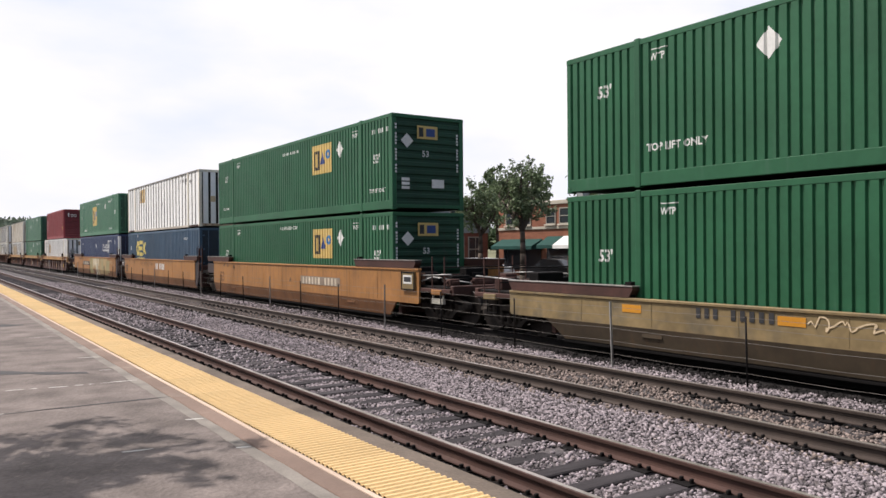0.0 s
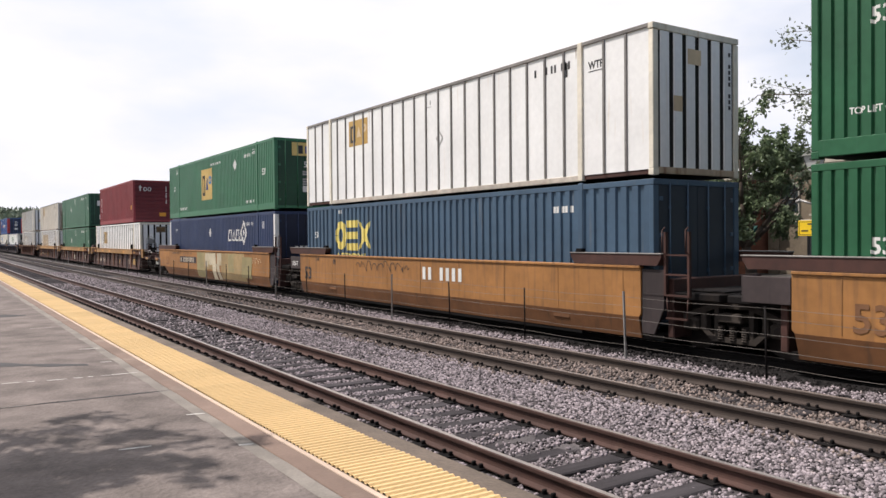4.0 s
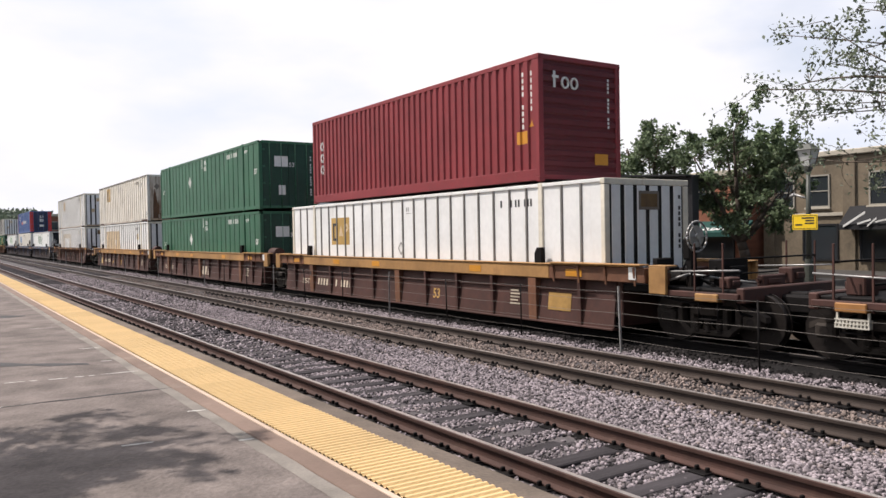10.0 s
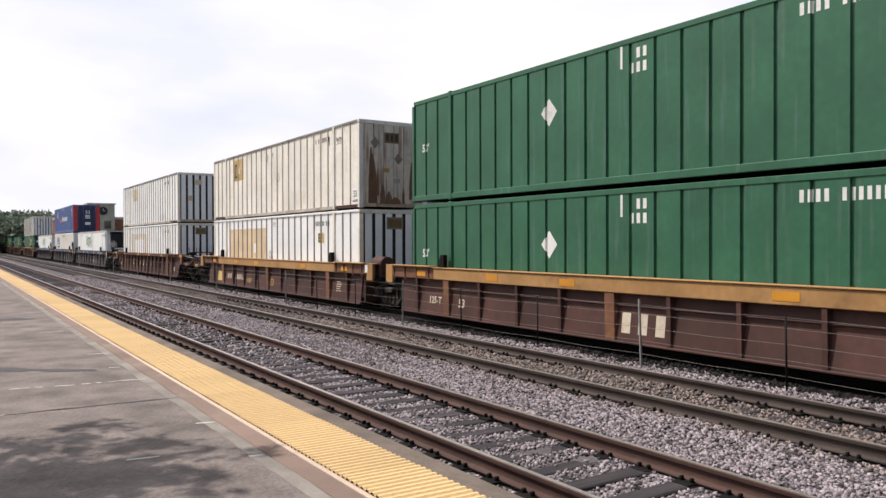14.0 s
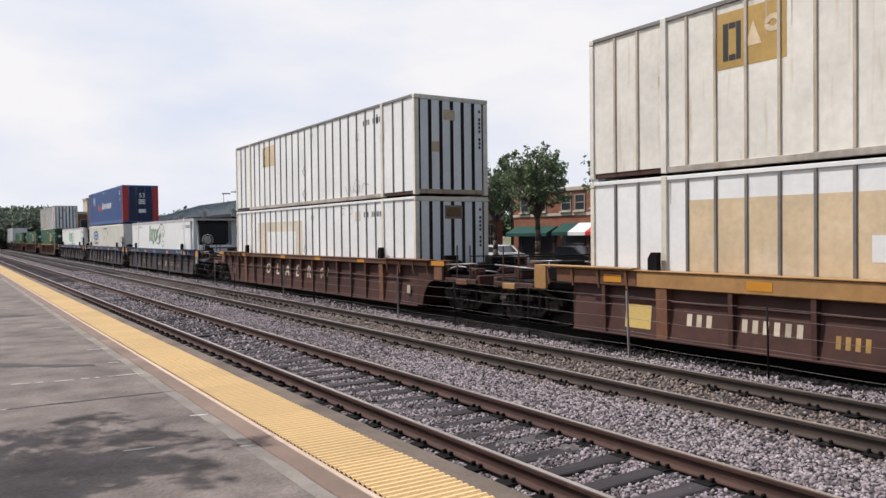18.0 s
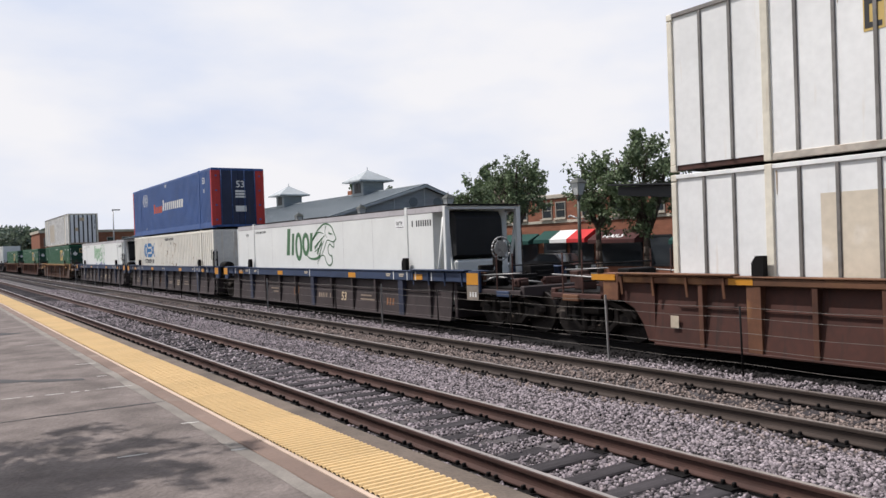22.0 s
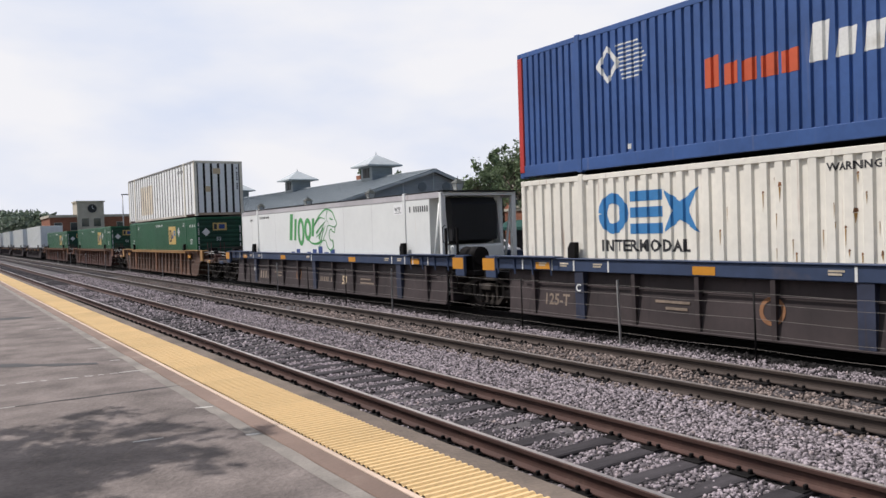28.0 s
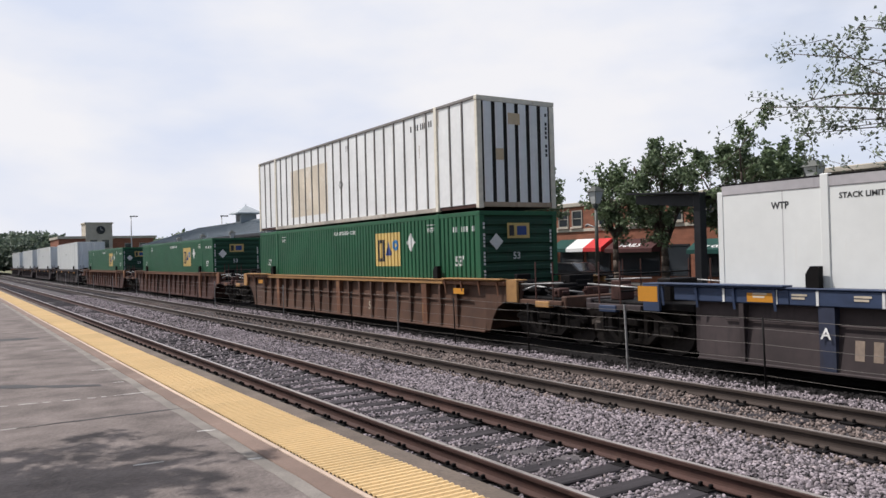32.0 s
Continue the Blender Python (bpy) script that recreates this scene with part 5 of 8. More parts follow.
def reefer_box(logo, bright):
    """A smooth refrigerated container; its machinery end is open to the front."""
    c = container("refrigerated_container", "smooth white refrigerated container with green decal, in a well car", "smooth", (REEFER, REEFER, REEFER, GREY_POST), end="open", crown=REEFER_RAIL)
    part("roof_edge", Shape().box(-HALF - 0.004, -HALF + 0.06, 0.05, LONG - 0.05, TALL - 0.044, TALL - 0.012, 0.006), DARK, c, "dark worn roof edge")
    cat_logo(c, 10.75, 6.6, 1.36, 2.66, LOGO_GREEN if bright else LOGO_MOSS)
    if bright:
        drape(c, [rect(10.6 - 0.5 * k, 10.25 - 0.5 * k, 0.86, 1.16 + 0.1 * (k % 3)) for k in range(8) if k != 2], LOGO_NAVY, "decal_block", "navy blocks")
    write(c, "WTP", 15.1, 2.40, 0.16, INK, 0.9)
    drape(c, [rect(2.60, 2.08, 2.30, 2.60)], WHITE, "decal", "clean white square")
    write(c, "WTP", 2.55, 2.40, 0.17, INK, 0.95)
    drape(c, [rect(2.54, 2.14, 2.345, 2.36)], INK, "underline", "thin black line", proud=0.007)
    write(c, "STACK LIMIT 3 HIGH", 13.95, 2.50, 0.12, INK)
    bars(c, 1.72, 2.34, 1.05, 0.17, 9, INK)
    for y in (4.0, 6.0, 8.0, 10.2, 12.2, 14.9):
        drape(c, [rect(y - 0.006, y + 0.006, 0.2, 2.69)], REEFER_RAIL, "panel_seam", "thin panel seam", proud=0.002)
    # machinery end: recessed bulkhead, dark fan housing between white cheeks, open frame with braces
    part("bulkhead", Shape().box(-HALF + 0.02, HALF - 0.02, 0.62, 0.67, 0.1, TALL - 0.08), REEFER, c)
    part("end_header", Shape().box(-HALF, HALF, 0.0, 0.12, TALL - 0.15, TALL - 0.05, 0.012), REEFER, c, "white steel end header")
    part("end_sill", Shape().box(-HALF, HALF, 0.0, 0.14, 0.02, 0.14, 0.012), REEFER, c, "white steel end sill")
    for x in (-0.93, 0.93):
        part("cheek", kept(("cheek",), lambda: Shape().prism([(0.16, 0.2), (0.61, 0.2), (0.61, 2.62), (0.40, 2.60), (0.28, 1.5), (0.16, 0.95)], -0.03, 0.03, "x"), REEFER), REEFER, c, "white cheek panel", m=pose(x, 0, 0))
    part("fan_housing", Shape().prism([(0.10, 1.52), (0.60, 1.40), (0.60, 2.72), (0.22, 2.70), (0.08, 2.50)], -0.89, 0.66, "x"), MESH_DARK, c, "black fan housing")
    part("lower_cover", Shape().box(-0.89, 0.89, 0.12, 0.60, 0.18, 1.38, 0.05), REEFER, c, "white lower cover")
    part("roof_lip", Shape().box(-HALF + 0.04, HALF - 0.04, -0.06, 0.9, TALL - 0.045, TALL - 0.005, 0.01), DARK, c, "dark roof lip")
    for x in (-1, 1):
        part("brace", kept(("end_brace", x), lambda: Shape().tube((x * (HALF - 0.06), 0.16, 2.55), (x * (HALF - 0.06), 0.58, 0.50), 0.04, n=8), REEFER), REEFER, c, "white diagonal brace")
        part("fuel_pipe", kept(("fuel_pipe", x), lambda: Shape().tube((x * (HALF - 0.05), 0.14, 0.50), (x * (HALF - 0.05), 0.60, 0.52), 0.05, n=10), REEFER), REEFER, c)
    return c


def plain_white_box():
    c = container("intermodal_container", "plain smooth white container riding high on a flat deck", "panel", (REEFER, REEFER, REEFER, REEFER), end="doors")
    bars(c, 9.5, 1.6, 1.6, 0.2, 6, STEEL)
    return c


def maroon_box():
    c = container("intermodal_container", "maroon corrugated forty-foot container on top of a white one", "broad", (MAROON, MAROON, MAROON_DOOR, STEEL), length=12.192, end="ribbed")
    for z in (1.15, 1.55, 1.95):
        decal_mark(c, ring(11.42, z, 0.10, 0.13, 0.07, n=10), LETTER, "small white ring", 0.005)
    for k in range(9):
        if k != 4:
            drape(c, [rect(0.64, 0.54, 1.24 + 0.15 * k, 1.34 + 0.15 * k)], LETTER, "serial_bar", "")
    for k in range(6):
        drape(c, [rect(0.33, 0.25, 1.62 + 0.16 * k, 1.73 + 0.16 * k)], LETTER, "serial_bar", "")
    drape(c, [poly([(0.38, 1.26), (0.18, 1.26), (0.28, 1.43)])], AMBER, "placard", "yellow warning triangle")
    drape(c, [rect(0.79, 0.41, 0.89, 1.18)], AMBER, "placard", "yellow label")
    end_patch(c, -0.86, -0.79, 2.14, 2.52, LETTER, "decal_mark", "white bar")
    end_patch(c, -0.90, -0.70, 2.36, 2.42, LETTER, "decal_mark", "", -0.009)
    for x in (-0.50, -0.22):
        s = Shape()
        for k in range(10):
            a0, a1 = 2 * math.pi * k / 10, 2 * math.pi * (k + 1) / 10
            s.tube((x + 0.10 * math.cos(a0), -0.006, 2.27 + 0.12 * math.sin(a0)), (x + 0.10 * math.cos(a1), -0.006, 2.27 + 0.12 * math.sin(a1)), 0.03, n=4)
        part("decal_mark", s, LETTER, c, "small white ring")
    end_patch(c, 0.42, 0.85, 0.42, 0.68, AMBER, "placard", "yellow label")
    upright_bars(c, 0.85, 1.3, 2.6, 14)
    return c


def navy_box():
    c = container("intermodal_container", "navy corrugated container with white corner posts, in a well car", "corrugated", (NAVY, NAVY, NAVY_DOOR, STEEL), end="doors")
    for x in (-1, 1):
        for y in (-0.004, LONG - 0.156):
            part("corner_cover", Shape().box(-0.085, 0.085, y, y + 0.16, 0.125, TALL - 0.125, 0.01), LETTER, c, "white corner post cover", m=pose(x * (HALF - 0.076), 0, 0))
    lean = lambda u, q: (5.82 - u - 0.10 * q, 1.70 + 0.50 * q)
    for pts in (((0.0, 0.05), (0.0, 0.95), (0.36, 0.95), (0.36, 0.05), (0.0, 0.05)), ((0.52, 0.05), (0.72, 0.95), (0.92, 0.05), (0.52, 0.05)), ((1.04, 0.05), (1.04, 0.95), (1.36, 0.95), (1.36, 0.05), (1.04, 0.05)), ((1.46, 0.05), (1.66, 0.95), (1.86, 0.05), (1.46, 0.05))):
        decal_mark(c, stroke([lean(*p) for p in pts], 0.09), LETTER, "white plain outlines", 0.005)
    y, z = 3.75, 2.05
    drape(c, [poly([(y + 0.42, z), (y, z - 0.55), (y, z - 0.36), (y + 0.26, z)]), poly([(y + 0.42, z), (y + 0.26, z), (y, z + 0.36), (y, z + 0.55)]), poly([(y - 0.42, z), (y - 0.26, z), (y, z - 0.36), (y, z - 0.55)]),
              poly([(y - 0.42, z), (y, z + 0.55), (y, z + 0.36), (y - 0.26, z)]), poly([(y + 0.12, z), (y, z - 0.14), (y - 0.12, z), (y, z + 0.14)])], LETTER, "decal_crest", "white diamond outline")
    diamond(c, 8.6, 2.1, 0.2)
    bars(c, 3.6, 2.36, 1.1, 0.14, 9)
    write(c, "WTP", 15.0, 2.2, 0.22, None, 0.75)
    bars(c, 1.5, 2.2, 0.3, 0.3, 2)
    for k in range(4):
        end_patch(c, -0.45 + 0.2 * k, -0.32 + 0.2 * k, 1.28, 1.48, LETTER, "decal_block", "white block")
    s = Shape()
    for a, b in (((0.30, 1.38), (0.46, 1.60)), ((0.46, 1.60), (0.62, 1.38)), ((0.62, 1.38), (0.46, 1.16)), ((0.46, 1.16), (0.30, 1.38))):
        s.tube((a[0], -0.006, a[1]), (b[0], -0.006, b[1]), 0.02, n=4)
    part("decal_crest", s, LETTER, c, "white diamond outline")
    upright_bars(c, 0.8, 0.7, 1.9, 9)
    return c


def slate_box():
    c = container("intermodal_container", "slate blue corrugated container with yellow blocks, in a well car", "broad", (SLATE, SLATE, SLATE_DOOR, STEEL), end="doors")
    block_word(c, 13.85, 11.35, 1.38, 2.36, YELLOW)
    write(c, "INTERMODAL", 13.75, 1.08, 0.30, YELLOW, 1.12)
    write(c, "53", 15.5, 1.8, 0.3)
    bars(c, 2.9, 2.3, 0.7, 0.14, 5)
    bars(c, 13.6, 2.6, 0.3, 0.12, 2)
    return c


def cream_box():
    c = container("intermodal_container", "cream rust-streaked container with blue blocks, in a well car", "broad", (CREAM, CREAM, SOILED, STEEL), end="doors")
    block_word(c, 13.7, 11.15, 1.62, 2.46, LOGO_BLUE)
    write(c, "INTERMODAL", 13.6, 1.28, 0.32, INK, 1.12)
    write(c, "WARNING HIGH CUBE", 8.75, 2.54, 0.17, INK)
    bars(c, 7.6, 2.3, 0.6, 0.14, 4, INK)
    h = random.Random(12)
    for k in range(70):
        y, z, w = h.choice((h.gauss(9.4, 0.8), h.gauss(7.4, 0.7), h.uniform(1.6, 10.9))), h.uniform(0.45, 2.5), h.choice((0.010, 0.014, 0.02, 0.032))
        drape(c, [poly([(y + w, z), (y - w, z + 0.02), (y - w * 0.8, z + w * 2.2), (y + w * 0.6, z + w * 2.6)])], RUST_MARK, "rust_spot", "small rust spot")
        drape(c, [poly([(y + w * 0.2, z - h.uniform(0.06, 0.32)), (y - w * 0.6, z), (y + w * 0.6, z)])], FADED_YELLOW, "rust_run", "thin rust run", proud=0.006)
    return c


def bright_blue_box():
    c = container("intermodal_container", "bright blue container with red end posts, on a cream container", "corrugated", (BLUE, BLUE, BLUE_DOOR, STEEL), end="doors")
    for x in (-1, 1):
        for y in (-0.004, LONG - 0.156):
            part("corner_cover", Shape().box(-0.085, 0.085, y, y + 0.16, 0.125, TALL - 0.125, 0.01), RED, c, "red corner post cover", m=pose(x * (HALF - 0.076), 0, 0))
    end_patch(c, -HALF + 0.16, -HALF + 0.42, 0.13, TALL - 0.13, RED, "decal", "red end stripe", 0.012)
    end_patch(c, HALF - 0.42, HALF - 0.16, 0.13, TALL - 0.13, RED, "decal", "red end stripe", 0.012)
    for k, h in enumerate((0.56, 0.38, 0.38, 0.38, 0.38)):
        y = 10.95 - 0.37 * k
        drape(c, [poly([(y, 1.22), (y - 0.29, 1.22), (y - 0.29, 1.22 + h), (y, 1.22 + h * 0.92)])], LOGO_RED, "decal_block", "orange-red block")
    for k, h in enumerate((0.60,) + (0.42,) * 9):
        y = 9.0 - 0.42 * k
        drape(c, [poly([(y, 1.30), (y - 0.30, 1.30), (y - 0.34, 1.30 + h), (y - 0.04, 1.30 + h)])], LETTER, "decal_block", "white block")
    y, z = 13.3, 2.1
    drape(c, [poly([(y + 0.34, z), (y, z - 0.38), (y, z - 0.26), (y + 0.2, z)]), poly([(y + 0.34, z), (y + 0.2, z), (y, z + 0.26), (y, z + 0.38)]), poly([(y - 0.34, z), (y - 0.2, z), (y, z - 0.26), (y, z - 0.38)]),
              poly([(y - 0.34, z), (y, z + 0.38), (y, z + 0.26), (y - 0.2, z)])], LETTER, "decal_crest", "white diamond outline")
    for k in range(9):
        drape(c, [rect(y - 0.38 + 0.02 * k, y - 1.02 + 0.05 * abs(k - 4), z - 0.36 + 0.085 * k, z - 0.33 + 0.085 * k)], LETTER, "decal_line", "thin white line")
    write(c, "53", 1.45, 2.2, 0.42)
    bars(c, 1.45, 1.75, 0.5, 0.2, 4)
    bars(c, 8.5, 2.55, 0.4, 0.18, 3)
    bars(c, 12.9, 0.35, 0.25, 0.1, 1)
    write_end(c, "53", -0.12, 1.95, 0.46)
    upright_bars(c, -0.15, 1.45, 1.85, 3, 0.5)
    end_patch(c, -0.15, 0.38, 0.78, 1.06, LETTER, "placard", "white notice plate")
    return c


# ---------------------------------------------------------------- well cars
def truck(parent, y):
    base = part("truck", kept(("truck",), lambda: Shape().box(-0.98, 0.98, -0.22, 0.22, 0.42, 0.68, 0.04).tube((0, 0, 0.6), (0, 0, 0.86), 0.2, n=12), DARK), DARK, parent, "grimy two-axle truck", m=pose(0, y, 0))
    for sx in (-1, 1):
        def frame_side():
            s = Shape()
            s.prism([(-1.16, 0.50), (-0.72, 0.66), (-0.34, 0.80), (0.34, 0.80), (0.72, 0.66), (1.16, 0.50), (1.16, 0.60), (0.76, 0.76), (0.36, 0.90), (-0.36, 0.90), (-0.76, 0.76), (-1.16, 0.60)], -0.075, 0.075, "x")
            s.prism([(-0.66, 0.40), (-0.44, 0.20), (0.44, 0.20), (0.66, 0.40), (0.58, 0.44), (0.38, 0.29), (-0.38, 0.29), (-0.58, 0.44)], -0.085, 0.085, "x")
            for sy in (-1, 1):
                s.box(-0.07, 0.07, min(sy * 0.30, sy * 0.40), max(sy * 0.30, sy * 0.40), 0.28, 0.82, 0.01)
                s.box(-0.08, 0.08, min(sy * 0.56, sy * 0.68), max(sy * 0.56, sy * 0.68), 0.36, 0.70, 0.015)
                s.box(-0.12, 0.12, min(sy * 0.72, sy * 1.06), max(sy * 0.72, sy * 1.06), 0.36, 0.60, 0.04)
            return s
        part("side_frame", kept(("side_frame",), frame_side, TRUCK_STEEL), TRUCK_STEEL, base, "dusty cast side frame", m=pose(sx * 0.995, 0, 0))
        part("bolster_end", kept(("bolster_end",), lambda: Shape().box(-0.12, 0.12, -0.24, 0.24, 0.56, 0.72, 0.02), TRUCK_STEEL), TRUCK_STEEL, base, m=pose(sx * 1.06, 0, 0))
        for k in (-0.24, 0.0, 0.24):
            def spring():
                s, n = Shape(), 8
                ring = [(0.07 if q % 2 else 0.052, 0.24 + 0.02 * q) for q in range(14)]
                s.add([(r * math.cos(2 * math.pi * a / n), r * math.sin(2 * math.pi * a / n), z) for r, z in ring for a in range(n)],
                      [(q * n + a, q * n + (a + 1) % n, (q + 1) * n + (a + 1) % n, (q + 1) * n + a) for q in range(13) for a in range(n)])
                return s
            part("spring", kept(("spring",), spring, TRUCK_STEEL), TRUCK_STEEL, base, m=pose(sx * 1.07, k, 0))
    out = []
    for ay in (-0.89, 0.89):
        def wheels():
            s = Shape().tube((-1.12, 0, 0), (1.12, 0, 0), 0.08, n=10)
            for x in (-0.755, 0.755):
                sg = 1 if x > 0 else -1
                s.tube((x - 0.07, 0, 0), (x + 0.07, 0, 0), 0.4826, n=28)
                s.tube((x - sg * 0.07, 0, 0), (x - sg * 0.095, 0, 0), 0.505, n=28)
                s.tube((x + sg * 0.07, 0, 0), (x + sg * 0.10, 0, 0), 0.16, n=14)
                for k in range(4):
                    a = k * math.pi / 2
                    s.tube((x + sg * 0.068, 0.28 * math.cos(a), 0.28 * math.sin(a)), (x + sg * 0.078, 0.28 * math.cos(a), 0.28 * math.sin(a)), 0.05, n=8)
            return s
        out.append((part("wheelset", kept(("wheelset",), wheels, WHEEL), WHEEL, base, "worn steel wheelset", m=pose(0, ay, 0.4826)), ay))
    return out


WHEELS = []
FOLD = 0.55
STYLES = {
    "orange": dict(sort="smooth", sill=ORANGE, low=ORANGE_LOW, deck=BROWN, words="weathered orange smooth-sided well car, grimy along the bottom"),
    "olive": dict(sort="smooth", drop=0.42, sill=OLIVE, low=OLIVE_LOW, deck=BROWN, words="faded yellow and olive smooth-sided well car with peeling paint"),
    "brown": dict(sort="ribbed", sill=SILL, low=BROWN, deck=BROWN, step=1.50, lip=1.10, words="rusty brown ribbed well car with a yellow-orange top sill"),
    "rust": dict(sort="ribbed", sill=SILL_RUST, low=RUST_LOW, deck=RUST_LOW, step=1.05, lip=1.27, words="dark rusty well car with close upright ribs"),
    "blue": dict(sort="ribbed", sill=BLUE_SILL, low=CHARCOAL, deck=CHARCOAL, step=1.50, lip=1.15, words="grimy grey ribbed well car with a dusty blue top sill"),
    "tan": dict(sort="ribbed", sill=SILL, low=TAN, deck=TAN, step=0.80, lip=1.29, words="tan ribbed well car with a yellow-orange top sill"),
    "grey": dict(sort="ribbed", sill=CHARCOAL, low=CHARCOAL, deck=CHARCOAL, step=0.98, lip=1.2, words="grimy dark grey ribbed well car"),
}


def plain_marks(car, x, marks, lip):
    """Readable short words or bars on the near car side at the distance x from the middle."""
    def at(z):
        return x if x is not None else -1.454 + 0.10 * (z - 0.16) / (lip - 0.162)
    for body, y, z, size, material in marks:
        if isinstance(body, str):
            v, f = letters(body, size, size * 0.02)
            out = 0.0 if x is not None or material is DUSTY_MARK or body not in ("A", "B", "C") else 0.13
            part("lettering", Shape().add([(at(z + b) - out, y - a, z + b) for a, b, c in v], f), material, car, "painted words " + body.lower())
        else:
            p = body[0] / body[1]
            for k in range(body[1]):
                if (k * 7 + int(y * 10)) % 9 != 4:
                    a, b = y - p * (k + 0.2), y - p * (k + 0.72)
                    part("serial_bar", Shape().add([(at(z), a, z), (at(z), b, z), (at(z + size), b, z + size), (at(z + size), a, z + size)], [(0, 1, 2, 3)]), material, car)


def scrawl(car, x, y0, y1, z0, z1, material, seed, loops, width=0.02, slope=0.0):
    """A sprayed line that winds on in loops and points, laid on the car side; slope: how the side leans out per metre of height."""
    h = random.Random(seed)
    n = loops * 14
    pts = []
    amp, lean, mid, wide = 0.5, 0.0, 0.0, 0.16
    for k in range(n + 1):
        u = k / n
        if k % 14 == 0:
            amp, lean, mid, wide = h.uniform(0.15, 0.5), h.uniform(-1.2, 1.2), h.uniform(-0.12, 0.12), h.uniform(0.1, 0.34)
        a = 2 * math.pi * k / 14
        s = 1 - abs((k % 14) / 7 - 1) * 2 if h.random() < 0.04 else math.sin(a)
        pts.append((y0 + (y1 - y0) * u + wide * (z1 - z0) * math.cos(a + lean), (z0 + z1) / 2 + (z1 - z0) * (mid * abs(math.sin(a / 2)) + amp * s)))
    v, f = [], []
    for k, (y, z) in enumerate(pts):
        a, b = pts[max(0, k - 1)], pts[min(n, k + 1)]
        d = math.hypot(b[0] - a[0], b[1] - a[1]) or 1
        ny, nz = -(b[1] - a[1]) / d * width / 2, (b[0] - a[0]) / d * width / 2
        for sg in (1, -1):
            v.append((x - 0.0006 * (k % 5) - slope * (z + sg * nz - z0), y + sg * ny, z + sg * nz))
    f = [(2 * k, 2 * k + 1, 2 * k + 3, 2 * k + 2) for k in range(n)]
    part("graffiti", Shape().add(v, f), material, car, "sprayed scrawl")


def spray_patch(car, y0, y1, z0, z1, material, seed, lean=0.0):
    """A ragged field of sprayed paint on a smooth car side, over its fold."""
    n, v, f = 16, [], []
    off = 0.010 + 0.0015 * (seed % 6)
    for k in range(n + 1):
        u = k / n
        a = z0 + 0.05 * noise.noise(Vector((u * 4, seed, 0)))
        b = z1 + 0.05 * noise.noise(Vector((u * 4, seed, 5)))
        zs = [a, min(max(a, FOLD), b), b] if a < FOLD else [a, (a + b) / 2, b]
        for z in zs:
            x = -1.502 - off if z >= FOLD else -1.502 + 0.102 * (FOLD - z) / (FOLD - 0.14) - off
            rag = 0.07 * noise.noise(Vector((z * 5, seed, 9 if k else 3))) if k in (0, n) else 0.0
            v.append((x, y0 + (y1 - y0) * u + rag + lean * (z - z0), z))
    f = [(3 * k + j, 3 * k + j + 1, 3 * k + j + 4, 3 * k + j + 3) for k in range(n) for j in (0, 1)]
    part("graffiti", Shape().add(v, f), material, car, "ragged field of sprayed paint")


def tread_plate():
    """A step plate punched with two rows of holes."""
    s = Shape().box(-0.05, 0.05, -0.26, 0.26, 0.60, 0.622).box(-0.05, 0.05, -0.26, 0.26, 0.66, 0.68).box(-0.05, 0.05, -0.26, 0.26, 0.72, 0.74)
    for k in range(10):
        s.box(-0.048, 0.048, -0.26 + 0.055 * k, -0.235 + 0.055 * k, 0.622, 0.66).box(-0.048, 0.048, -0.245 + 0.053 * k, -0.22 + 0.053 * k, 0.68, 0.72)
    return s.box(-0.02, 0.02, -0.25, -0.22, 0.74, 0.84).box(-0.02, 0.02, 0.22, 0.25, 0.74, 0.84)


def car_ring():
    """A flat ring on the sloping car side."""
    v, n = [], 20
    for k in range(n):
        a = 2 * math.pi * k / n
        for r in (0.17, 0.24):
            z = 0.62 + r * math.sin(a)
            v.append((-1.460 + 0.10 * (z - 0.16) / 0.99, r * math.cos(a), z))
    return v, [(2 * k, 2 * k + 1, (2 * k + 3) % (2 * n), (2 * k + 2) % (2 * n)) for k in range(n)]


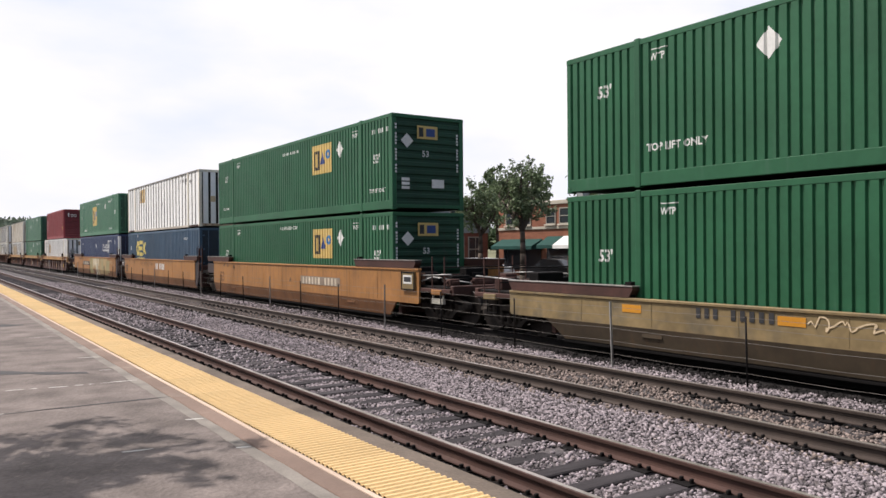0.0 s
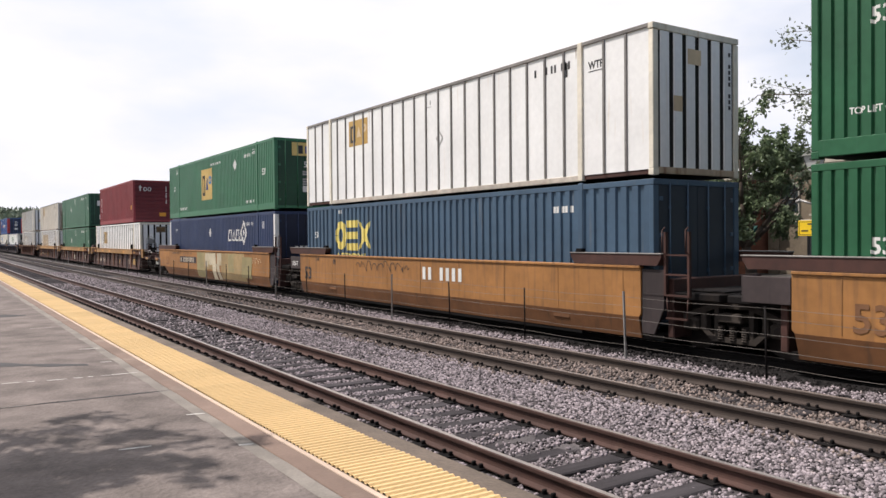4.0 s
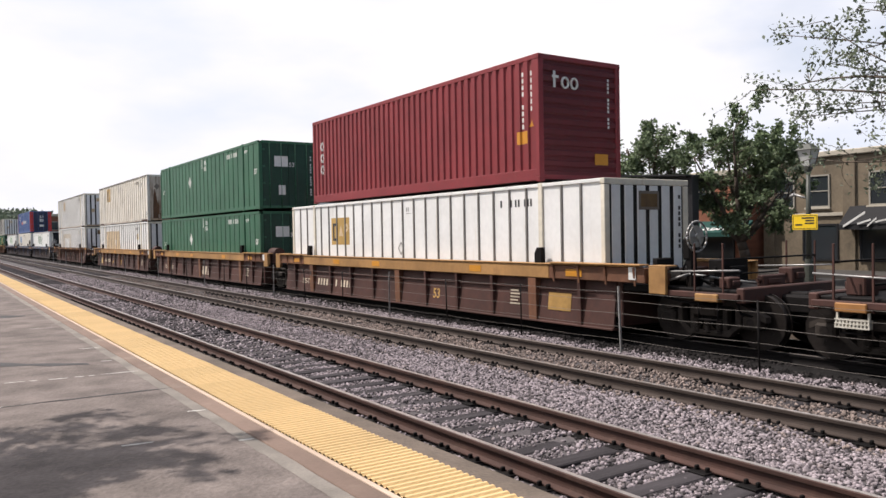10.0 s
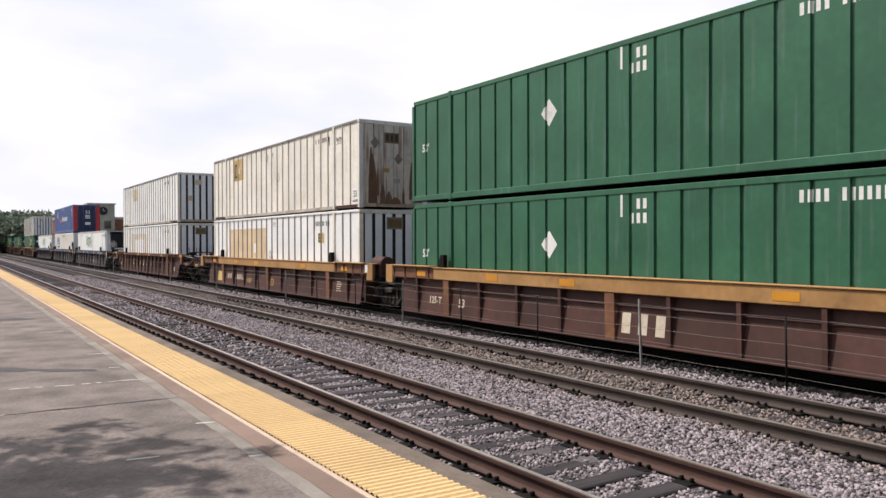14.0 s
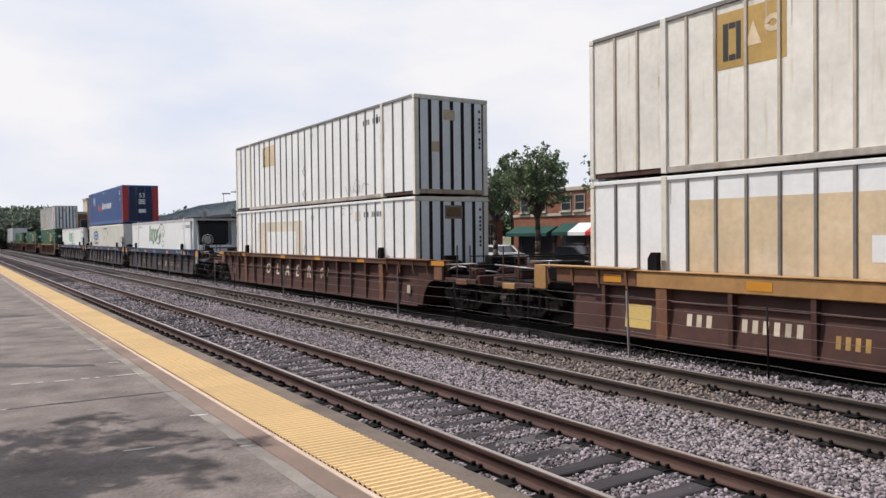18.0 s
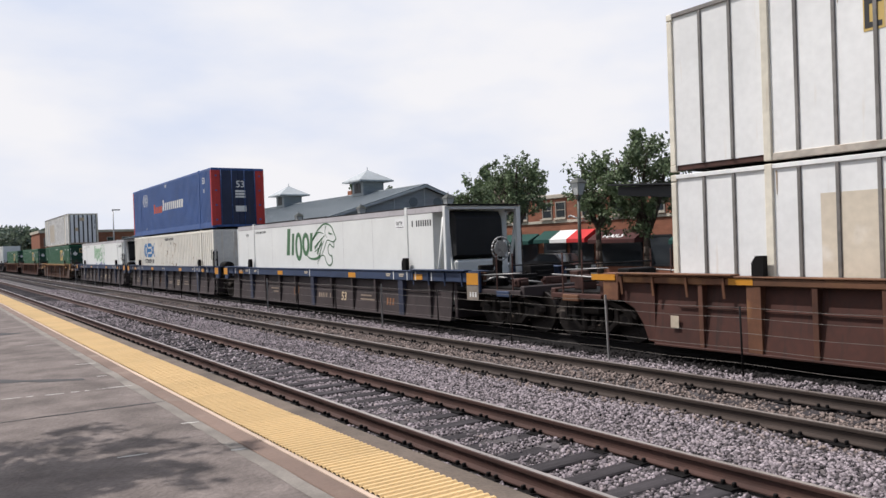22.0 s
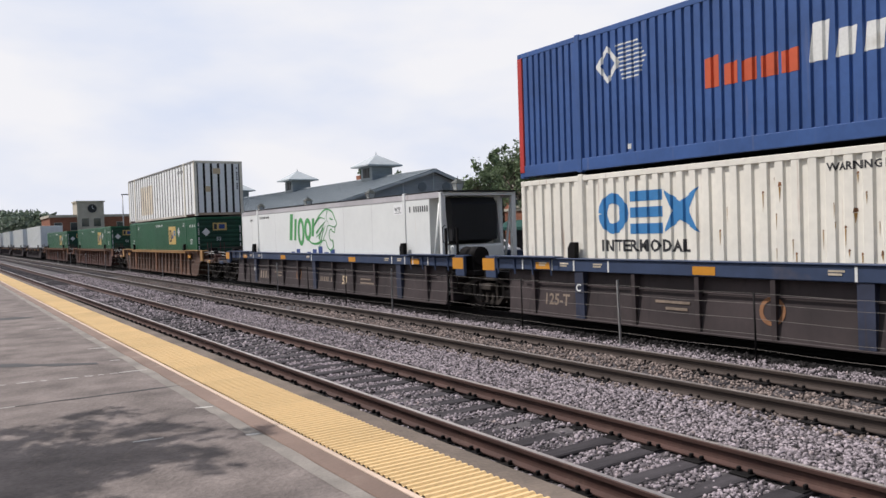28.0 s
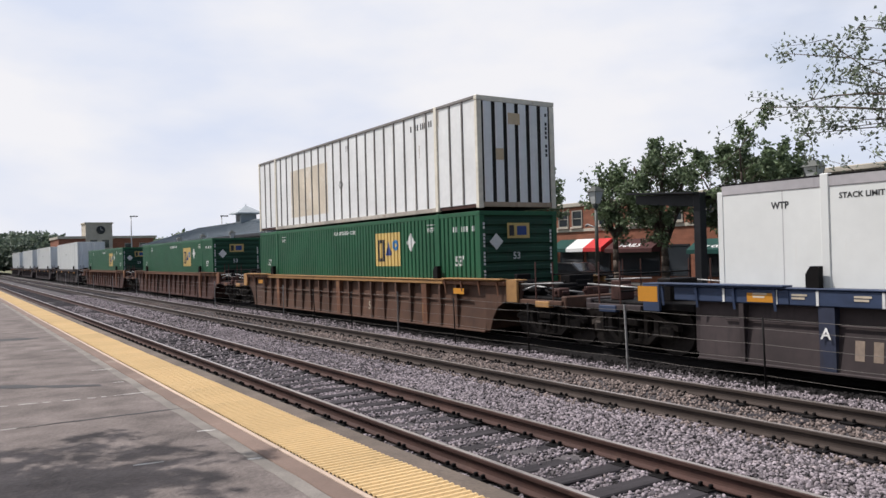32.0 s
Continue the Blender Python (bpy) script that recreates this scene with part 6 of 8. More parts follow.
def well_car(style, near, far, gap_near, gap_far, spin, marks=()):
    """One well unit; its container's near end lies at y = 0. near, far: 'joint' (shared truck) or 'coupler'."""
    st = STYLES[style]
    car = thing("well_car", st["words"], "freight car", group="well cars of the train")
    sill, low, deck = st["sill"], st["low"], st["deck"]
    L = LONG
    y0 = -1.35 if near == "joint" else -1.75
    if st["sort"] == "smooth" and near == "joint":
        y0 = 0.15
    y1 = L + (1.35 if far == "joint" else 1.75)
    if st["sort"] == "smooth" and far == "joint":
        y1 = L + 0.2
    turn = pose(0, L, 0, 0, 0, 180)
    part("well_floor", kept(("well_floor",), lambda: Shape().box(-1.36, 1.36, -0.3, L + 0.3, 0.12, 0.235), DARK), DARK, car)
    for side, m in enumerate((None, turn)):
        a, b = (y0, y1) if side == 0 else (L - y1, L - y0)
        dz = st.get("drop", 0.0)
        low_m = (m or Matrix()) @ pose(0, 0, -dz)
        if st["sort"] == "smooth":
            def upper():
                return Shape().prism([(a, FOLD + 0.06), (a + 0.05, FOLD), (b - 0.05, FOLD), (b, FOLD + 0.06), (b, 1.47 - dz), (a, 1.47 - dz)], -1.50, -1.44, "x")

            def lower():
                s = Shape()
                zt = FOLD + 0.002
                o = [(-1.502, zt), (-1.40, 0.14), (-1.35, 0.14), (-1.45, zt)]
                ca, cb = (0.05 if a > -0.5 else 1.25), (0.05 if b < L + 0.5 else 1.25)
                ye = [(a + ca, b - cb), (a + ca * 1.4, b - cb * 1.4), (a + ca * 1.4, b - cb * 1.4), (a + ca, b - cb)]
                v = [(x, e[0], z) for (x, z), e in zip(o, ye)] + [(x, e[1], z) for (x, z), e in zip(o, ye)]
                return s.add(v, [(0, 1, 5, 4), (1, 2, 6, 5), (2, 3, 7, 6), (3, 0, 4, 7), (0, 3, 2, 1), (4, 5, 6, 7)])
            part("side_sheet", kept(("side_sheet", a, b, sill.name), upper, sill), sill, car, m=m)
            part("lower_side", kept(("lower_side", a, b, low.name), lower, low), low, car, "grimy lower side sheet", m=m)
            part("top_chord", kept(("top_chord", a, b, sill.name), lambda: Shape().box(-1.53, -1.40, a, b, 1.47, 1.53, 0.012), sill), sill, car, m=low_m)
            part("bottom_chord", kept(("bottom_chord", a, b), lambda: Shape().box(-1.39, -1.27, a + 1.7, b - 1.7, 0.06, 0.12, 0.01), DARK), DARK, car, m=m)
            ends = (near, far) if side == 0 else (far, near)
            for e in ((-0.37 if ends[0] == "joint" else -1.61, 2.05), (L - 2.03, L + (1.08 if ends[1] == "joint" else 1.75))):
                part("end_deck", kept(("end_deck", e, deck.name), lambda: Shape().prism([(e[0], 1.68), (e[0], 1.74), (e[1], 1.74), (e[1] - 0.02, 1.68), (e[1] - 0.12, 1.535), (e[0] + 0.10, 1.535)], -1.53, -1.33, "x"), deck), deck, car, "raised brown end deck", m=low_m)
                part("deck_edge", kept(("deck_edge", e), lambda: Shape().box(-1.545, -1.32, e[0] - 0.01, e[1] + 0.01, 1.742, 1.765, 0.006), GREY_POST), GREY_POST, car, "pale worn edge of the deck", m=low_m)
            if side == 0 and near == "joint":
                part("end_panel", kept(("end_panel",), lambda: Shape().prism([(0.14, 0.25), (0.14, 1.46), (-0.38, 1.46), (-0.38, 0.75), (-0.15, 0.25)], -1.47, -1.42, "x").box(-1.48, -1.47, -0.36, 0.12, 0.98, 1.01), CHARCOAL), CHARCOAL, car, "dark grey end panel")
            if side == 0 and far == "joint":
                part("end_plate", kept(("far_end_plate",), lambda: Shape().box(-1.505, -1.40, L + 0.21, L + 1.10, 0.98, 1.42, 0.01), CHARCOAL), CHARCOAL, car, "dark end plate with painted figures")
            if side == 0 and near == "coupler":
                tag = part("end_plate", kept(("near_end_plate",), lambda: Shape().box(-1.56, -1.50, -1.60, -0.90, 0.92, 1.44, 0.01), sill), sill, car, "end plate with a dark rim", m=low_m)
                part("rim", kept(("end_rim",), lambda: Shape().box(-1.57, -1.56, -1.60, -0.90, 1.40, 1.44).box(-1.57, -1.56, -1.60, -0.90, 0.92, 0.955).box(-1.57, -1.56, -1.60, -1.565, 0.955, 1.40).box(-1.57, -1.56, -0.935, -0.90, 0.955, 1.40), DARK), DARK, tag)
                part("notice", kept(("end_notice",), lambda: Shape().box(-1.566, -1.56, -1.47, -1.02, 1.10, 1.34), LETTER), LETTER, tag, "small white notice")
                part("notice_block", kept(("end_notice_block",), lambda: Shape().box(-1.570, -1.566, -1.43, -1.06, 1.15, 1.29), INK), INK, tag)
            if side == 0:
                for yy in (2.4, 13.7):
                    part("jacking_pad", kept(("jacking_pad", low.name), lambda: Shape().box(-1.475, -1.40, -0.25, 0.25, 0.36, 0.50, 0.012), low), low, car, m=pose(0, yy, 0))
            for k in range(9):
                y = 0.6 + k * (L - 1.2) / 8
                part("side_seam", kept(("side_seam", sill.name), lambda: Shape().box(-1.506, -1.5, -0.012, 0.012, FOLD + 0.04, 1.45 - dz), sill), sill, car, m=(m or Matrix()) @ pose(0, y, 0))
        else:
            lip = st.get("lip", 0.97)
            worn = SILL_WORN if sill in (SILL, SILL_RUST) else sill
            sa, sb = POST40 - 0.5, L - POST40 + 0.5
            part("top_sill", kept(("top_sill", lip, sill.name), lambda: Shape().box(-1.52, -1.34, sa, sb, lip, 1.40, 0.015), sill), sill, car, m=m)
            for e0, e1 in ((a + 0.52, sa - 0.003), (sb + 0.003, b - 0.52)):
                part("sill_end", kept(("sill_end", e0, lip, worn.name), lambda: Shape().box(-1.515, -1.34, e0, e1, lip, 1.395, 0.015), worn), worn, car, "rust-eaten end of the sill", m=m)
                for q in range(4):
                    yq = e0 + 0.25 + (e1 - e0 - 0.4) * q / 3
                    part("bracket", kept(("sill_bracket", worn.name), lambda: Shape().prism([(-1.515, 1.04), (-1.56, 1.36), (-1.56, 1.395), (-1.515, 1.395)], -0.025, 0.025, "y"), worn), worn, car, m=(m or Matrix()) @ pose(0, yq, 0))
                part("shelf", kept(("sill_shelf", e0, e1, sill.name), lambda: Shape().box(-1.60, -1.34, e0 + 0.05, e1 - 0.08, 1.434, 1.462, 0.006), sill), sill, car, m=m)
            part("sill_cap", kept(("sill_cap", a, b, sill.name), lambda: Shape().box(-1.545, -1.33, a + 0.72, b - 0.72, 1.402, 1.43, 0.008), sill), sill, car, m=m)
            part("side_panel", kept(("side_panel", lip, low.name), lambda: Shape().prism([(-1.45, 0.16), (-1.40, 0.16), (-1.30, lip - 0.002), (-1.35, lip - 0.002)], -0.35, L + 0.35, "y"), low), low, car, m=m)
            if style in ("rust", "tan"):
                for q, mm in enumerate(((m or Matrix()), (m or Matrix()) @ Matrix.Translation((0, L, 0)) @ Matrix.Scale(-1, 4, (0, 1, 0)))):
                    part("arch_plate", kept(("arch_plate", low.name), lambda: Shape().prism([(-0.352, 0.162), (-0.352, lip - 0.003), (-1.75, lip - 0.003), (-1.75, 1.0), (-1.2, 0.94), (-0.86, 0.78), (-0.66, 0.52), (-0.52, 0.18)], -1.43, -1.37, "x"), low), low, car, "arched end plate over the truck", m=mm)
            part("bottom_chord", kept(("bottom_chord_r", low.name), lambda: Shape().box(-1.49, -1.30, -0.35, L + 0.35, 0.115, 0.158, 0.01), low), low, car, m=m)
            n = int(7.6 / st["step"])
            for k in range(-n, n + 1):
                y = L / 2 + st["step"] * k
                wide = (k % 4 == 0) if st["step"] > 1.2 else abs(k) == 6 if style == "rust" else (k % 7 == 0)
                pm = RIB_BLUE if wide and style == "blue" else worn if (wide and style != "grey") else RUST_RIB if style == "rust" else low
                wv = 0.13 if wide else 0.045
                part("side_rib", kept(("car_rib", wv, lip, pm.name), lambda: Shape().prism([(-1.505, lip - 0.005), (-1.34, lip - 0.005), (-1.42, 0.161), (-1.485, 0.161)], -wv, wv, "y"), pm), pm, car, m=(m or Matrix()) @ pose(0, y, 0))
            plate = SILL if sill is SILL else worn
            for yy in (a, b - 0.6):
                part("end_box", kept(("end_box", plate.name), lambda: Shape().box(-1.53, -1.46, 0.02, 0.42, 0.92, 1.42, 0.01).box(-1.53, -1.20, 0.02, 0.42, 1.421, 1.45, 0.006).box(-1.46, -1.38, 0.12, 0.3, 0.98, 1.40), plate), plate, car, "end plate of the sill", m=(m or Matrix()) @ pose(0, yy, 0))
            part("tie_bar", kept(("tie_bar", low.name), lambda: Shape().tube((-1.42, 0.2, 0.86), (-1.42, L - 0.2, 0.86), 0.016, n=6), low), low, car, m=m)
        for y in (POST40 - 0.12, L - POST40 + 0.12):
            part("container_guide", kept(("container_guide",), lambda: Shape().prism([(-0.11, 0), (0.11, 0), (0.11, 0.22), (0.03, 0.34), (-0.11, 0.34)], -1.50, -1.38, "x"), DARK), DARK, car, "black container guide", m=(m or Matrix()) @ pose(0, y, 1.43 if st["sort"] == "ribbed" else 1.5 - dz))
    # ends
    for near_end, how, gap in ((True, near, gap_near), (False, far, gap_far)):
        m = None if near_end else turn
        y = -1.35 if how == "joint" else -1.75
        part("end_bulkhead", kept(("end_bulkhead", deck.name), lambda: Shape().box(-1.34, 1.34, -0.5, -0.36, 0.2, 1.30, 0.02), deck), deck, car, m=m)
        part("end_floor", kept(("end_floor", how), lambda: Shape().box(-1.34, 1.34, y - (0.15 if how == "joint" else 1.5), -0.5, 0.92, 1.06, 0.02), DARK), DARK, car, m=m)
        part("center_sill", kept(("center_sill", how, round(gap, 2)), lambda: Shape().box(-0.32, 0.32, -gap / 2 + 0.02, -0.4, 0.62, 0.94, 0.04), DARK), DARK, car, m=m)

        def ladder(yy, x):
            s = Shape().box(x - 0.03, x + 0.03, yy - 0.29, yy - 0.24, 0.98, 2.16).box(x - 0.03, x + 0.03, yy + 0.24, yy + 0.29, 0.98, 2.16)
            for z in (0.56, 0.98, 1.36, 1.72):
                s.box(x - 0.03, x + 0.03, yy - 0.24, yy + 0.24, z, z + 0.03)
            for q in (-0.24, 0.24):
                s.pipe([(x, yy + q, 0.98), (x, yy + q * 0.9, 0.57)], 0.014, 5)
                s.pipe([(x - 0.02, yy + q * 1.1, 1.75), (x - 0.10, yy + q * 1.1, 1.80), (x - 0.10, yy + q * 1.1, 2.18), (x - 0.02, yy + q * 1.1, 2.24)], 0.012, 5)
            return s
        if how == "joint":
            if style != "brown":
                lm = DARK if style == "blue" else BROWN
                part("ladder", kept(("ladder_j", lm.name), lambda: ladder(-0.67, -1.44), lm), lm, car, "grimy end ladder", m=m)
            if style in ("blue", "brown"):
                drum = DARK if style == "blue" else BROWN
                part("buffer_drum", kept(("buffer_drum", style), lambda: Shape().tube((-1.05, -0.75, 1.42), (-1.05, -1.45, 1.42), 0.24, n=16).box(-1.28, -0.8, -1.40, -0.8, 0.9, 1.42, 0.03), drum), drum, car, "grimy drum at the car end", m=m)
            part("hose", kept(("hose",), lambda: Shape().pipe([(-0.9, -0.8, 1.10), (-0.95, -1.1, 0.98), (-0.95, -1.4, 0.95), (-0.9, -1.7, 1.06)], 0.025), DARK), DARK, car, m=m)
            part("walkway", kept(("walkway",), lambda: Shape().box(-1.1, 1.1, -1.42, -0.62, 1.06, 1.10, 0.01), DARK), DARK, car, m=m)
        else:

            for px in (-1.40, 1.40):
                for py in (-2.28, -2.87):
                    part("grab_post", kept(("grab_post",), lambda: Shape().box(-0.014, 0.014, -0.016, 0.016, 0.84, 1.86, 0.004), BROWN), BROWN, car, "rusty upright grab post", m=(m or Matrix()) @ pose(px, py, 0))
                part("foot_step", kept(("foot_step", sill.name), lambda: Shape().box(-0.09, 0.09, -0.24, 0.24, 0.84, 0.98, 0.015), sill), sill, car, m=(m or Matrix()) @ pose(px, -2.575, 0))
                if style == "orange":
                    part("tread_plate", kept(("tread_plate",), tread_plate, GRATE), GRATE, car, "pale punched step plate", m=(m or Matrix()) @ pose(px, -2.575, 0))
                part("stirrup", kept(("stirrup",), lambda: Shape().pipe([(0, 0.2, 0.84), (0, 0.2, 0.52), (0, -0.2, 0.52), (0, -0.2, 0.84)], 0.016, 5), DARK), DARK, car, m=(m or Matrix()) @ pose(px - 0.02, -2.575, 0))
                part("grab_rail", kept(("grab_rail",), lambda: Shape().tube((0, -1.65, 1.34), (0, -3.2, 1.40), 0.017, n=6), STEEL), STEEL, car, m=(m or Matrix()) @ pose(px, 0, 0))
            for q, (cx, cy, cz, w, d, hgt, cm) in enumerate(((-1.05, -2.75, 1.06, 0.16, 0.22, 0.20, BROWN), (-0.55, -2.35, 1.06, 0.30, 0.20, 0.28, DARK), (-1.22, -1.35, 1.06, 0.10, 0.30, 0.34, SILL_WORN), (-0.2, -3.0, 1.06, 0.35, 0.12, 0.22, BROWN),
                                                              (0.5, -1.6, 1.06, 0.40, 0.35, 0.45, DARK), (0.9, -2.7, 1.06, 0.2, 0.3, 0.3, BROWN), (-0.75, -1.0, 1.06, 0.22, 0.14, 0.5, DARK))):
                part("gear_box", kept(("gear_box", q, cm.name), lambda: Shape().box(-w, w, -d / 2, d / 2, 0, hgt, 0.02).box(-w * 0.6, w * 0.6, -d * 0.7, -d / 2, hgt * 0.3, hgt * 0.7, 0.01).tube((-w, 0, hgt * 0.6), (-w - 0.06, 0, hgt * 0.6), 0.04, n=8), cm), cm, car, m=(m or Matrix()) @ pose(cx, cy, cz))
            for q, pts in enumerate((((-1.3, -1.2, 0.90), (-1.3, -1.9, 0.80), (-1.25, -2.6, 0.74), (-0.8, -3.1, 0.70)), ((-0.35, -2.9, 1.0), (-0.42, -3.25, 0.80), (-0.40, -3.45, 0.50), (-0.25, -3.55, 0.42)), ((-1.38, -1.7, 1.18), (-1.2, -2.0, 1.30), (-0.9, -2.4, 1.22), (-0.4, -2.9, 1.12)), ((-1.34, -3.05, 0.95), (-1.30, -3.15, 0.66), (-1.0, -3.22, 0.58), (-0.6, -3.2, 0.62)))):
                part("air_pipe", kept(("air_pipe", q), lambda: Shape().pipe(pts, 0.022, 6), STEEL if q == 2 else DARK), STEEL if q == 2 else DARK, car, m=m)
            part("cross_rail", kept(("cross_rail",), lambda: Shape().pipe([(-1.40, -2.87, 1.58), (1.40, -2.87, 1.58)], 0.018).pipe([(-1.40, -2.28, 1.26), (1.40, -2.28, 1.26)], 0.018), DARK), DARK, car, m=m)
            part("brake_gear", kept(("brake_gear",), lambda: Shape().tube((-0.9, -2.0, 1.18), (-0.9, -1.3, 1.18), 0.13, n=12).box(-1.15, -0.5, -1.25, -0.85, 1.06, 1.42, 0.05).pipe([(-0.9, -2.0, 1.2), (-0.95, -2.3, 1.1), (-0.9, -2.7, 0.9)], 0.03), DARK), DARK, car, "grimy brake cylinder and pipes", m=m)
            def beam():
                return Shape().box(-1.40, 1.40, -3.28, -3.12, 0.84, 1.10, 0.02).box(-1.46, -1.30, -3.2, -1.7, 0.90, 1.00, 0.01).box(1.30, 1.46, -3.2, -1.7, 0.90, 1.00, 0.01)
            part("end_beam", kept(("end_beam", deck.name), beam, deck), deck, car, m=m)
            part("coupler", kept(("coupler", round(gap, 2)), lambda: Shape().box(-0.13, 0.13, -gap / 2 + 0.16, -3.1, 0.74, 0.98, 0.03).box(-0.2, 0.2, -gap / 2 + 0.012, -gap / 2 + 0.2, 0.68, 1.02, 0.05), DARK), DARK, car, m=m)
            if near_end and style in ("brown", "blue"):
                def brake():
                    s = Shape()
                    n = 18
                    ring = [(-1.12 + 0.28 * math.cos(2 * math.pi * k / n), -2.12, 1.98 + 0.28 * math.sin(2 * math.pi * k / n)) for k in range(n + 1)]
                    s.pipe(ring, 0.018, 5)
                    for k in range(0, n, 3):
                        s.tube((-1.12, -2.12, 1.98), ring[k], 0.014, n=4)
                    return s.tube((-1.12, -2.04, 1.98), (-1.12, -2.16, 1.98), 0.06, n=10).tube((-1.12, -2.10, 1.98), (-1.12, -2.115, 1.98), 0.20, n=18)
                part("brake_stand", kept(("brake_stand",), lambda: Shape().box(-1.20, -1.04, -2.06, -1.92, 1.0, 2.1, 0.02).box(-1.22, -1.0, -2.04, -1.86, 1.55, 1.95, 0.03).pipe([(-1.1, -1.9, 1.6), (-1.1, -1.7, 1.2), (-1.0, -1.4, 1.05)], 0.02), DARK), DARK, car, m=m)
                part("brake_wheel", kept(("brake_wheel",), brake, STEEL), STEEL, car, "grey spoked hand brake wheel", m=m)
    # reflectors and markings
    x = -1.524 if st["sort"] == "ribbed" else -1.506
    for y in (1.1, 5.0, 10.9, 15.2) if style in ("blue", "grey") else () if style == "orange" else (14.17, 10.85, 5.0) if style == "olive" else (0.7, 4.2, 9.3, 12.0, 15.3) if style == "brown" else () if style == "rust" else (0.7, 15.6):
        part("reflector", kept(("reflector", x), lambda: Shape().box(x - 0.002, x + 0.003, -0.24, 0.24, 1.05, 1.2), AMBER), AMBER, car, "amber reflector plate", m=pose(0, y, {"olive": -0.22, "blue": 0.13, "brown": 0.12}.get(style, 0)))
    if style == "blue":
        for y in (0.4, 1.2, 1.65, 2.4, 8.2, 13.2, 14.2, 14.9, 15.9):
            part("stripe", kept(("stripe",), lambda: Shape().box(x - 0.004, x, -0.022, 0.022, 1.16, 1.39), LETTER), LETTER, car, "white upright stripe", m=pose(0, y, 0))
        part("end_plate", kept(("end_plate",), lambda: Shape().box(x - 0.008, x, -0.24, 0.24, 1.10, 1.39), AMBER), AMBER, car, "orange end plate", m=pose(0, y0 + 0.3, 0))
        part("end_plate", STORE["end_plate",], AMBER, car, "orange end plate", m=pose(0, y1 - 0.3, 0))
        for y in (1.95, 2.7, 8.5, 13.5, 14.5, 15.2):
            for q in range(2):
                part("notice_bar", kept(("notice_bar", q), lambda: Shape().box(x - 0.004, x, -0.13 + 0.04 * q, 0.13, 0, 0.032), DUSTY_MARK), DUSTY_MARK, car, m=pose(0, y, 1.30 - 0.05 * q))
        for y, w, z in ((11.7, 0.8, 0.62), (11.6, 0.5, 0.50), (4.3, 0.7, 0.60), (4.2, 0.9, 0.48)):
            xa = -1.456 + 0.10 * (z - 0.16) / 0.99
            part("notice_bar", kept(("side_notice", w, z), lambda: Shape().box(xa - 0.006, xa, -w / 2, w / 2, z, z + 0.05), STENCIL), STENCIL, car, m=pose(0, y, 0))
        part("emblem", kept(("car_emblem",), lambda: Shape().add(*car_ring()), FAINT), FAINT, car, "faint rusty ring emblem", m=pose(0, 9.65, 0))
        if near == "coupler":
            tag = part("tag_plate", kept(("tag_plate",), lambda: Shape().box(x - 0.008, x, -0.24, 0.24, 0.72, 1.08), GRIME), GRIME, car, "grey plate with white marks", m=pose(0, y0 + 0.3, 0))
            for q in range(3):
                part("mark_bar", kept(("mark_bar", q), lambda: Shape().box(x - 0.011, x - 0.008, -0.16 + 0.11 * q, -0.10 + 0.11 * q, 0.80, 0.92), LETTER), LETTER, tag)
    plain_marks(car, x - 0.005 if st["sort"] == "smooth" else None, marks, st.get("lip", 0.97))
    if near == "coupler":
        WHEELS.extend((w, a, spin) for w, a in truck(car, -2.3))
    WHEELS.extend((w, a, spin) for w, a in truck(car, L + (gap_far / 2 if far == "joint" else 2.3)))
    return car


GAPS = (7.49, 3.14, 3.17, 7.69, 3.41, 3.38, 7.14, 7.44, 3.38, 3.42, 7.18, 7.01, 7.00, 7.00, 7.00, 7.00, 7.00)
OFF = [-105.67]
for gap in GAPS:
    OFF.append(OFF[-1] + LONG + gap)
FLOOR_Z = 0.305

W, K, Y = LETTER, INK, FADED_YELLOW


def scribbled(c):
    """Thin sprayed scrawls along the foot of a container."""
    h = random.Random(61)
    for k in range(11):
        y, w, z = 6.9 - 0.42 * k, h.uniform(0.12, 0.3), h.uniform(0.36, 0.5)
        top = z + h.uniform(0.25, 0.7)
        drape(c, stroke(smooth_line([(y, z), (y - w * 0.2, top), (y - w * 0.5, z + 0.1), (y - w, top * 0.8), (y - w * 1.2, z)], 4), 0.035, 0.02), SPRAY_CREAM, "graffiti", "thin sprayed scrawl", proud=0.005)
    return c


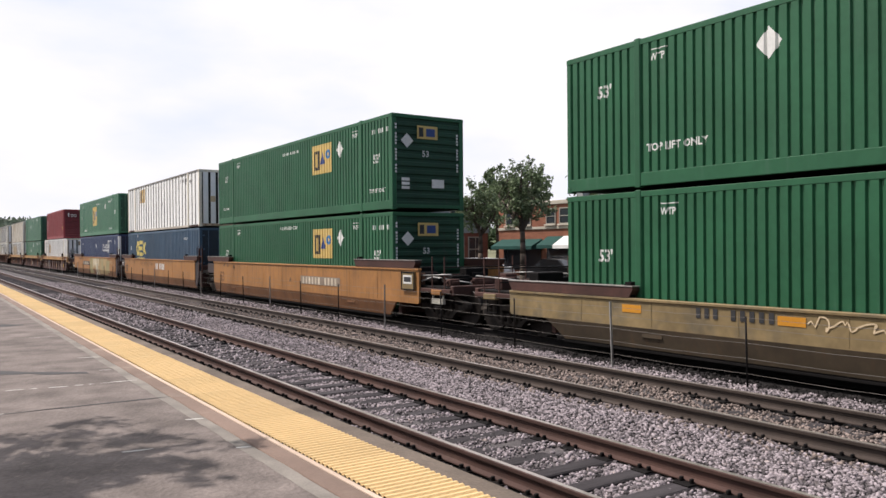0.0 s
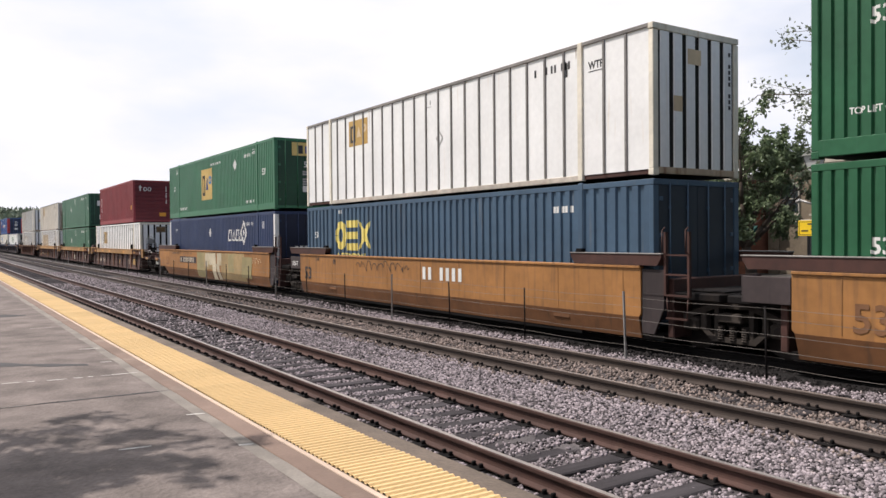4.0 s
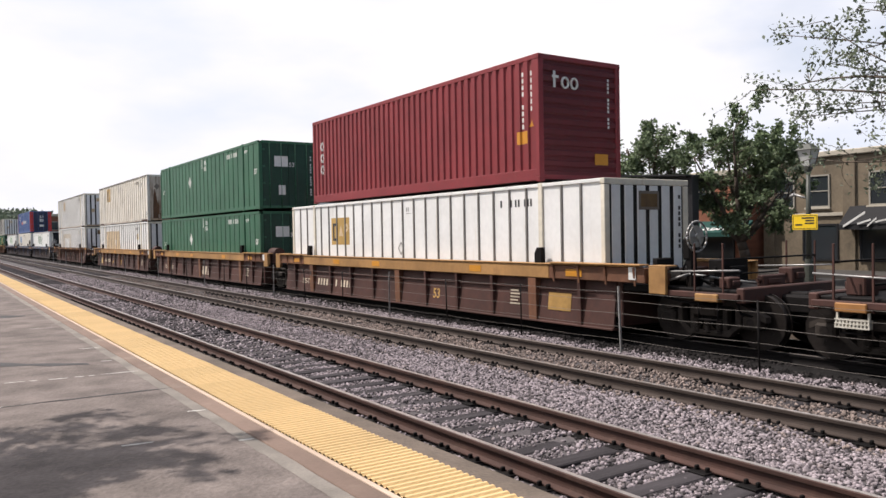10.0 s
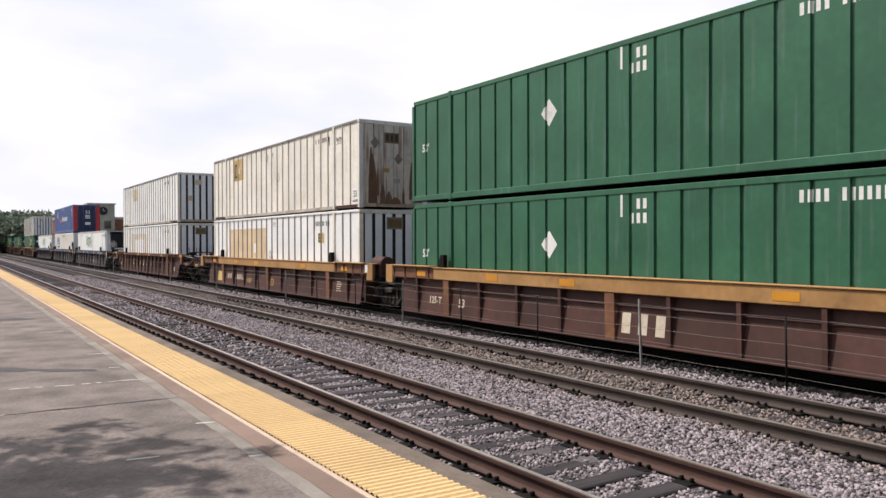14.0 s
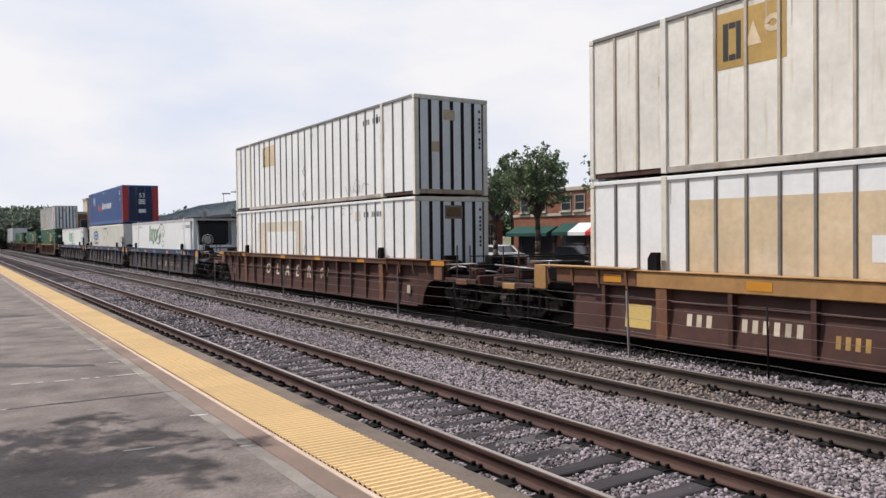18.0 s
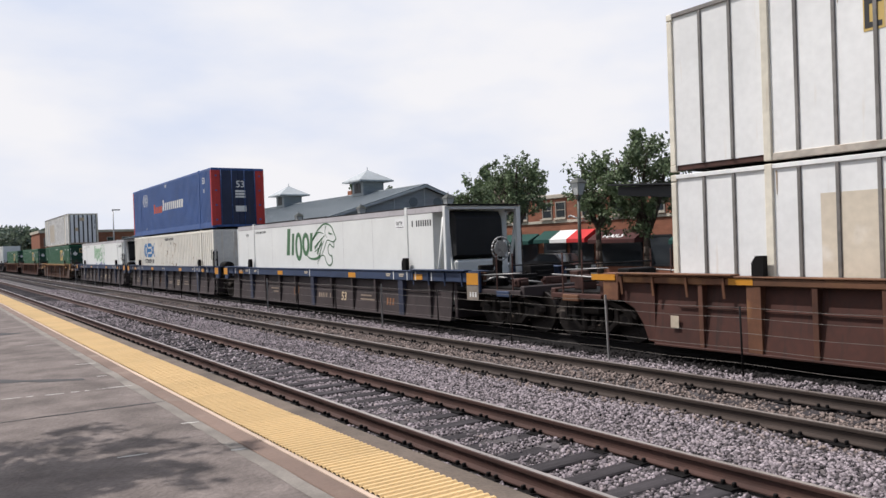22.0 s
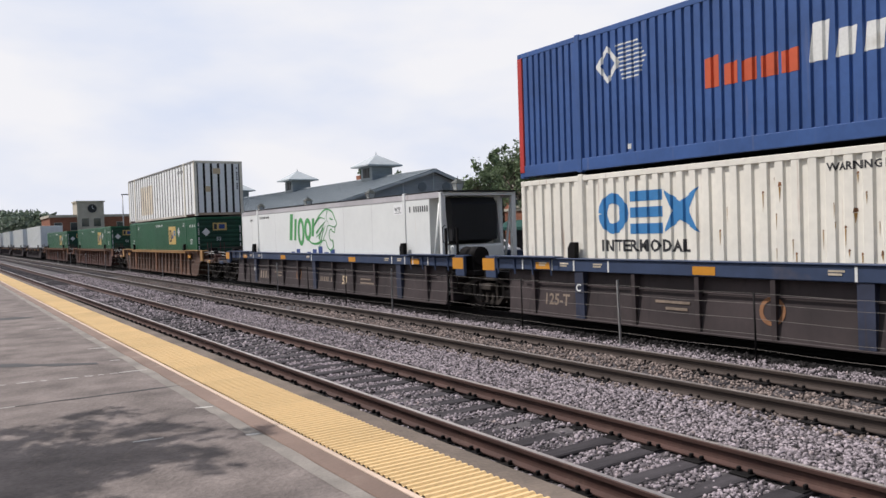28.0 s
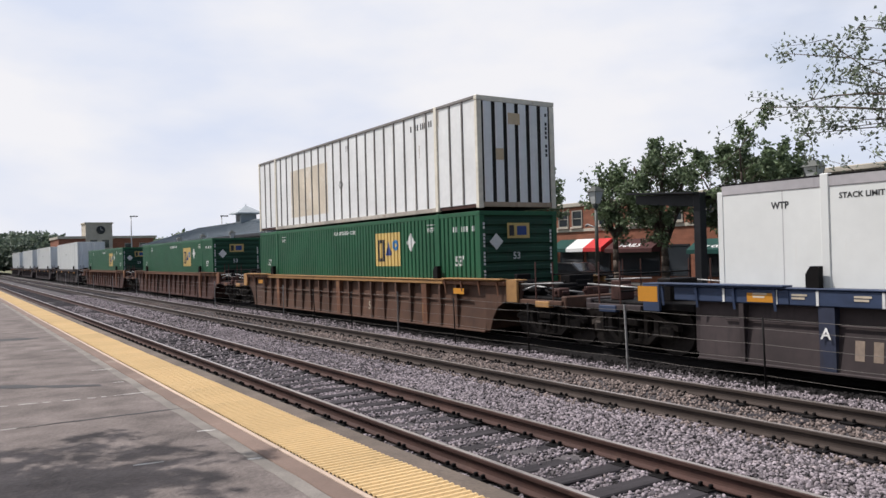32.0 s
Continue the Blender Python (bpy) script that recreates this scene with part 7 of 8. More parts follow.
UNITS = [
    ("olive", "coupler", "coupler", lambda: green_box(False), lambda: green_box(True, lead=True), [((1.6, 9), 12.7, 0.84, 0.18, INK)]),
    ("orange", "coupler", "joint", lambda: green_box(False), lambda: green_box(True), [((2.85, 11), 6.15, 0.86, 0.24, DUSTY_MARK), ("A", 7.3, 0.88, 0.22, K), ("53", 15.4, 0.66, 0.6, FAINT), ((0.2, 2), 14.9, 1.32, 0.1, K), ((0.2, 2), 14.4, 1.32, 0.1, K), ((0.2, 2), 13.6, 1.22, 0.18, K)]),
    ("orange", "joint", "joint", slate_box, lambda: white_box(True, decal=(12.8, 11.5, 1.80, 2.62, True), spots=[("serial", 3.5, 2.42), ("size", 8.1, 2.46), ("diamond", 7.4, 1.5), ("post", 2.45, 2.46), ("wtp", 1.75, 2.30)]), [((2.0, 7), 8.0, 0.95, 0.34, W), ("53", 15.95, 0.66, 0.6, K), ((0.2, 2), 14.9, 1.32, 0.1, K), ((0.2, 2), 13.6, 1.22, 0.18, K), ("125-T", 17.1, 1.1, 0.22, W)]),
    ("orange", "joint", "coupler", navy_box, lambda: green_box(True, "doors", (9.95, 8.2)), [((2.8, 11), 13.24, 0.90, 0.24, DUSTY_MARK), ("53", 16.3, 0.68, 0.6, FAINT), ((1.3, 9), 14.9, 1.3, 0.08, K), ("B", 9.9, 0.88, 0.24, K)]),
    ("brown", "coupler", "joint", lambda: white_box(False, decal=(12.85, 11.5, 1.5, 2.4, True), spots=[("serial", 3.5, 2.40), ("size", 7.9, 2.46), ("diamond", 8.2, 1.4)]), maroon_box, [("125-T", 15.05, 0.42, 0.26, DUSTY_MARK), ("B", 14.16, 0.74, 0.2, K), ((0.9, 4), 13.75, 0.42, 0.22, DUSTY_MARK), ((1.2, 6), 12.35, 0.42, 0.22, DUSTY_MARK), ("53", 6.3, 0.40, 0.36, Y)]),
    ("brown", "joint", "joint", lambda: plate_box(False), lambda: plate_box(True), [((1.3, 3), 7.9, 0.32, 0.40, DUSTY_MARK), ("53", 13.6, 0.42, 0.3, DUSTY_MARK), ("125-T", 15.05, 0.45, 0.26, DUSTY_MARK)]),
    ("brown", "joint", "coupler", lambda: white_box(False, patch=(13.66, 8.68, 0.75, 2.42), spots=[("serial", 3.61, 2.40), ("size", 7.95, 2.52), ("small", 3.39, 2.15), ("diamond", 8.3, 1.3)]), lambda: white_box(True, True, decal=(12.99, 11.67, 1.70, 2.67, True), spots=[("serial", 3.6, 2.42), ("size", 8.15, 2.42), ("diamond", 8.64, 2.41), ("diamond", 7.33, 1.48), ("post", 2.42, 2.46), ("wtp", 1.79, 2.30), ("53", 0.5, 0.36)]), [((1.25, 1), 15.3, 0.30, 0.45, GOLD), ((0.85, 4), 13.6, 0.45, 0.22, DUSTY_MARK), ((1.2, 6), 12.45, 0.45, 0.22, DUSTY_MARK), ("53", 7.9, 0.36, 0.4, Y), ((0.6, 4), 10.8, 0.36, 0.2, Y)]),
    ("rust", "coupler", "coupler", lambda: white_box(False, patch=(13.32, 8.44, 0.82, 2.36), spots=[("serial", 3.33, 2.36), ("size", 7.6, 2.40), ("square", 5.02, 2.5), ("square", 4.4, 2.5), ("plate", 3.95, 2.56), ("diamond", 8.15, 1.25)]), lambda: white_box(True, decal=(12.59, 11.25, 1.72, 2.57, False), spots=[("serial", 3.31, 2.34), ("size", 7.6, 2.45), ("diamond", 8.15, 1.25), ("diamond", 8.15, 0.40), ("square", 3.85, 1.93), ("tan", 2.14, 1.96), ("post", 2.35, 2.5), ("tag", 4.63, 0.13)]), [(q, y, 0.62, 0.62, DUSTY_MARK) for q, y in (("O", 12.02), ("L", 10.85), ("A", 9.86), ("E", 8.80), ("R", 7.72))]),
    ("blue", "coupler", "joint", lambda: reefer_box(True, False), None, [("53", 6.0, 0.42, 0.38, FADED), ((1.15, 8), 7.75, 0.46, 0.15, STENCIL), ((0.5, 3), 3.05, 0.4, 0.2, RUST_MARK)]),
    ("blue", "joint", "joint", cream_box, bright_blue_box, [("125-T", 15.3, 0.40, 0.34, STENCIL), ("53", 6.0, 0.42, 0.38, FADED), ((1.15, 8), 7.75, 0.46, 0.15, STENCIL), ("C", 14.16, 0.74, 0.22, W)]),
    ("blue", "joint", "coupler", lambda: reefer_box(True, True), None, [("A", 14.16, 0.66, 0.24, W), ((1.1, 4), 13.75, 0.36, 0.30, STENCIL), ("53", 6.0, 0.42, 0.38, FADED), ((1.15, 8), 7.75, 0.46, 0.15, STENCIL)]),
    ("tan", "coupler", "coupler", lambda: scribbled(green_box(False)), lambda: white_box(True, patch=(12.6, 9.2, 0.4, 2.2), spots=[("serial", 3.4, 2.4), ("size", 7.7, 2.45), ("diamond", 8.1, 1.3)]), [("53", 6.0, 0.42, 0.34, DUSTY_MARK)]),
    ("rust", "coupler", "coupler", lambda: green_box(False), None, []),
    ("rust", "coupler", "coupler", lambda: green_box(False), None, []),
    ("grey", "coupler", "coupler", plain_white_box, None, []),
    ("grey", "coupler", "coupler", plain_white_box, None, []),
    ("grey", "coupler", "coupler", plain_white_box, None, []),
    ("grey", "coupler", "coupler", plain_white_box, None, []),
]
TRAIN = []
for i, (style, near, far, lower, upper, marks) in enumerate(UNITS):
    g0 = GAPS[i - 1] if i else 7.2
    g1 = GAPS[i] if i < len(GAPS) else 7.0
    car = well_car(style, near, far, g0, g1, 0 <= i <= 13, marks)
    TRAIN.append((car, OFF[i], 0.0))
    if i == 0:
        scrawl(car, -1.512, 10.5, 7.2, 0.74, 1.04, FADED, 5, 9, 0.025)
        scrawl(car, -1.512, 6.2, 3.8, 0.74, 1.04, INK, 6, 6, 0.02)
    if i == 1:
        part("number_ground", Shape().box(-1.5095, -1.506, 3.1, 6.3, 0.84, 1.13), STENCIL, car, "dull repainted rectangle")
    if i == 2:
        scrawl(car, -1.512, 11.9, 8.6, 1.08, 1.40, INK, 1, 9, 0.022)
    if i == 3:
        part("number_ground", Shape().box(-1.509, -1.506, 10.3, 13.4, 0.86, 1.18), CHARCOAL, car, "dark repainted rectangle")
        for k, (ya, yb, za, zb, mat, lean) in enumerate(((10.15, 8.75, 0.20, 1.44, SPRAY_GREEN, 0.0), (8.95, 7.4, 0.62, 1.42, SPRAY_TAN, 0.0), (8.8, 8.25, 0.75, 1.40, SPRAY_CREAM, -0.1), (8.2, 7.55, 0.85, 1.40, SPRAY_CREAM, 0.1), (7.5, 6.95, 0.16, 1.42, SPRAY_CREAM, 0.12), (6.85, 6.2, 0.85, 1.42, SPRAY_CREAM, 0.0),
                                                                (6.7, 6.25, 0.18, 0.88, SPRAY_CREAM, 0.45), (6.2, 2.9, 0.24, 1.43, SPRAY_TAN, 0.15), (5.2, 4.4, 0.6, 1.40, SPRAY_GREEN, 0.1), (3.4, 2.2, 0.4, 1.3, SPRAY_GREEN, -0.1))):
            spray_patch(car, ya, yb, za, zb, mat, k, lean)
        scrawl(car, -1.522, 13.6, 11.0, 1.28, 1.40, INK, 31, 12, 0.012)
        scrawl(car, -1.512, 2.6, 1.0, 1.0, 1.30, FADED, 3, 5, 0.02)
    if i in (4, 5, 6):
        tx = [-1.462 + 0.10 * (z - 0.16) / 0.94 for z in (0.41, 0.79)]
        if i == 4:
            part("painted_patch", Shape().add([(tx[0], 1.62, 0.41), (tx[0], 0.90, 0.41), (tx[1], 0.90, 0.79), (tx[1], 1.62, 0.79)], [(0, 1, 2, 3)]), FADED_YELLOW, car, "dull yellow painted rectangle")
        for k in range(5):
            z = 0.45 + 0.075 * k
            xx = -1.462 + 0.10 * (z - 0.16) / 0.94
            y = (2.95, 1.5, 1.5)[i - 4]
            part("notice_bar", Shape().box(xx - 0.004, xx, y - (0.36, 0.28, 0.33)[k % 3], y, z, z + 0.035), DUSTY_MARK, car, "small painted notice")
        part("notice", Shape().box(-1.536, -1.531, -1.02, -0.84, 1.16, 1.40), LETTER, car, "small white notice")
    if i == 7:
        scrawl(car, -1.428, 6.45, 5.85, 0.62, 1.05, DUSTY_MARK, 24, 3, 0.03, -0.09)
        for y in (17.7, -1.55):
            part("sill_patch", kept(("sill_patch",), lambda: Shape().box(-1.552, -1.547, -0.32, 0.32, 1.31, 1.428), AMBER), AMBER, car, "yellow-orange painted sill end", m=pose(0, y, 0))
        for y in (16.02, 0.14):
            part("notice", kept(("rust_notice",), lambda: Shape().box(-1.475, -1.468, -0.09, 0.09, 0.47, 0.69), DUSTY_MARK), DUSTY_MARK, car, "small pale plate", m=pose(0, y, 0))
        for y in (14.6, 9.82, 6.46, 3.07):
            part("reflector", kept(("sill_reflector",), lambda: Shape().box(-1.526, -1.521, -0.23, 0.23, 1.285, 1.392), AMBER), AMBER, car, "amber reflector plate", m=pose(0, y, 0))
    rise = 0.06 if i == 7 else 1.0 if i >= 14 else 0.0
    if i >= 14:
        part("flat_deck", kept(("flat_deck",), lambda: Shape().box(-1.33, 1.33, -0.2, LONG + 0.2, 1.06, FLOOR_Z + 0.998, 0.02).box(-0.5, 0.5, -0.2, LONG + 0.2, 0.235, 1.06), DARK), DARK, car, "raised flat deck")
    TRAIN.append((lower(), OFF[i], FLOOR_Z + rise))
    if upper:
        box = upper()
        TRAIN.append((box, OFF[i] + (POST40 if box["span"] < 14 else 0), FLOOR_Z + TALL + 0.052 + rise))

# distance gone by the train, every second; it slows a little
GONE = [-101.75, -94.39, -87.25, -80.15, -72.95, -65.73, -58.59, -51.52, -44.60, -37.87, -30.91, -23.96, -17.00, -10.33, -3.51, 3.29, 10.02, 16.87, 23.66, 30.09, 36.76, 43.32, 49.71, 56.31, 62.74, 69.14, 75.49, 81.90, 88.13, 94.39, 100.50, 106.70, 112.95]


def gone(t):
    i = min(int(t), 31)
    u = t - i
    p = [GONE[i - 1] if i else 2 * GONE[0] - GONE[1], GONE[i], GONE[i + 1], GONE[i + 2] if i < 31 else 2 * GONE[32] - GONE[31]]
    return 0.5 * (2 * p[1] + (p[2] - p[0]) * u + (2 * p[0] - 5 * p[1] + 4 * p[2] - p[3]) * u * u + (3 * p[1] - p[0] - 3 * p[2] + p[3]) * u ** 3)


def motions():
    for ob, off, z in TRAIN:
        walk(ob, [(t, pose(TRACKS[2], off - gone(t), z)) for t in range(0, 33)])
    for ob, ay, spin in WHEELS:
        if spin:
            walk(ob, [(k / 10, pose(0, ay, 0.4826, math.degrees((gone(k / 10) - gone(0)) / 0.4826))) for k in range(321)])

# ---------------------------------------------------------------- trees
def limb_points(g, a, b, bend, n=5):
    a, b = Vector(a), Vector(b)
    off = Vector((g.uniform(-1, 1), g.uniform(-1, 1), g.uniform(-0.3, 0.6))) * bend
    return [a.lerp(b, k / n) + off * math.sin(math.pi * k / n) for k in range(n + 1)]


def taper(shape, pts, r0, r1, n=6):
    m = len(pts) - 1
    for k in range(m):
        shape.tube(pts[k], pts[k + 1], r0 + (r1 - r0) * k / m, r0 + (r1 - r0) * (k + 1) / m, n)


def leaf_mesh(name, centres, size, material, g):
    """Many small folded leaves in one mesh."""
    n = len(centres)
    c = np.array(centres)
    a, b = g.normal(size=(n, 3)), g.normal(size=(n, 3))
    a /= np.linalg.norm(a, axis=1)[:, None]
    b -= a * (a * b).sum(1)[:, None]
    b /= np.linalg.norm(b, axis=1)[:, None]
    u = np.cross(a, b)
    s = size * g.uniform(0.6, 1.3, (n, 1))
    v = np.stack([c - a * s, c + b * s * 0.55 + u * s * 0.2, c + a * s, c - b * s * 0.55 + u * s * 0.2], 1).reshape(-1, 3)
    k = np.arange(n)[:, None] * 4
    f = np.concatenate([k + np.array([[0, 1, 2]]), k + np.array([[0, 2, 3]])], 1).reshape(-1, 3)
    me = bpy.data.meshes.new(name)
    me.vertices.add(len(v))
    me.vertices.foreach_set("co", v.ravel())
    me.loops.add(f.size)
    me.loops.foreach_set("vertex_index", f.ravel())
    me.polygons.add(len(f))
    me.polygons.foreach_set("loop_start", np.arange(0, f.size, 3))
    me.update(calc_edges=True)
    me.materials.append(material)
    return me


def tree(x, y, z, height, spread, low, seed, leaves, size, material, label, clump=0.33, tips=64):
    """Trunk, limbs and twigs; leaves in uneven clumps round the twig ends, with gaps between."""
    g, h = np.random.default_rng(seed), random.Random(seed)
    t = thing("tree", label, "tree", pose(x, y, z))
    trunk = Shape()
    fork = Vector((h.uniform(-0.2, 0.2), h.uniform(-0.2, 0.2), low + 0.1 * height))
    taper(trunk, limb_points(h, (0, 0, -0.05), fork, 0.12), 0.05 * spread + 0.09, 0.035 * spread + 0.06, 10)
    ends = []
    middle = Vector((0, 0, (low + height) / 2))
    for k in range(8):
        a = 2 * math.pi * (k + h.random() * 0.7) / 8
        r = spread * h.uniform(0.35, 0.7)
        tip = Vector((r * math.cos(a), r * math.sin(a), low + (height - low) * h.uniform(0.35, 0.85)))
        pts = limb_points(h, fork, tip, 0.25)
        taper(trunk, pts, 0.03 * spread + 0.035, 0.02, 6)
        for j in range(tips // 8 + 1):
            d = Vector((h.gauss(0, 1), h.gauss(0, 1), h.gauss(0, 1))).normalized()
            rad = h.uniform(0.55, 1.0) * h.choice((0.75, 0.95, 1.0, 1.2))
            e = middle + Vector((d.x * spread * rad, d.y * spread * rad, d.z * (height - low) / 2 * rad))
            e = e.lerp(tip, 0.35)
            taper(trunk, limb_points(h, pts[3 + j % 3], e, 0.12, 3), 0.018, 0.006, 4)
            ends.append(e)
    part("trunk", trunk, BARK, t)
    centres = []
    per = leaves // (3 * len(ends))
    for e in ends:
        for j in range(3):
            out = (e - middle).normalized() + Vector((h.gauss(0, 0.55), h.gauss(0, 0.55), h.uniform(0.1, 1.0)))
            shoot = out.normalized() * clump * h.uniform(0.9, 2.3)
            n = max(1, int(per * h.uniform(0.5, 1.5)))
            u = g.uniform(-0.25, 1.0, (n, 1))
            centres.append(np.array(e) + u * np.array(shoot) + g.normal(size=(n, 3)) * clump * 0.36 * (1.15 - 0.6 * np.clip(u, 0, 1)))
    part("crown", leaf_mesh("crown", np.concatenate(centres), size, material, g), material, t)
    return t


tree(27.0, 18.9, -0.05, 7.3, 3.2, 0.9, 1, 14500, 0.095, LEAF, "broad dense green street tree beside the shops", clump=0.34, tips=72)
tree(27.2, 23.6, -0.05, 7.3, 2.5, 1.4, 2, 8600, 0.095, LEAF, "green street tree with an uneven crown")
tree(27.0, 26.3, -0.05, 6.6, 1.8, 2.0, 3, 4600, 0.10, LEAF, "slim green street tree")
tree(28.0, 33.6, -0.05, 7.0, 2.2, 2.3, 4, 5040, 0.10, LEAF, "green street tree with a ragged crown")
tree(29.5, 39.5, -0.05, 6.6, 2.0, 2.2, 5, 3744, 0.11, LEAF, "green street tree beside the grey station roof")
tree(38.0, 69.0, -0.05, 9.2, 3.0, 3.0, 6, 5000, 0.15, LEAF_DARK, "dark green tree behind the station roof")
tree(39.0, 50.0, -0.05, 9.0, 2.6, 3.0, 7, 5200, 0.14, LEAF, "green tree behind the station")
tree(38.0, 45.0, -0.05, 8.4, 2.4, 3.0, 8, 4800, 0.14, LEAF, "green tree behind the brick shops")
tree(33.0, 14.0, -0.05, 6.6, 2.0, 2.4, 9, 3600, 0.13, LEAF, "green street tree in front of the stone building")
# tree at the back of the platform; it throws the dappled shade on the asphalt
tree(-3.1, 9.3, NEAR_Z, 8.6, 2.45, 4.5, 20, 9500, 0.07, LEAF, "leafy tree at the back of the platform", clump=0.2, tips=150)
# Unseen trees behind and beside the camera, added to cut sky light.
for k, (px, py) in enumerate(((-6.5, -2.0), (-7.0, -9.0), (-6.0, 14.5), (-1.5, -12.0), (4.0, -22.0), (-14, 24), (12, -30))):
    tree(px, py, NEAR_Z if px < 2.2 else -0.6, 9.0, 3.4, 2.6, 30 + k, 2600, 0.2, LEAF, "tall leafy tree near the station platform", tips=40)


def hanging_tree():
    """The thin tree over the far platform; branch tips are placed to fit the camera's view."""
    g, h = np.random.default_rng(77), random.Random(77)
    t = thing("tree", "tall sparse grey-green tree with thin leaning branches", "tree", pose(19.0, 3.6, 0.2))
    trunk, ends = Shape(), []
    taper(trunk, limb_points(h, (0, 0, -0.1), (-0.2, 0.5, 3.6), 0.15), 0.21, 0.15, 10)
    for bx, by, bz, n in ((-1.5, 7.6, 6.6, 18), (-1.0, 7.7, 5.4, 26), (-0.5, 9.2, 5.6, 8), (-1.2, 7.3, 4.6, 20), (-0.8, 7.0, 6.9, 16), (-1.5, 5.8, 6.8, 20), (-1.0, 5.5, 6.0, 20), (-0.5, 7.0, 5.9, 22), (-1.2, 6.2, 4.6, 24), (-0.8, 7.3, 3.6, 12), (-1.5, 5.8, 3.4, 16), (-1.0, 5.3, 3.8, 18), (-0.5, 5.6, 4.8, 20), (-1.2, 6.7, 4.8, 20), (-0.8, 6.0, 5.4, 20), (0.6, -3.0, 7.0, 9), (1.5, 1.5, 8.6, 9), (-2.2, 1.0, 7.6, 9)):
        pts = limb_points(h, (-0.2, 0.5, 3.6), (bx, by, bz), 1.1, 8)
        taper(trunk, pts, 0.045, 0.008, 6)
        for j in range(n // 2 + 2):
            p = Vector(pts[3 + j % 6])
            q = p + Vector((h.gauss(0, 0.45), h.gauss(0.35, 0.45), h.gauss(-0.1, 0.45)))
            twig = limb_points(h, p, q, 0.22, 5)
            taper(trunk, twig, 0.011, 0.003, 4)
            ends.append([np.array(v) for v in twig[1:]])
    part("trunk", trunk, BARK, t)
    centres = []
    for twig in ends:
        full = h.uniform(0.3, 1.9)
        for v in twig:
            centres.append(v + g.normal(size=(max(1, int(7 * full)), 3)) * (0.09, 0.10, 0.11))
    part("crown", leaf_mesh("crown", np.concatenate(centres), 0.060, LEAF_GREY, g), LEAF_GREY, t)


hanging_tree()


def woods(name, label, spots, material, seed, size=0.5):
    """Distant trees that nobody could count: lumpy crowns of leaves in one mesh."""
    g = np.random.default_rng(seed)
    c = []
    for x, y, r, hgt in spots:
        n = int(130 * r)
        d = g.normal(size=(n, 3))
        d /= np.linalg.norm(d, axis=1)[:, None]
        c.append(np.array((x, y, hgt * 0.55)) + d * (r, r, hgt * 0.45) * g.uniform(0.6, 1.05, (n, 1)))
    ob = new(name, leaf_mesh(name, np.concatenate(c), size, material, g))
    return tagged(ob, label, "trees", kind="stuff")


g0 = random.Random(9)
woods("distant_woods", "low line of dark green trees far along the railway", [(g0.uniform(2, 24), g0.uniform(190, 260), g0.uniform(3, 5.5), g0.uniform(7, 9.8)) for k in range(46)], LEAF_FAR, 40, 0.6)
# Unseen belt behind the camera, added to darken the container ends.
woods("station_trees", "tall dark trees beyond the end of the platform", [(g0.uniform(-24, 46), g0.uniform(-48, -24), g0.uniform(4.5, 6.5), g0.uniform(13, 18)) for k in range(30)], LEAF_DARK, 43, 0.9)
woods("roadside_trees", "rounded green trees beyond the street", [(g0.uniform(34, 60), g0.uniform(108, 165), g0.uniform(2.5, 4), g0.uniform(5.5, 7.5)) for k in range(34)], LEAF, 41, 0.5)
woods("horizon_trees", "far dark belt of trees on the horizon", [(260 * math.cos(a) + 30, 260 * math.sin(a) + 40, g0.uniform(8, 13), g0.uniform(8, 12)) for a in np.linspace(-1.2, 1.25, 60)]
      + [(260 * math.cos(a), 260 * math.sin(a), g0.uniform(9, 14), g0.uniform(12, 18)) for a in np.linspace(1.9, 5.0, 60)], LEAF_DARK, 42, 1.6)

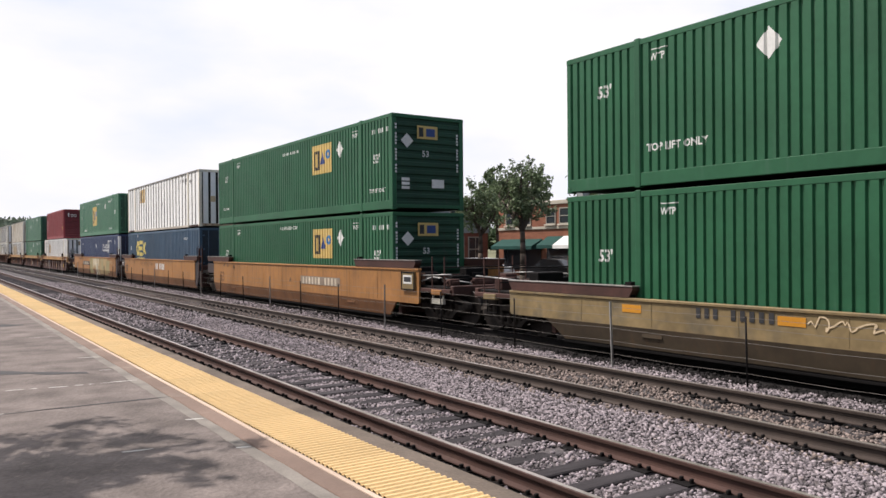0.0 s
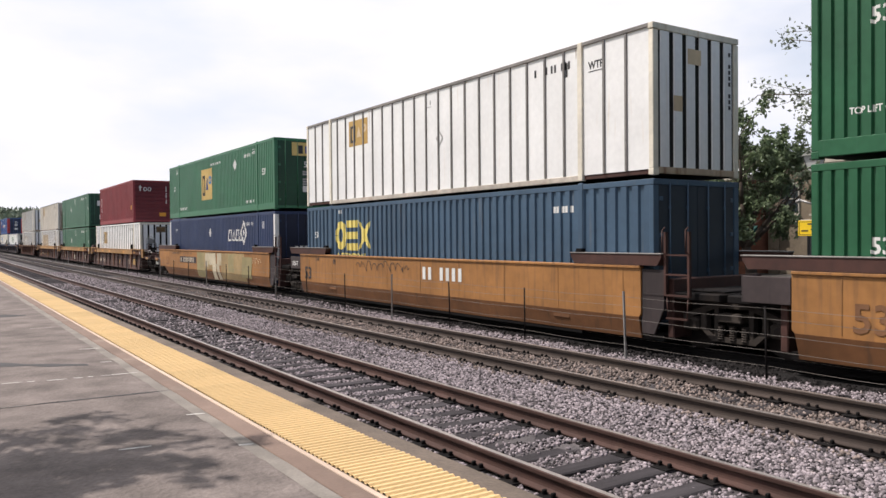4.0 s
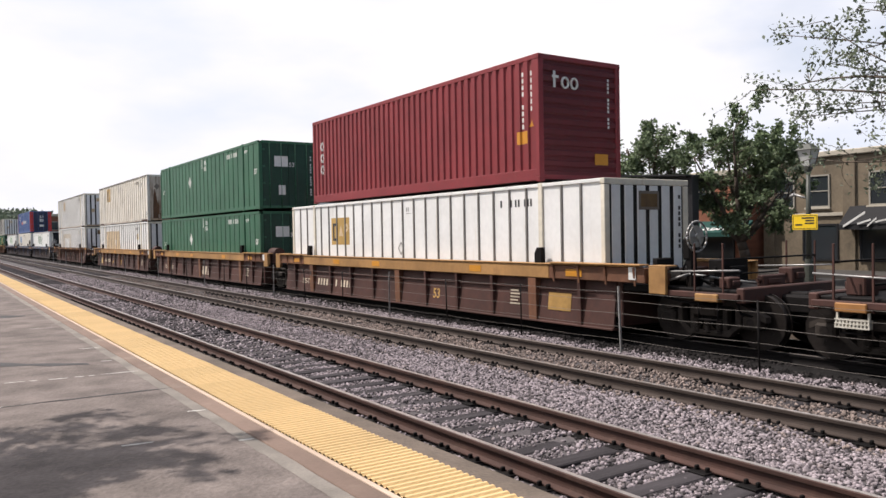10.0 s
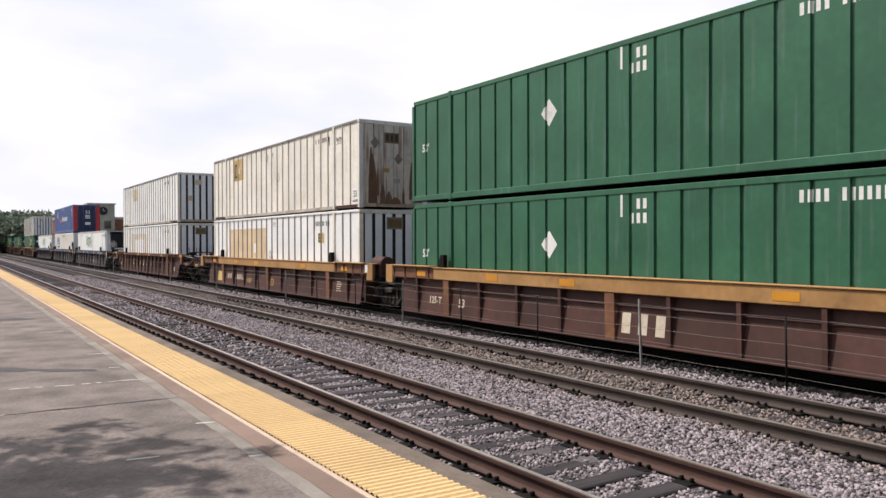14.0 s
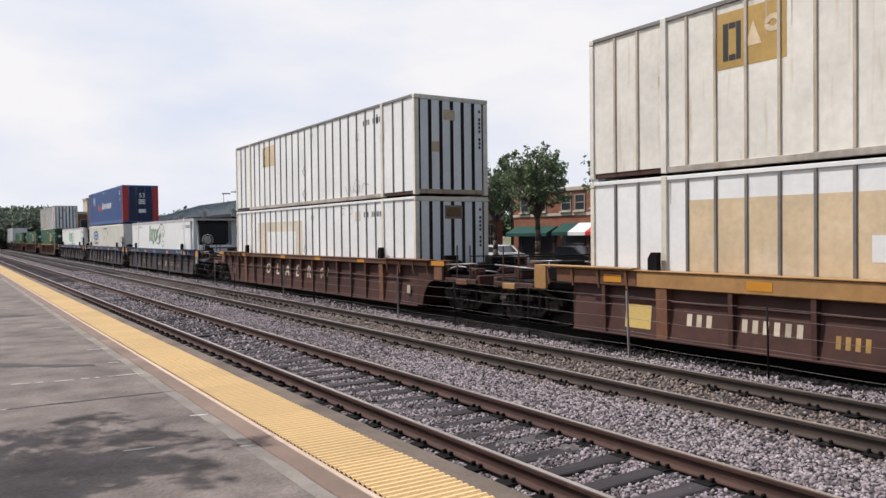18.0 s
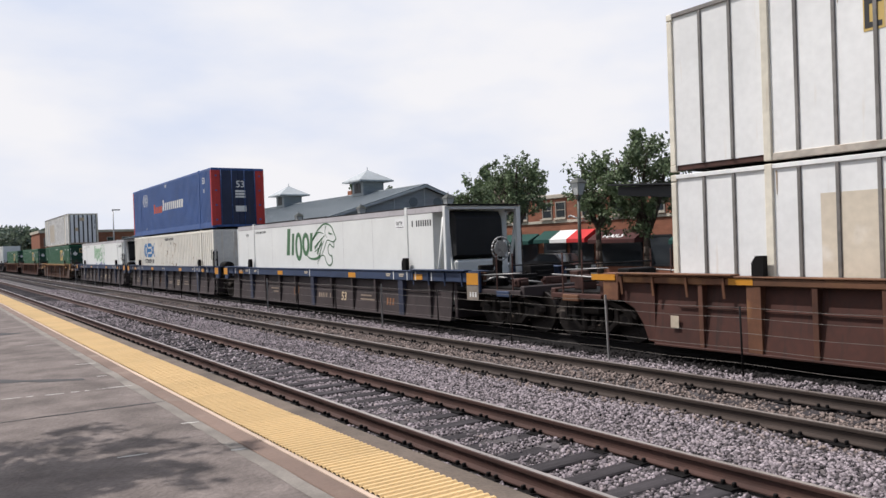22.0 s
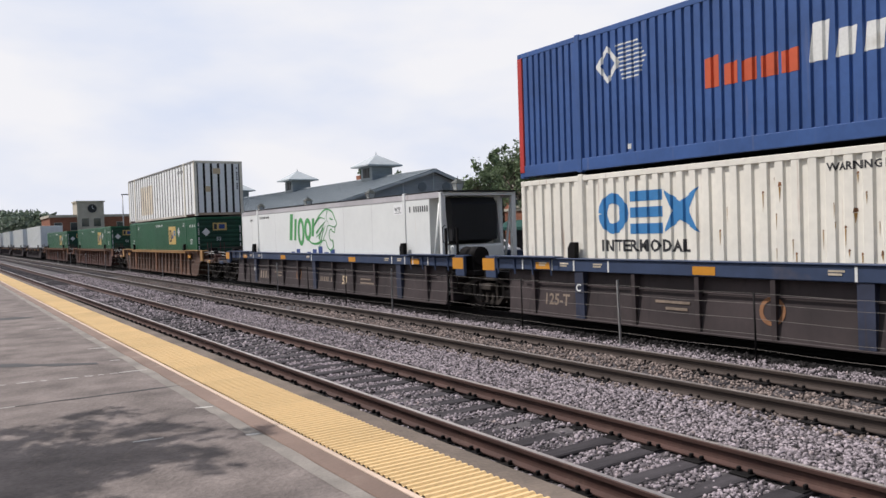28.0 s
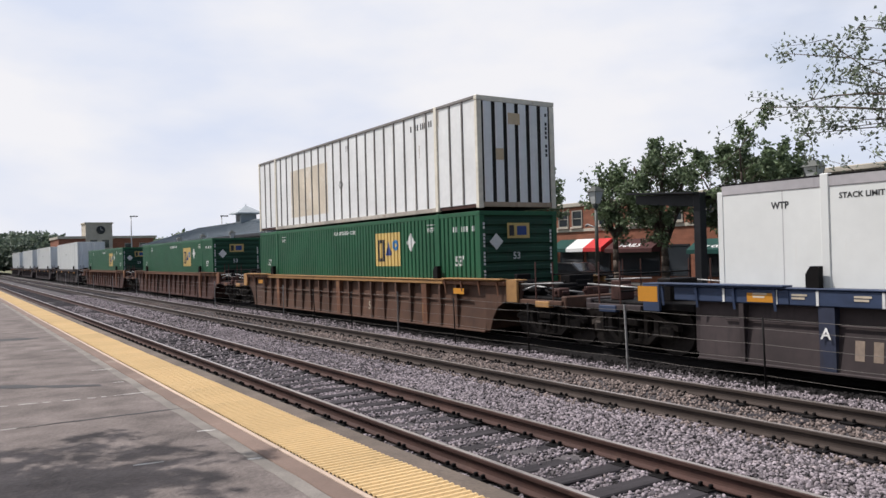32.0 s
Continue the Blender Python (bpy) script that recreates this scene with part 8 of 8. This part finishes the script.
# ---------------------------------------------------------------- street lamps, sign and shelter on the far platform
def street_lamp(y, arm):
    t = thing("street_lamp", "dark fluted street lamp with a four-sided frosted lantern", "street lamp", pose(22.0, y, 0.25), group="street lamps along the far platform")
    part("base", kept(("lamp_base",), lambda: Shape().prism(disc(0, 0, 0.20, 12), 0, 0.35, "z").prism(disc(0, 0, 0.15, 12), 0.35, 0.75, "z").prism(disc(0, 0, 0.11, 12), 0.75, 0.9, "z"), POST_PAINT), POST_PAINT, t)
    part("shaft", kept(("lamp_shaft",), lambda: Shape().tube((0, 0, 0.85), (0, 0, 3.55), 0.085, 0.06, 12), POST_PAINT), POST_PAINT, t)
    part("collar", kept(("lamp_collar",), lambda: Shape().prism(disc(0, 0, 0.10, 12), 3.5, 3.58, "z").prism(disc(0, 0, 0.13, 12), 3.58, 3.66, "z"), POST_PAINT), POST_PAINT, t)

    def glass():
        v = [(s * a, q * a, z) for a, z in ((0.12, 3.68), (0.22, 4.16)) for s, q in ((-1, -1), (1, -1), (1, 1), (-1, 1))]
        return Shape().add(v, [(0, 1, 5, 4), (1, 2, 6, 5), (2, 3, 7, 6), (3, 0, 4, 7), (0, 3, 2, 1), (4, 5, 6, 7)])
    lantern = part("lantern", kept(("lamp_glass",), glass, FROST), FROST, t, "frosted lantern glass")
    for s, q in ((-1, -1), (1, -1), (1, 1), (-1, 1)):
        part("cage_bar", kept(("cage_bar", s, q), lambda: Shape().tube((s * 0.125, q * 0.125, 3.66), (s * 0.225, q * 0.225, 4.18), 0.014, n=5), POST_PAINT), POST_PAINT, lantern)
    part("cap", kept(("lamp_cap",), lambda: Shape().add([(-0.27, -0.27, 4.16), (0.27, -0.27, 4.16), (0.27, 0.27, 4.16), (-0.27, 0.27, 4.16), (-0.09, -0.09, 4.36), (0.09, -0.09, 4.36), (0.09, 0.09, 4.36), (-0.09, 0.09, 4.36)],
                                                      [(0, 1, 5, 4), (1, 2, 6, 5), (2, 3, 7, 6), (3, 0, 4, 7), (0, 3, 2, 1), (4, 5, 6, 7)]).tube((0, 0, 4.36), (0, 0, 4.52), 0.03, 0.01, 6), POST_PAINT), POST_PAINT, t)
    if arm:
        part("bracket", kept(("lamp_arm",), lambda: Shape().tube((0, 0.05, 2.72), (-0.05, 0.42, 2.86), 0.035, n=6).tube((-0.05, 0.42, 2.86), (-0.05, 0.55, 2.80), 0.05, n=6), STEEL), STEEL, t, "small grey floodlight arm")
    return t


for k in range(-1, 9):
    street_lamp(13.3 + 9.25 * k, k in (0, 1))

sign = thing("warning_sign", "yellow rectangular warning sign with illegible black lines on the lamp post", "sign", pose(21.88, 13.34, 2.26))
part("plate", Shape().box(-0.012, 0.0, -0.40, 0.40, -0.23, 0.23, 0.004), SIGN_YELLOW, sign)
part("border", Shape().box(-0.015, -0.0125, -0.37, 0.37, 0.185, 0.20).box(-0.015, -0.0125, -0.37, 0.37, -0.20, -0.185).box(-0.015, -0.0125, -0.37, -0.355, -0.185, 0.185).box(-0.015, -0.0125, 0.355, 0.37, -0.185, 0.185), INK, sign)
for z0, a, b in ((0.10, -0.30, 0.10), (0.02, -0.30, -0.02), (-0.06, -0.30, 0.0), (-0.10, 0.08, 0.30)):
    part("text_line", Shape().box(-0.0155, -0.0125, a, b, z0, z0 + 0.045), INK, sign)
part("clamp", Shape().box(0.0, 0.06, -0.1, 0.1, -0.05, 0.05), STEEL, sign)

shelter = thing("platform_shelter", "black steel cantilever shelter with a flat louvred roof", "shelter", pose(24.0, 19.1, -0.1))
part("post", Shape().box(-0.18, 0.18, -0.16, 0.16, 0, 4.22, 0.02), BLACK_PAINT, shelter)
part("roof_beam", Shape().prism([(0.16, 3.72), (0.16, 4.16), (3.05, 4.34), (3.05, 3.98)], -0.14, 0.14, "x"), BLACK_PAINT, shelter)
part("roof_panel", Shape().prism([(-0.1, 4.19), (-0.1, 4.25), (3.25, 4.46), (3.25, 4.40)], -0.5, 1.6, "x"), BLACK_PAINT, shelter)
for k in range(6):
    part("louvre", kept(("louvre",), lambda: Shape().box(0.2, 1.5, -0.03, 0.03, -0.12, 0.0, 0.008), BLACK_PAINT), BLACK_PAINT, shelter, m=pose(0, 0.5 + 0.45 * k, 4.18 + 0.028 * k))


def newspaper_box(x):
    t = thing("newspaper_box", "white steel newspaper box in front of the station gable", "newspaper box", pose(x, 49.0, -0.05, 0, 0, 90), group="newspaper boxes at the station")
    part("cabinet", kept(("news_cabinet",), lambda: Shape().prism([(-0.22, 0.32), (0.22, 0.32), (0.22, 1.18), (-0.12, 1.22), (-0.22, 1.05)], -0.27, 0.27, "y"), CANVAS_WHITE), CANVAS_WHITE, t)
    part("window", kept(("news_window",), lambda: Shape().box(-0.232, -0.222, -0.2, 0.2, 0.62, 0.98), PANE), PANE, t, "dark display window")
    part("stand", kept(("news_stand",), lambda: Shape().box(-0.06, 0.06, -0.06, 0.06, 0.0, 0.32).box(-0.2, 0.2, -0.2, 0.2, 0.0, 0.04), BLACK_PAINT), BLACK_PAINT, t)


for x in (40.73, 42.25):
    newspaper_box(x)
# ---------------------------------------------------------------- buildings beyond the street
def window(parent, x, y0, y1, z0, z1, bars_=(0.5,), name="window"):
    """A sash window in a wall that faces the tracks."""
    w = part(name, Shape().box(x - 0.05, x + 0.02, y0, y1, z0, z0 + 0.07).box(x - 0.05, x + 0.02, y0, y1, z1 - 0.07, z1).box(x - 0.05, x + 0.02, y0, y0 + 0.07, z0 + 0.07, z1 - 0.07)
             .box(x - 0.05, x + 0.02, y1 - 0.07, y1, z0 + 0.07, z1 - 0.07), FRAME_PAINT, parent, "cream window frame")
    part("pane", Shape().box(x - 0.006, x, y0 + 0.07, y1 - 0.07, z0 + 0.07, z1 - 0.07), PANE, w, "dark reflecting glass")
    for b in bars_:
        part("glazing_bar", Shape().box(x - 0.035, x - 0.007, y0 + 0.07, y1 - 0.07, z0 + (z1 - z0) * b - 0.025, z0 + (z1 - z0) * b + 0.025), FRAME_PAINT, w)
    part("sill", Shape().box(x - 0.16, x - 0.05, y0 - 0.08, y1 + 0.08, z0 - 0.10, z0 - 0.002, 0.01), TRIM, w, "pale stone sill")


def awning(y0, y1, z0, z1, x, stripes, label, text=None, size=0.4, bar_text=False):
    a = thing("awning", label, "awning", pose(x, 0, 0))
    n = len(stripes)
    w = (y1 - y0) / n
    for k, m in enumerate(stripes):
        p, q = y1 - w * (k + 1), y1 - w * k
        part("canopy_panel", Shape().prism([(0.0, z1), (-1.0, z0 + 0.22), (-1.0, z0), (-0.98, z0), (-0.98, z0 + 0.21), (0.0, z1 - 0.02)], p + 0.004, q - 0.004, "y"), m, a)
    for yy in (y0 + 0.02, y1 - 0.05):
        part("cheek", Shape().add([(-0.98, yy, z0), (0, yy, z0), (0, yy, z1 - 0.03), (-0.98, yy, z0 + 0.2)], [(0, 1, 2, 3)]), stripes[0 if yy > y0 + 1 else -1], a)
    if text:
        v, f = letters(text, size, 0.012)
        wid = max(p[0] for p in v)
        sl = (z1 - z0 - 0.22)
        mid = (y0 + y1) / 2
        pts = []
        for p in v:
            u = 0.22 + p[1] * 0.9
            pts.append((-1.0 + u * 0.75 - 0.02, mid + wid / 2 - p[0], z0 + 0.22 + sl * u * 0.75 + 0.02))
        part("lettering", Shape().add(pts, f), CANVAS_WHITE, a, "white words " + text.lower())
    if bar_text:
        for k in range(6):
            part("text_bar", Shape().box(-1.03, -1.005, y1 - 2.6 - 0.24 * k, y1 - 2.43 - 0.24 * k, z0 + 0.08, z0 + 0.20), CANVAS_WHITE, a)
        for k, (ya, za, yb, zb, w) in enumerate(((0.25, 0.10, 1.25, 0.72, 0.11), (0.9, 0.22, 1.5, 0.40, 0.08), (1.35, 0.12, 1.75, 0.46, 0.08), (1.7, 0.30, 2.3, 0.42, 0.07))):
            part("flourish", Shape().prism([(y1 - ya, z0 + za), (y1 - yb, z0 + zb), (y1 - yb, z0 + zb + w), (y1 - ya, z0 + za + w)], -1.07 - 0.004 * k, -1.03, "x"), CANVAS_WHITE, a, "white slanting stroke")
    return a


def storefront(parent, x, spans):
    for y0, y1 in spans:
        w = part("shop_window", Shape().box(x - 0.04, x + 0.02, y0, y1, 0.45, 0.55).box(x - 0.04, x + 0.02, y0, y1, 2.15, 2.25).box(x - 0.04, x + 0.02, y0, y0 + 0.08, 0.55, 2.15).box(x - 0.04, x + 0.02, y1 - 0.08, y1, 0.55, 2.15), BLACK_PAINT, parent)
        part("pane", Shape().box(x - 0.008, x, y0 + 0.08, y1 - 0.08, 0.55, 2.15), PANE, w)


shops = thing("brick_shops", "two-storey red brick shop row with a pale stone band", "building", pose(0, 0, 0))
part("wall", Shape().box(34.5, 46, 24.4, 44.0, -0.6, 4.85), BRICK, shops)
part("parapet", Shape().box(34.38, 46.1, 24.3, 44.1, 4.85, 5.12, 0.03), TRIM, shops, "pale stone coping")
part("stone_band", Shape().box(34.42, 34.5, 24.4, 44.0, 3.24, 3.42, 0.01), TRIM, shops, "pale stone band")
part("roof", Shape().box(34.8, 45.8, 24.7, 43.8, 4.86, 4.98), ROOF, shops)
for y in (26.2, 28.6, 31.6, 34.2, 36.6, 37.9, 40.4, 42.2):
    window(shops, 34.48, y, y + 0.95, 3.55, 4.62)
storefront(shops, 34.48, ((24.8, 27.6), (28.2, 29.9), (30.3, 33.6), (34.2, 36.3), (36.6, 38.8), (39.4, 43.4)))
part("doorway", Shape().box(34.44, 34.5, 29.95, 30.2, 0.0, 2.25), BRICK_DARK, shops)
awning(34.0, 38.7, 1.95, 2.75, 34.45, (CANVAS_GREEN, CANVAS_WHITE, CANVAS_RED), "green, white and red striped shop awning")
awning(30.0, 33.7, 1.85, 2.65, 34.45, (CANVAS_BROWN,), "dark maroon shop awning with white letters", "NAILS", 0.62)
awning(23.7, 27.6, 1.70, 2.50, 34.45, (CANVAS_GREEN,), "dark green shop awning with white letters", "DRY CLEANERS", 0.42)
awning(39.2, 43.6, 1.90, 2.60, 34.45, (CANVAS_GREEN,), "dark green shop awning without letters")

stone = thing("stone_building", "weathered limestone building with sash windows", "building")
part("wall", Shape().box(36.0, 47, 8.0, 24.1, -0.6, 5.45), LIMESTONE, stone)
part("cornice", Shape().box(35.8, 47.1, 7.9, 24.2, 5.45, 5.72, 0.04), TRIM, stone, "projecting stone cornice")
part("roof", Shape().box(36.2, 46.8, 8.2, 23.9, 5.46, 5.60), ROOF, stone)
part("pilaster", Shape().box(35.88, 36.0, 19.35, 19.95, -0.1, 5.45, 0.02), LIMESTONE, stone)
part("pilaster", Shape().box(35.88, 36.0, 23.5, 24.1, -0.1, 5.45, 0.02), LIMESTONE, stone)
part("string_course", Shape().box(35.9, 36.0, 8.0, 24.1, 2.62, 2.78, 0.01), TRIM, stone)
for y in (10.4, 13.0, 15.2, 17.6, 20.6, 22.4):
    window(stone, 35.98, y, y + 1.15, 3.05, 4.62)
storefront(stone, 35.98, ((9.0, 12.0), (12.6, 15.0), (15.6, 19.2), (20.2, 22.0)))
awning(12.2, 19.6, 1.95, 3.05, 35.9, (CANVAS_BLACK,), "black shop awning with white script strokes", bar_text=True)

# station house with a long metal roof and two cupolas
station = thing("station_house", "grey station house with a long metal roof and two cupolas", "building")
part("wall", Shape().box(25.6, 38.2, 50.2, 116, -0.6, 3.2), BRICK_DARK, station, "brick lower wall")
part("upper_wall", Shape().box(25.55, 38.25, 50.1, 116, 3.2, 4.3), SIDING, station, "grey boarded upper wall")
part("gable_wall", Shape().prism([(24.4, 4.30), (38.7, 4.30), (32.3, 6.52)], 50.0, 50.3, "y"), SIDING, station, "grey boarded gable")
for gx, gz in ((29.6, 5.6), (32.3, 6.5), (35.2, 5.45)):
    part("gable_board", Shape().box(gx - 0.05, gx + 0.05, 49.96, 50.0, 4.3, gz), ROOF_PALE, station)
part("eave_board", Shape().box(24.4, 38.8, 49.94, 50.0, 4.22, 4.36), ROOF_PALE, station, "pale board under the gable")
part("roof", Shape().prism([(23.9, 4.20), (23.9, 4.34), (32.1, 6.74), (32.5, 6.74), (39.2, 4.28), (39.2, 4.14), (32.5, 6.58), (32.1, 6.58)], 49.7, 117.0, "y"), ROOF, station, "blue-grey standing seam roof")
part("rake_board", Shape().prism([(23.9, 4.10), (32.3, 6.52), (39.2, 4.04), (39.2, 4.20), (32.3, 6.70), (23.9, 4.26)], 49.62, 49.7, "y"), ROOF_PALE, station, "pale board along the gable edge")
name_board = part("name_board", Shape().box(29.2, 32.6, 49.98, 50.1, 3.28, 3.92, 0.02), LOGO_NAVY, station, "blue name board")
part("text_line", Shape().box(30.2, 31.7, 49.96, 49.978, 3.52, 3.68), LETTER, name_board, "white line of small writing")
for wx in (26.4, 28.2, 34.4, 36.2):
    w = part("window", Shape().box(wx, wx + 1.4, 50.12, 50.2, 0.9, 2.9), FRAME_PAINT, station, "cream window frame")
    for q in (0.08, 0.74):
        part("pane", Shape().box(wx + q, wx + q + 0.58, 50.10, 50.118, 0.98, 1.85), PANE, w)
        part("pane", Shape().box(wx + q, wx + q + 0.58, 50.10, 50.118, 1.95, 2.82), PANE, w)
for k in range(85):
    part("roof_seam", kept(("roof_seam",), lambda: Shape().prism([(23.92, 4.335), (23.92, 4.375), (32.08, 6.765), (32.08, 6.725)], -0.02, 0.02, "y"), ROOF), ROOF, station, m=pose(0, 50.3 + 0.78 * k, 0))
part("fascia", Shape().box(23.82, 23.9, 49.7, 117, 4.10, 4.36), BLACK_PAINT, station, "dark fascia board")
part("ridge_cap", Shape().box(32.05, 32.55, 49.7, 117, 6.72, 6.80, 0.02), ROOF_PALE, station)
for cx in (31.3, 33.5):
    part("round_vent", Shape().tube((cx, 49.94, 5.4), (cx, 50.0, 5.4), 0.36, n=20, smooth=False), ROOF, station, "round louvred vent")
for y in (58.6, 75.8, 94.6):
    cup = part("cupola", Shape().box(31.1, 33.1, y - 1.0, y + 1.0, 5.6, 7.7, 0.02), SIDING, station, "boarded cupola")
    part("cupola_roof", Shape().add([(30.45, y - 1.65, 7.62), (33.75, y - 1.65, 7.62), (33.75, y + 1.65, 7.62), (30.45, y + 1.65, 7.62), (30.45, y - 1.65, 7.74), (33.75, y - 1.65, 7.74), (33.75, y + 1.65, 7.74), (30.45, y + 1.65, 7.74), (32.1, y, 8.72)],
                                    [(0, 1, 5, 4), (1, 2, 6, 5), (2, 3, 7, 6), (3, 0, 4, 7), (0, 3, 2, 1), (4, 5, 8), (5, 6, 8), (6, 7, 8), (7, 4, 8)]), ROOF_PALE, cup, "pale pyramid roof")
    part("finial", Shape().tube((32.1, y, 8.7), (32.1, y, 9.0), 0.04, 0.015, 6), ROOF_PALE, cup)
    for q in (-0.55, 0.05):
        part("louvre", Shape().box(31.06, 31.1, y + q, y + q + 0.5, 6.7, 7.5), BLACK_PAINT, cup)
for y in (52.5, 57.0, 61.5, 66.0, 72.0, 78.0):
    window(station, 25.6, y, y + 1.5, 2.1, 3.6)
part("chimney", Shape().box(33.5, 34.3, 64.4, 65.2, 4.0, 7.4, 0.03), BRICK, station)

# far brick building with a clock tower, and a tall lamp
hall = thing("clock_tower_building", "far red brick building with a pale square clock tower", "building", pose(0, 170, 0))
part("wall", Shape().box(19.5, 38.0, 0, 14, -0.6, 6.9), BRICK, hall)
part("parapet", Shape().box(19.3, 38.2, -0.2, 14.2, 6.9, 7.4), TRIM, hall)
tower = part("tower", Shape().box(24.4, 29.4, -0.6, 5, 0, 9.9), TRIM, hall, "pale tower")
part("tower_cap", Shape().box(24.2, 29.6, -0.8, 5.2, 9.9, 10.15), TRIM, tower)
part("clock_face", Shape().prism(disc(27.2, 8.6, 0.85, 20), -0.75, -0.62, "y"), BLACK_PAINT, tower, "dark round clock face")
part("clock_hand", Shape().box(27.16, 27.24, -0.79, -0.76, 8.6, 9.2).box(27.2, 27.6, -0.79, -0.76, 8.56, 8.64), LETTER, tower)
for k in range(6):
    for z in (1.6, 4.2):
        x0 = 20.2 + 2.9 * k
        if 24.0 < x0 + 0.7 < 29.6:
            continue
        w = part("window", Shape().box(x0, x0 + 1.5, -0.06, 0, z, z + 1.7), FRAME_PAINT, hall)
        part("pane", Shape().box(x0 + 0.12, x0 + 1.38, -0.09, -0.062, z + 0.12, z + 1.58), PANE, w)
for x0 in (25.2, 27.4):
    part("window", Shape().box(x0, x0 + 1.3, -0.66, -0.6, 5.0, 6.6), PANE, hall)
for mx, my, mh in ((32.2, 165, 11.2), (46, 150, 10.5)):
    mast = thing("mast_lamp", "tall grey mast lamp with a short arm", "street lamp", pose(mx, my, -0.6), group="mast lamps")
    part("mast", Shape().tube((0, 0, 0), (0, 0, mh + 0.6), 0.16, 0.09, 8), STEEL, mast)
    part("lamp_head", Shape().box(-0.2, 1.3, -0.2, 0.2, mh + 0.45, mh + 0.65, 0.03), DARK, mast)


# ---------------------------------------------------------------- parked cars
def parked_car(x, y, paint, label):
    t = thing("car", label, "car", pose(x, y, -0.10, 0, 0, 90), group="cars parked in front of the shops")
    outline = [(-2.2, 0.35), (-2.25, 0.62), (-2.1, 0.86), (-1.15, 0.98), (-0.55, 1.42), (0.85, 1.46), (1.55, 1.05), (2.2, 0.95), (2.28, 0.6), (2.2, 0.32)]
    part("body", Shape().prism(outline, -0.84, 0.84, "y"), paint, t)
    part("side_glass", Shape().prism([(-0.95, 1.0), (-0.5, 1.36), (0.8, 1.39), (1.35, 1.05)], -0.848, 0.848, "y"), PANE, t)
    part("windscreen", Shape().add([(-1.13, -0.72, 1.0), (-1.13, 0.72, 1.0), (-0.575, 0.68, 1.42), (-0.575, -0.68, 1.42)], [(0, 1, 2, 3)]), PANE, t)
    for a in (-1.35, 1.4):
        for s in (-1, 1):
            wh = part("wheel", Shape().tube((0, -0.1, 0), (0, 0.1, 0), 0.32, n=18), TYRE, t, m=pose(a, s * 0.78, 0.32))
            part("rim", Shape().tube((0, -0.105, 0), (0, 0.105, 0), 0.19, n=12), STEEL, wh)
    for s in (-0.6, 0.6):
        part("headlight", Shape().box(-2.24, -2.1, s - 0.18, s + 0.18, 0.64, 0.78, 0.03), FROST, t)
        part("tail_light", Shape().box(2.16, 2.25, s - 0.15, s + 0.15, 0.74, 0.90, 0.02), RED, t)


for y, paint, label in ((33.4, CAR_DARK, "black saloon car parked at the kerb"), (41.0, CAR_WHITE, "white saloon car parked further along the kerb")):
    parked_car(30.8, y, paint, label)

motions()
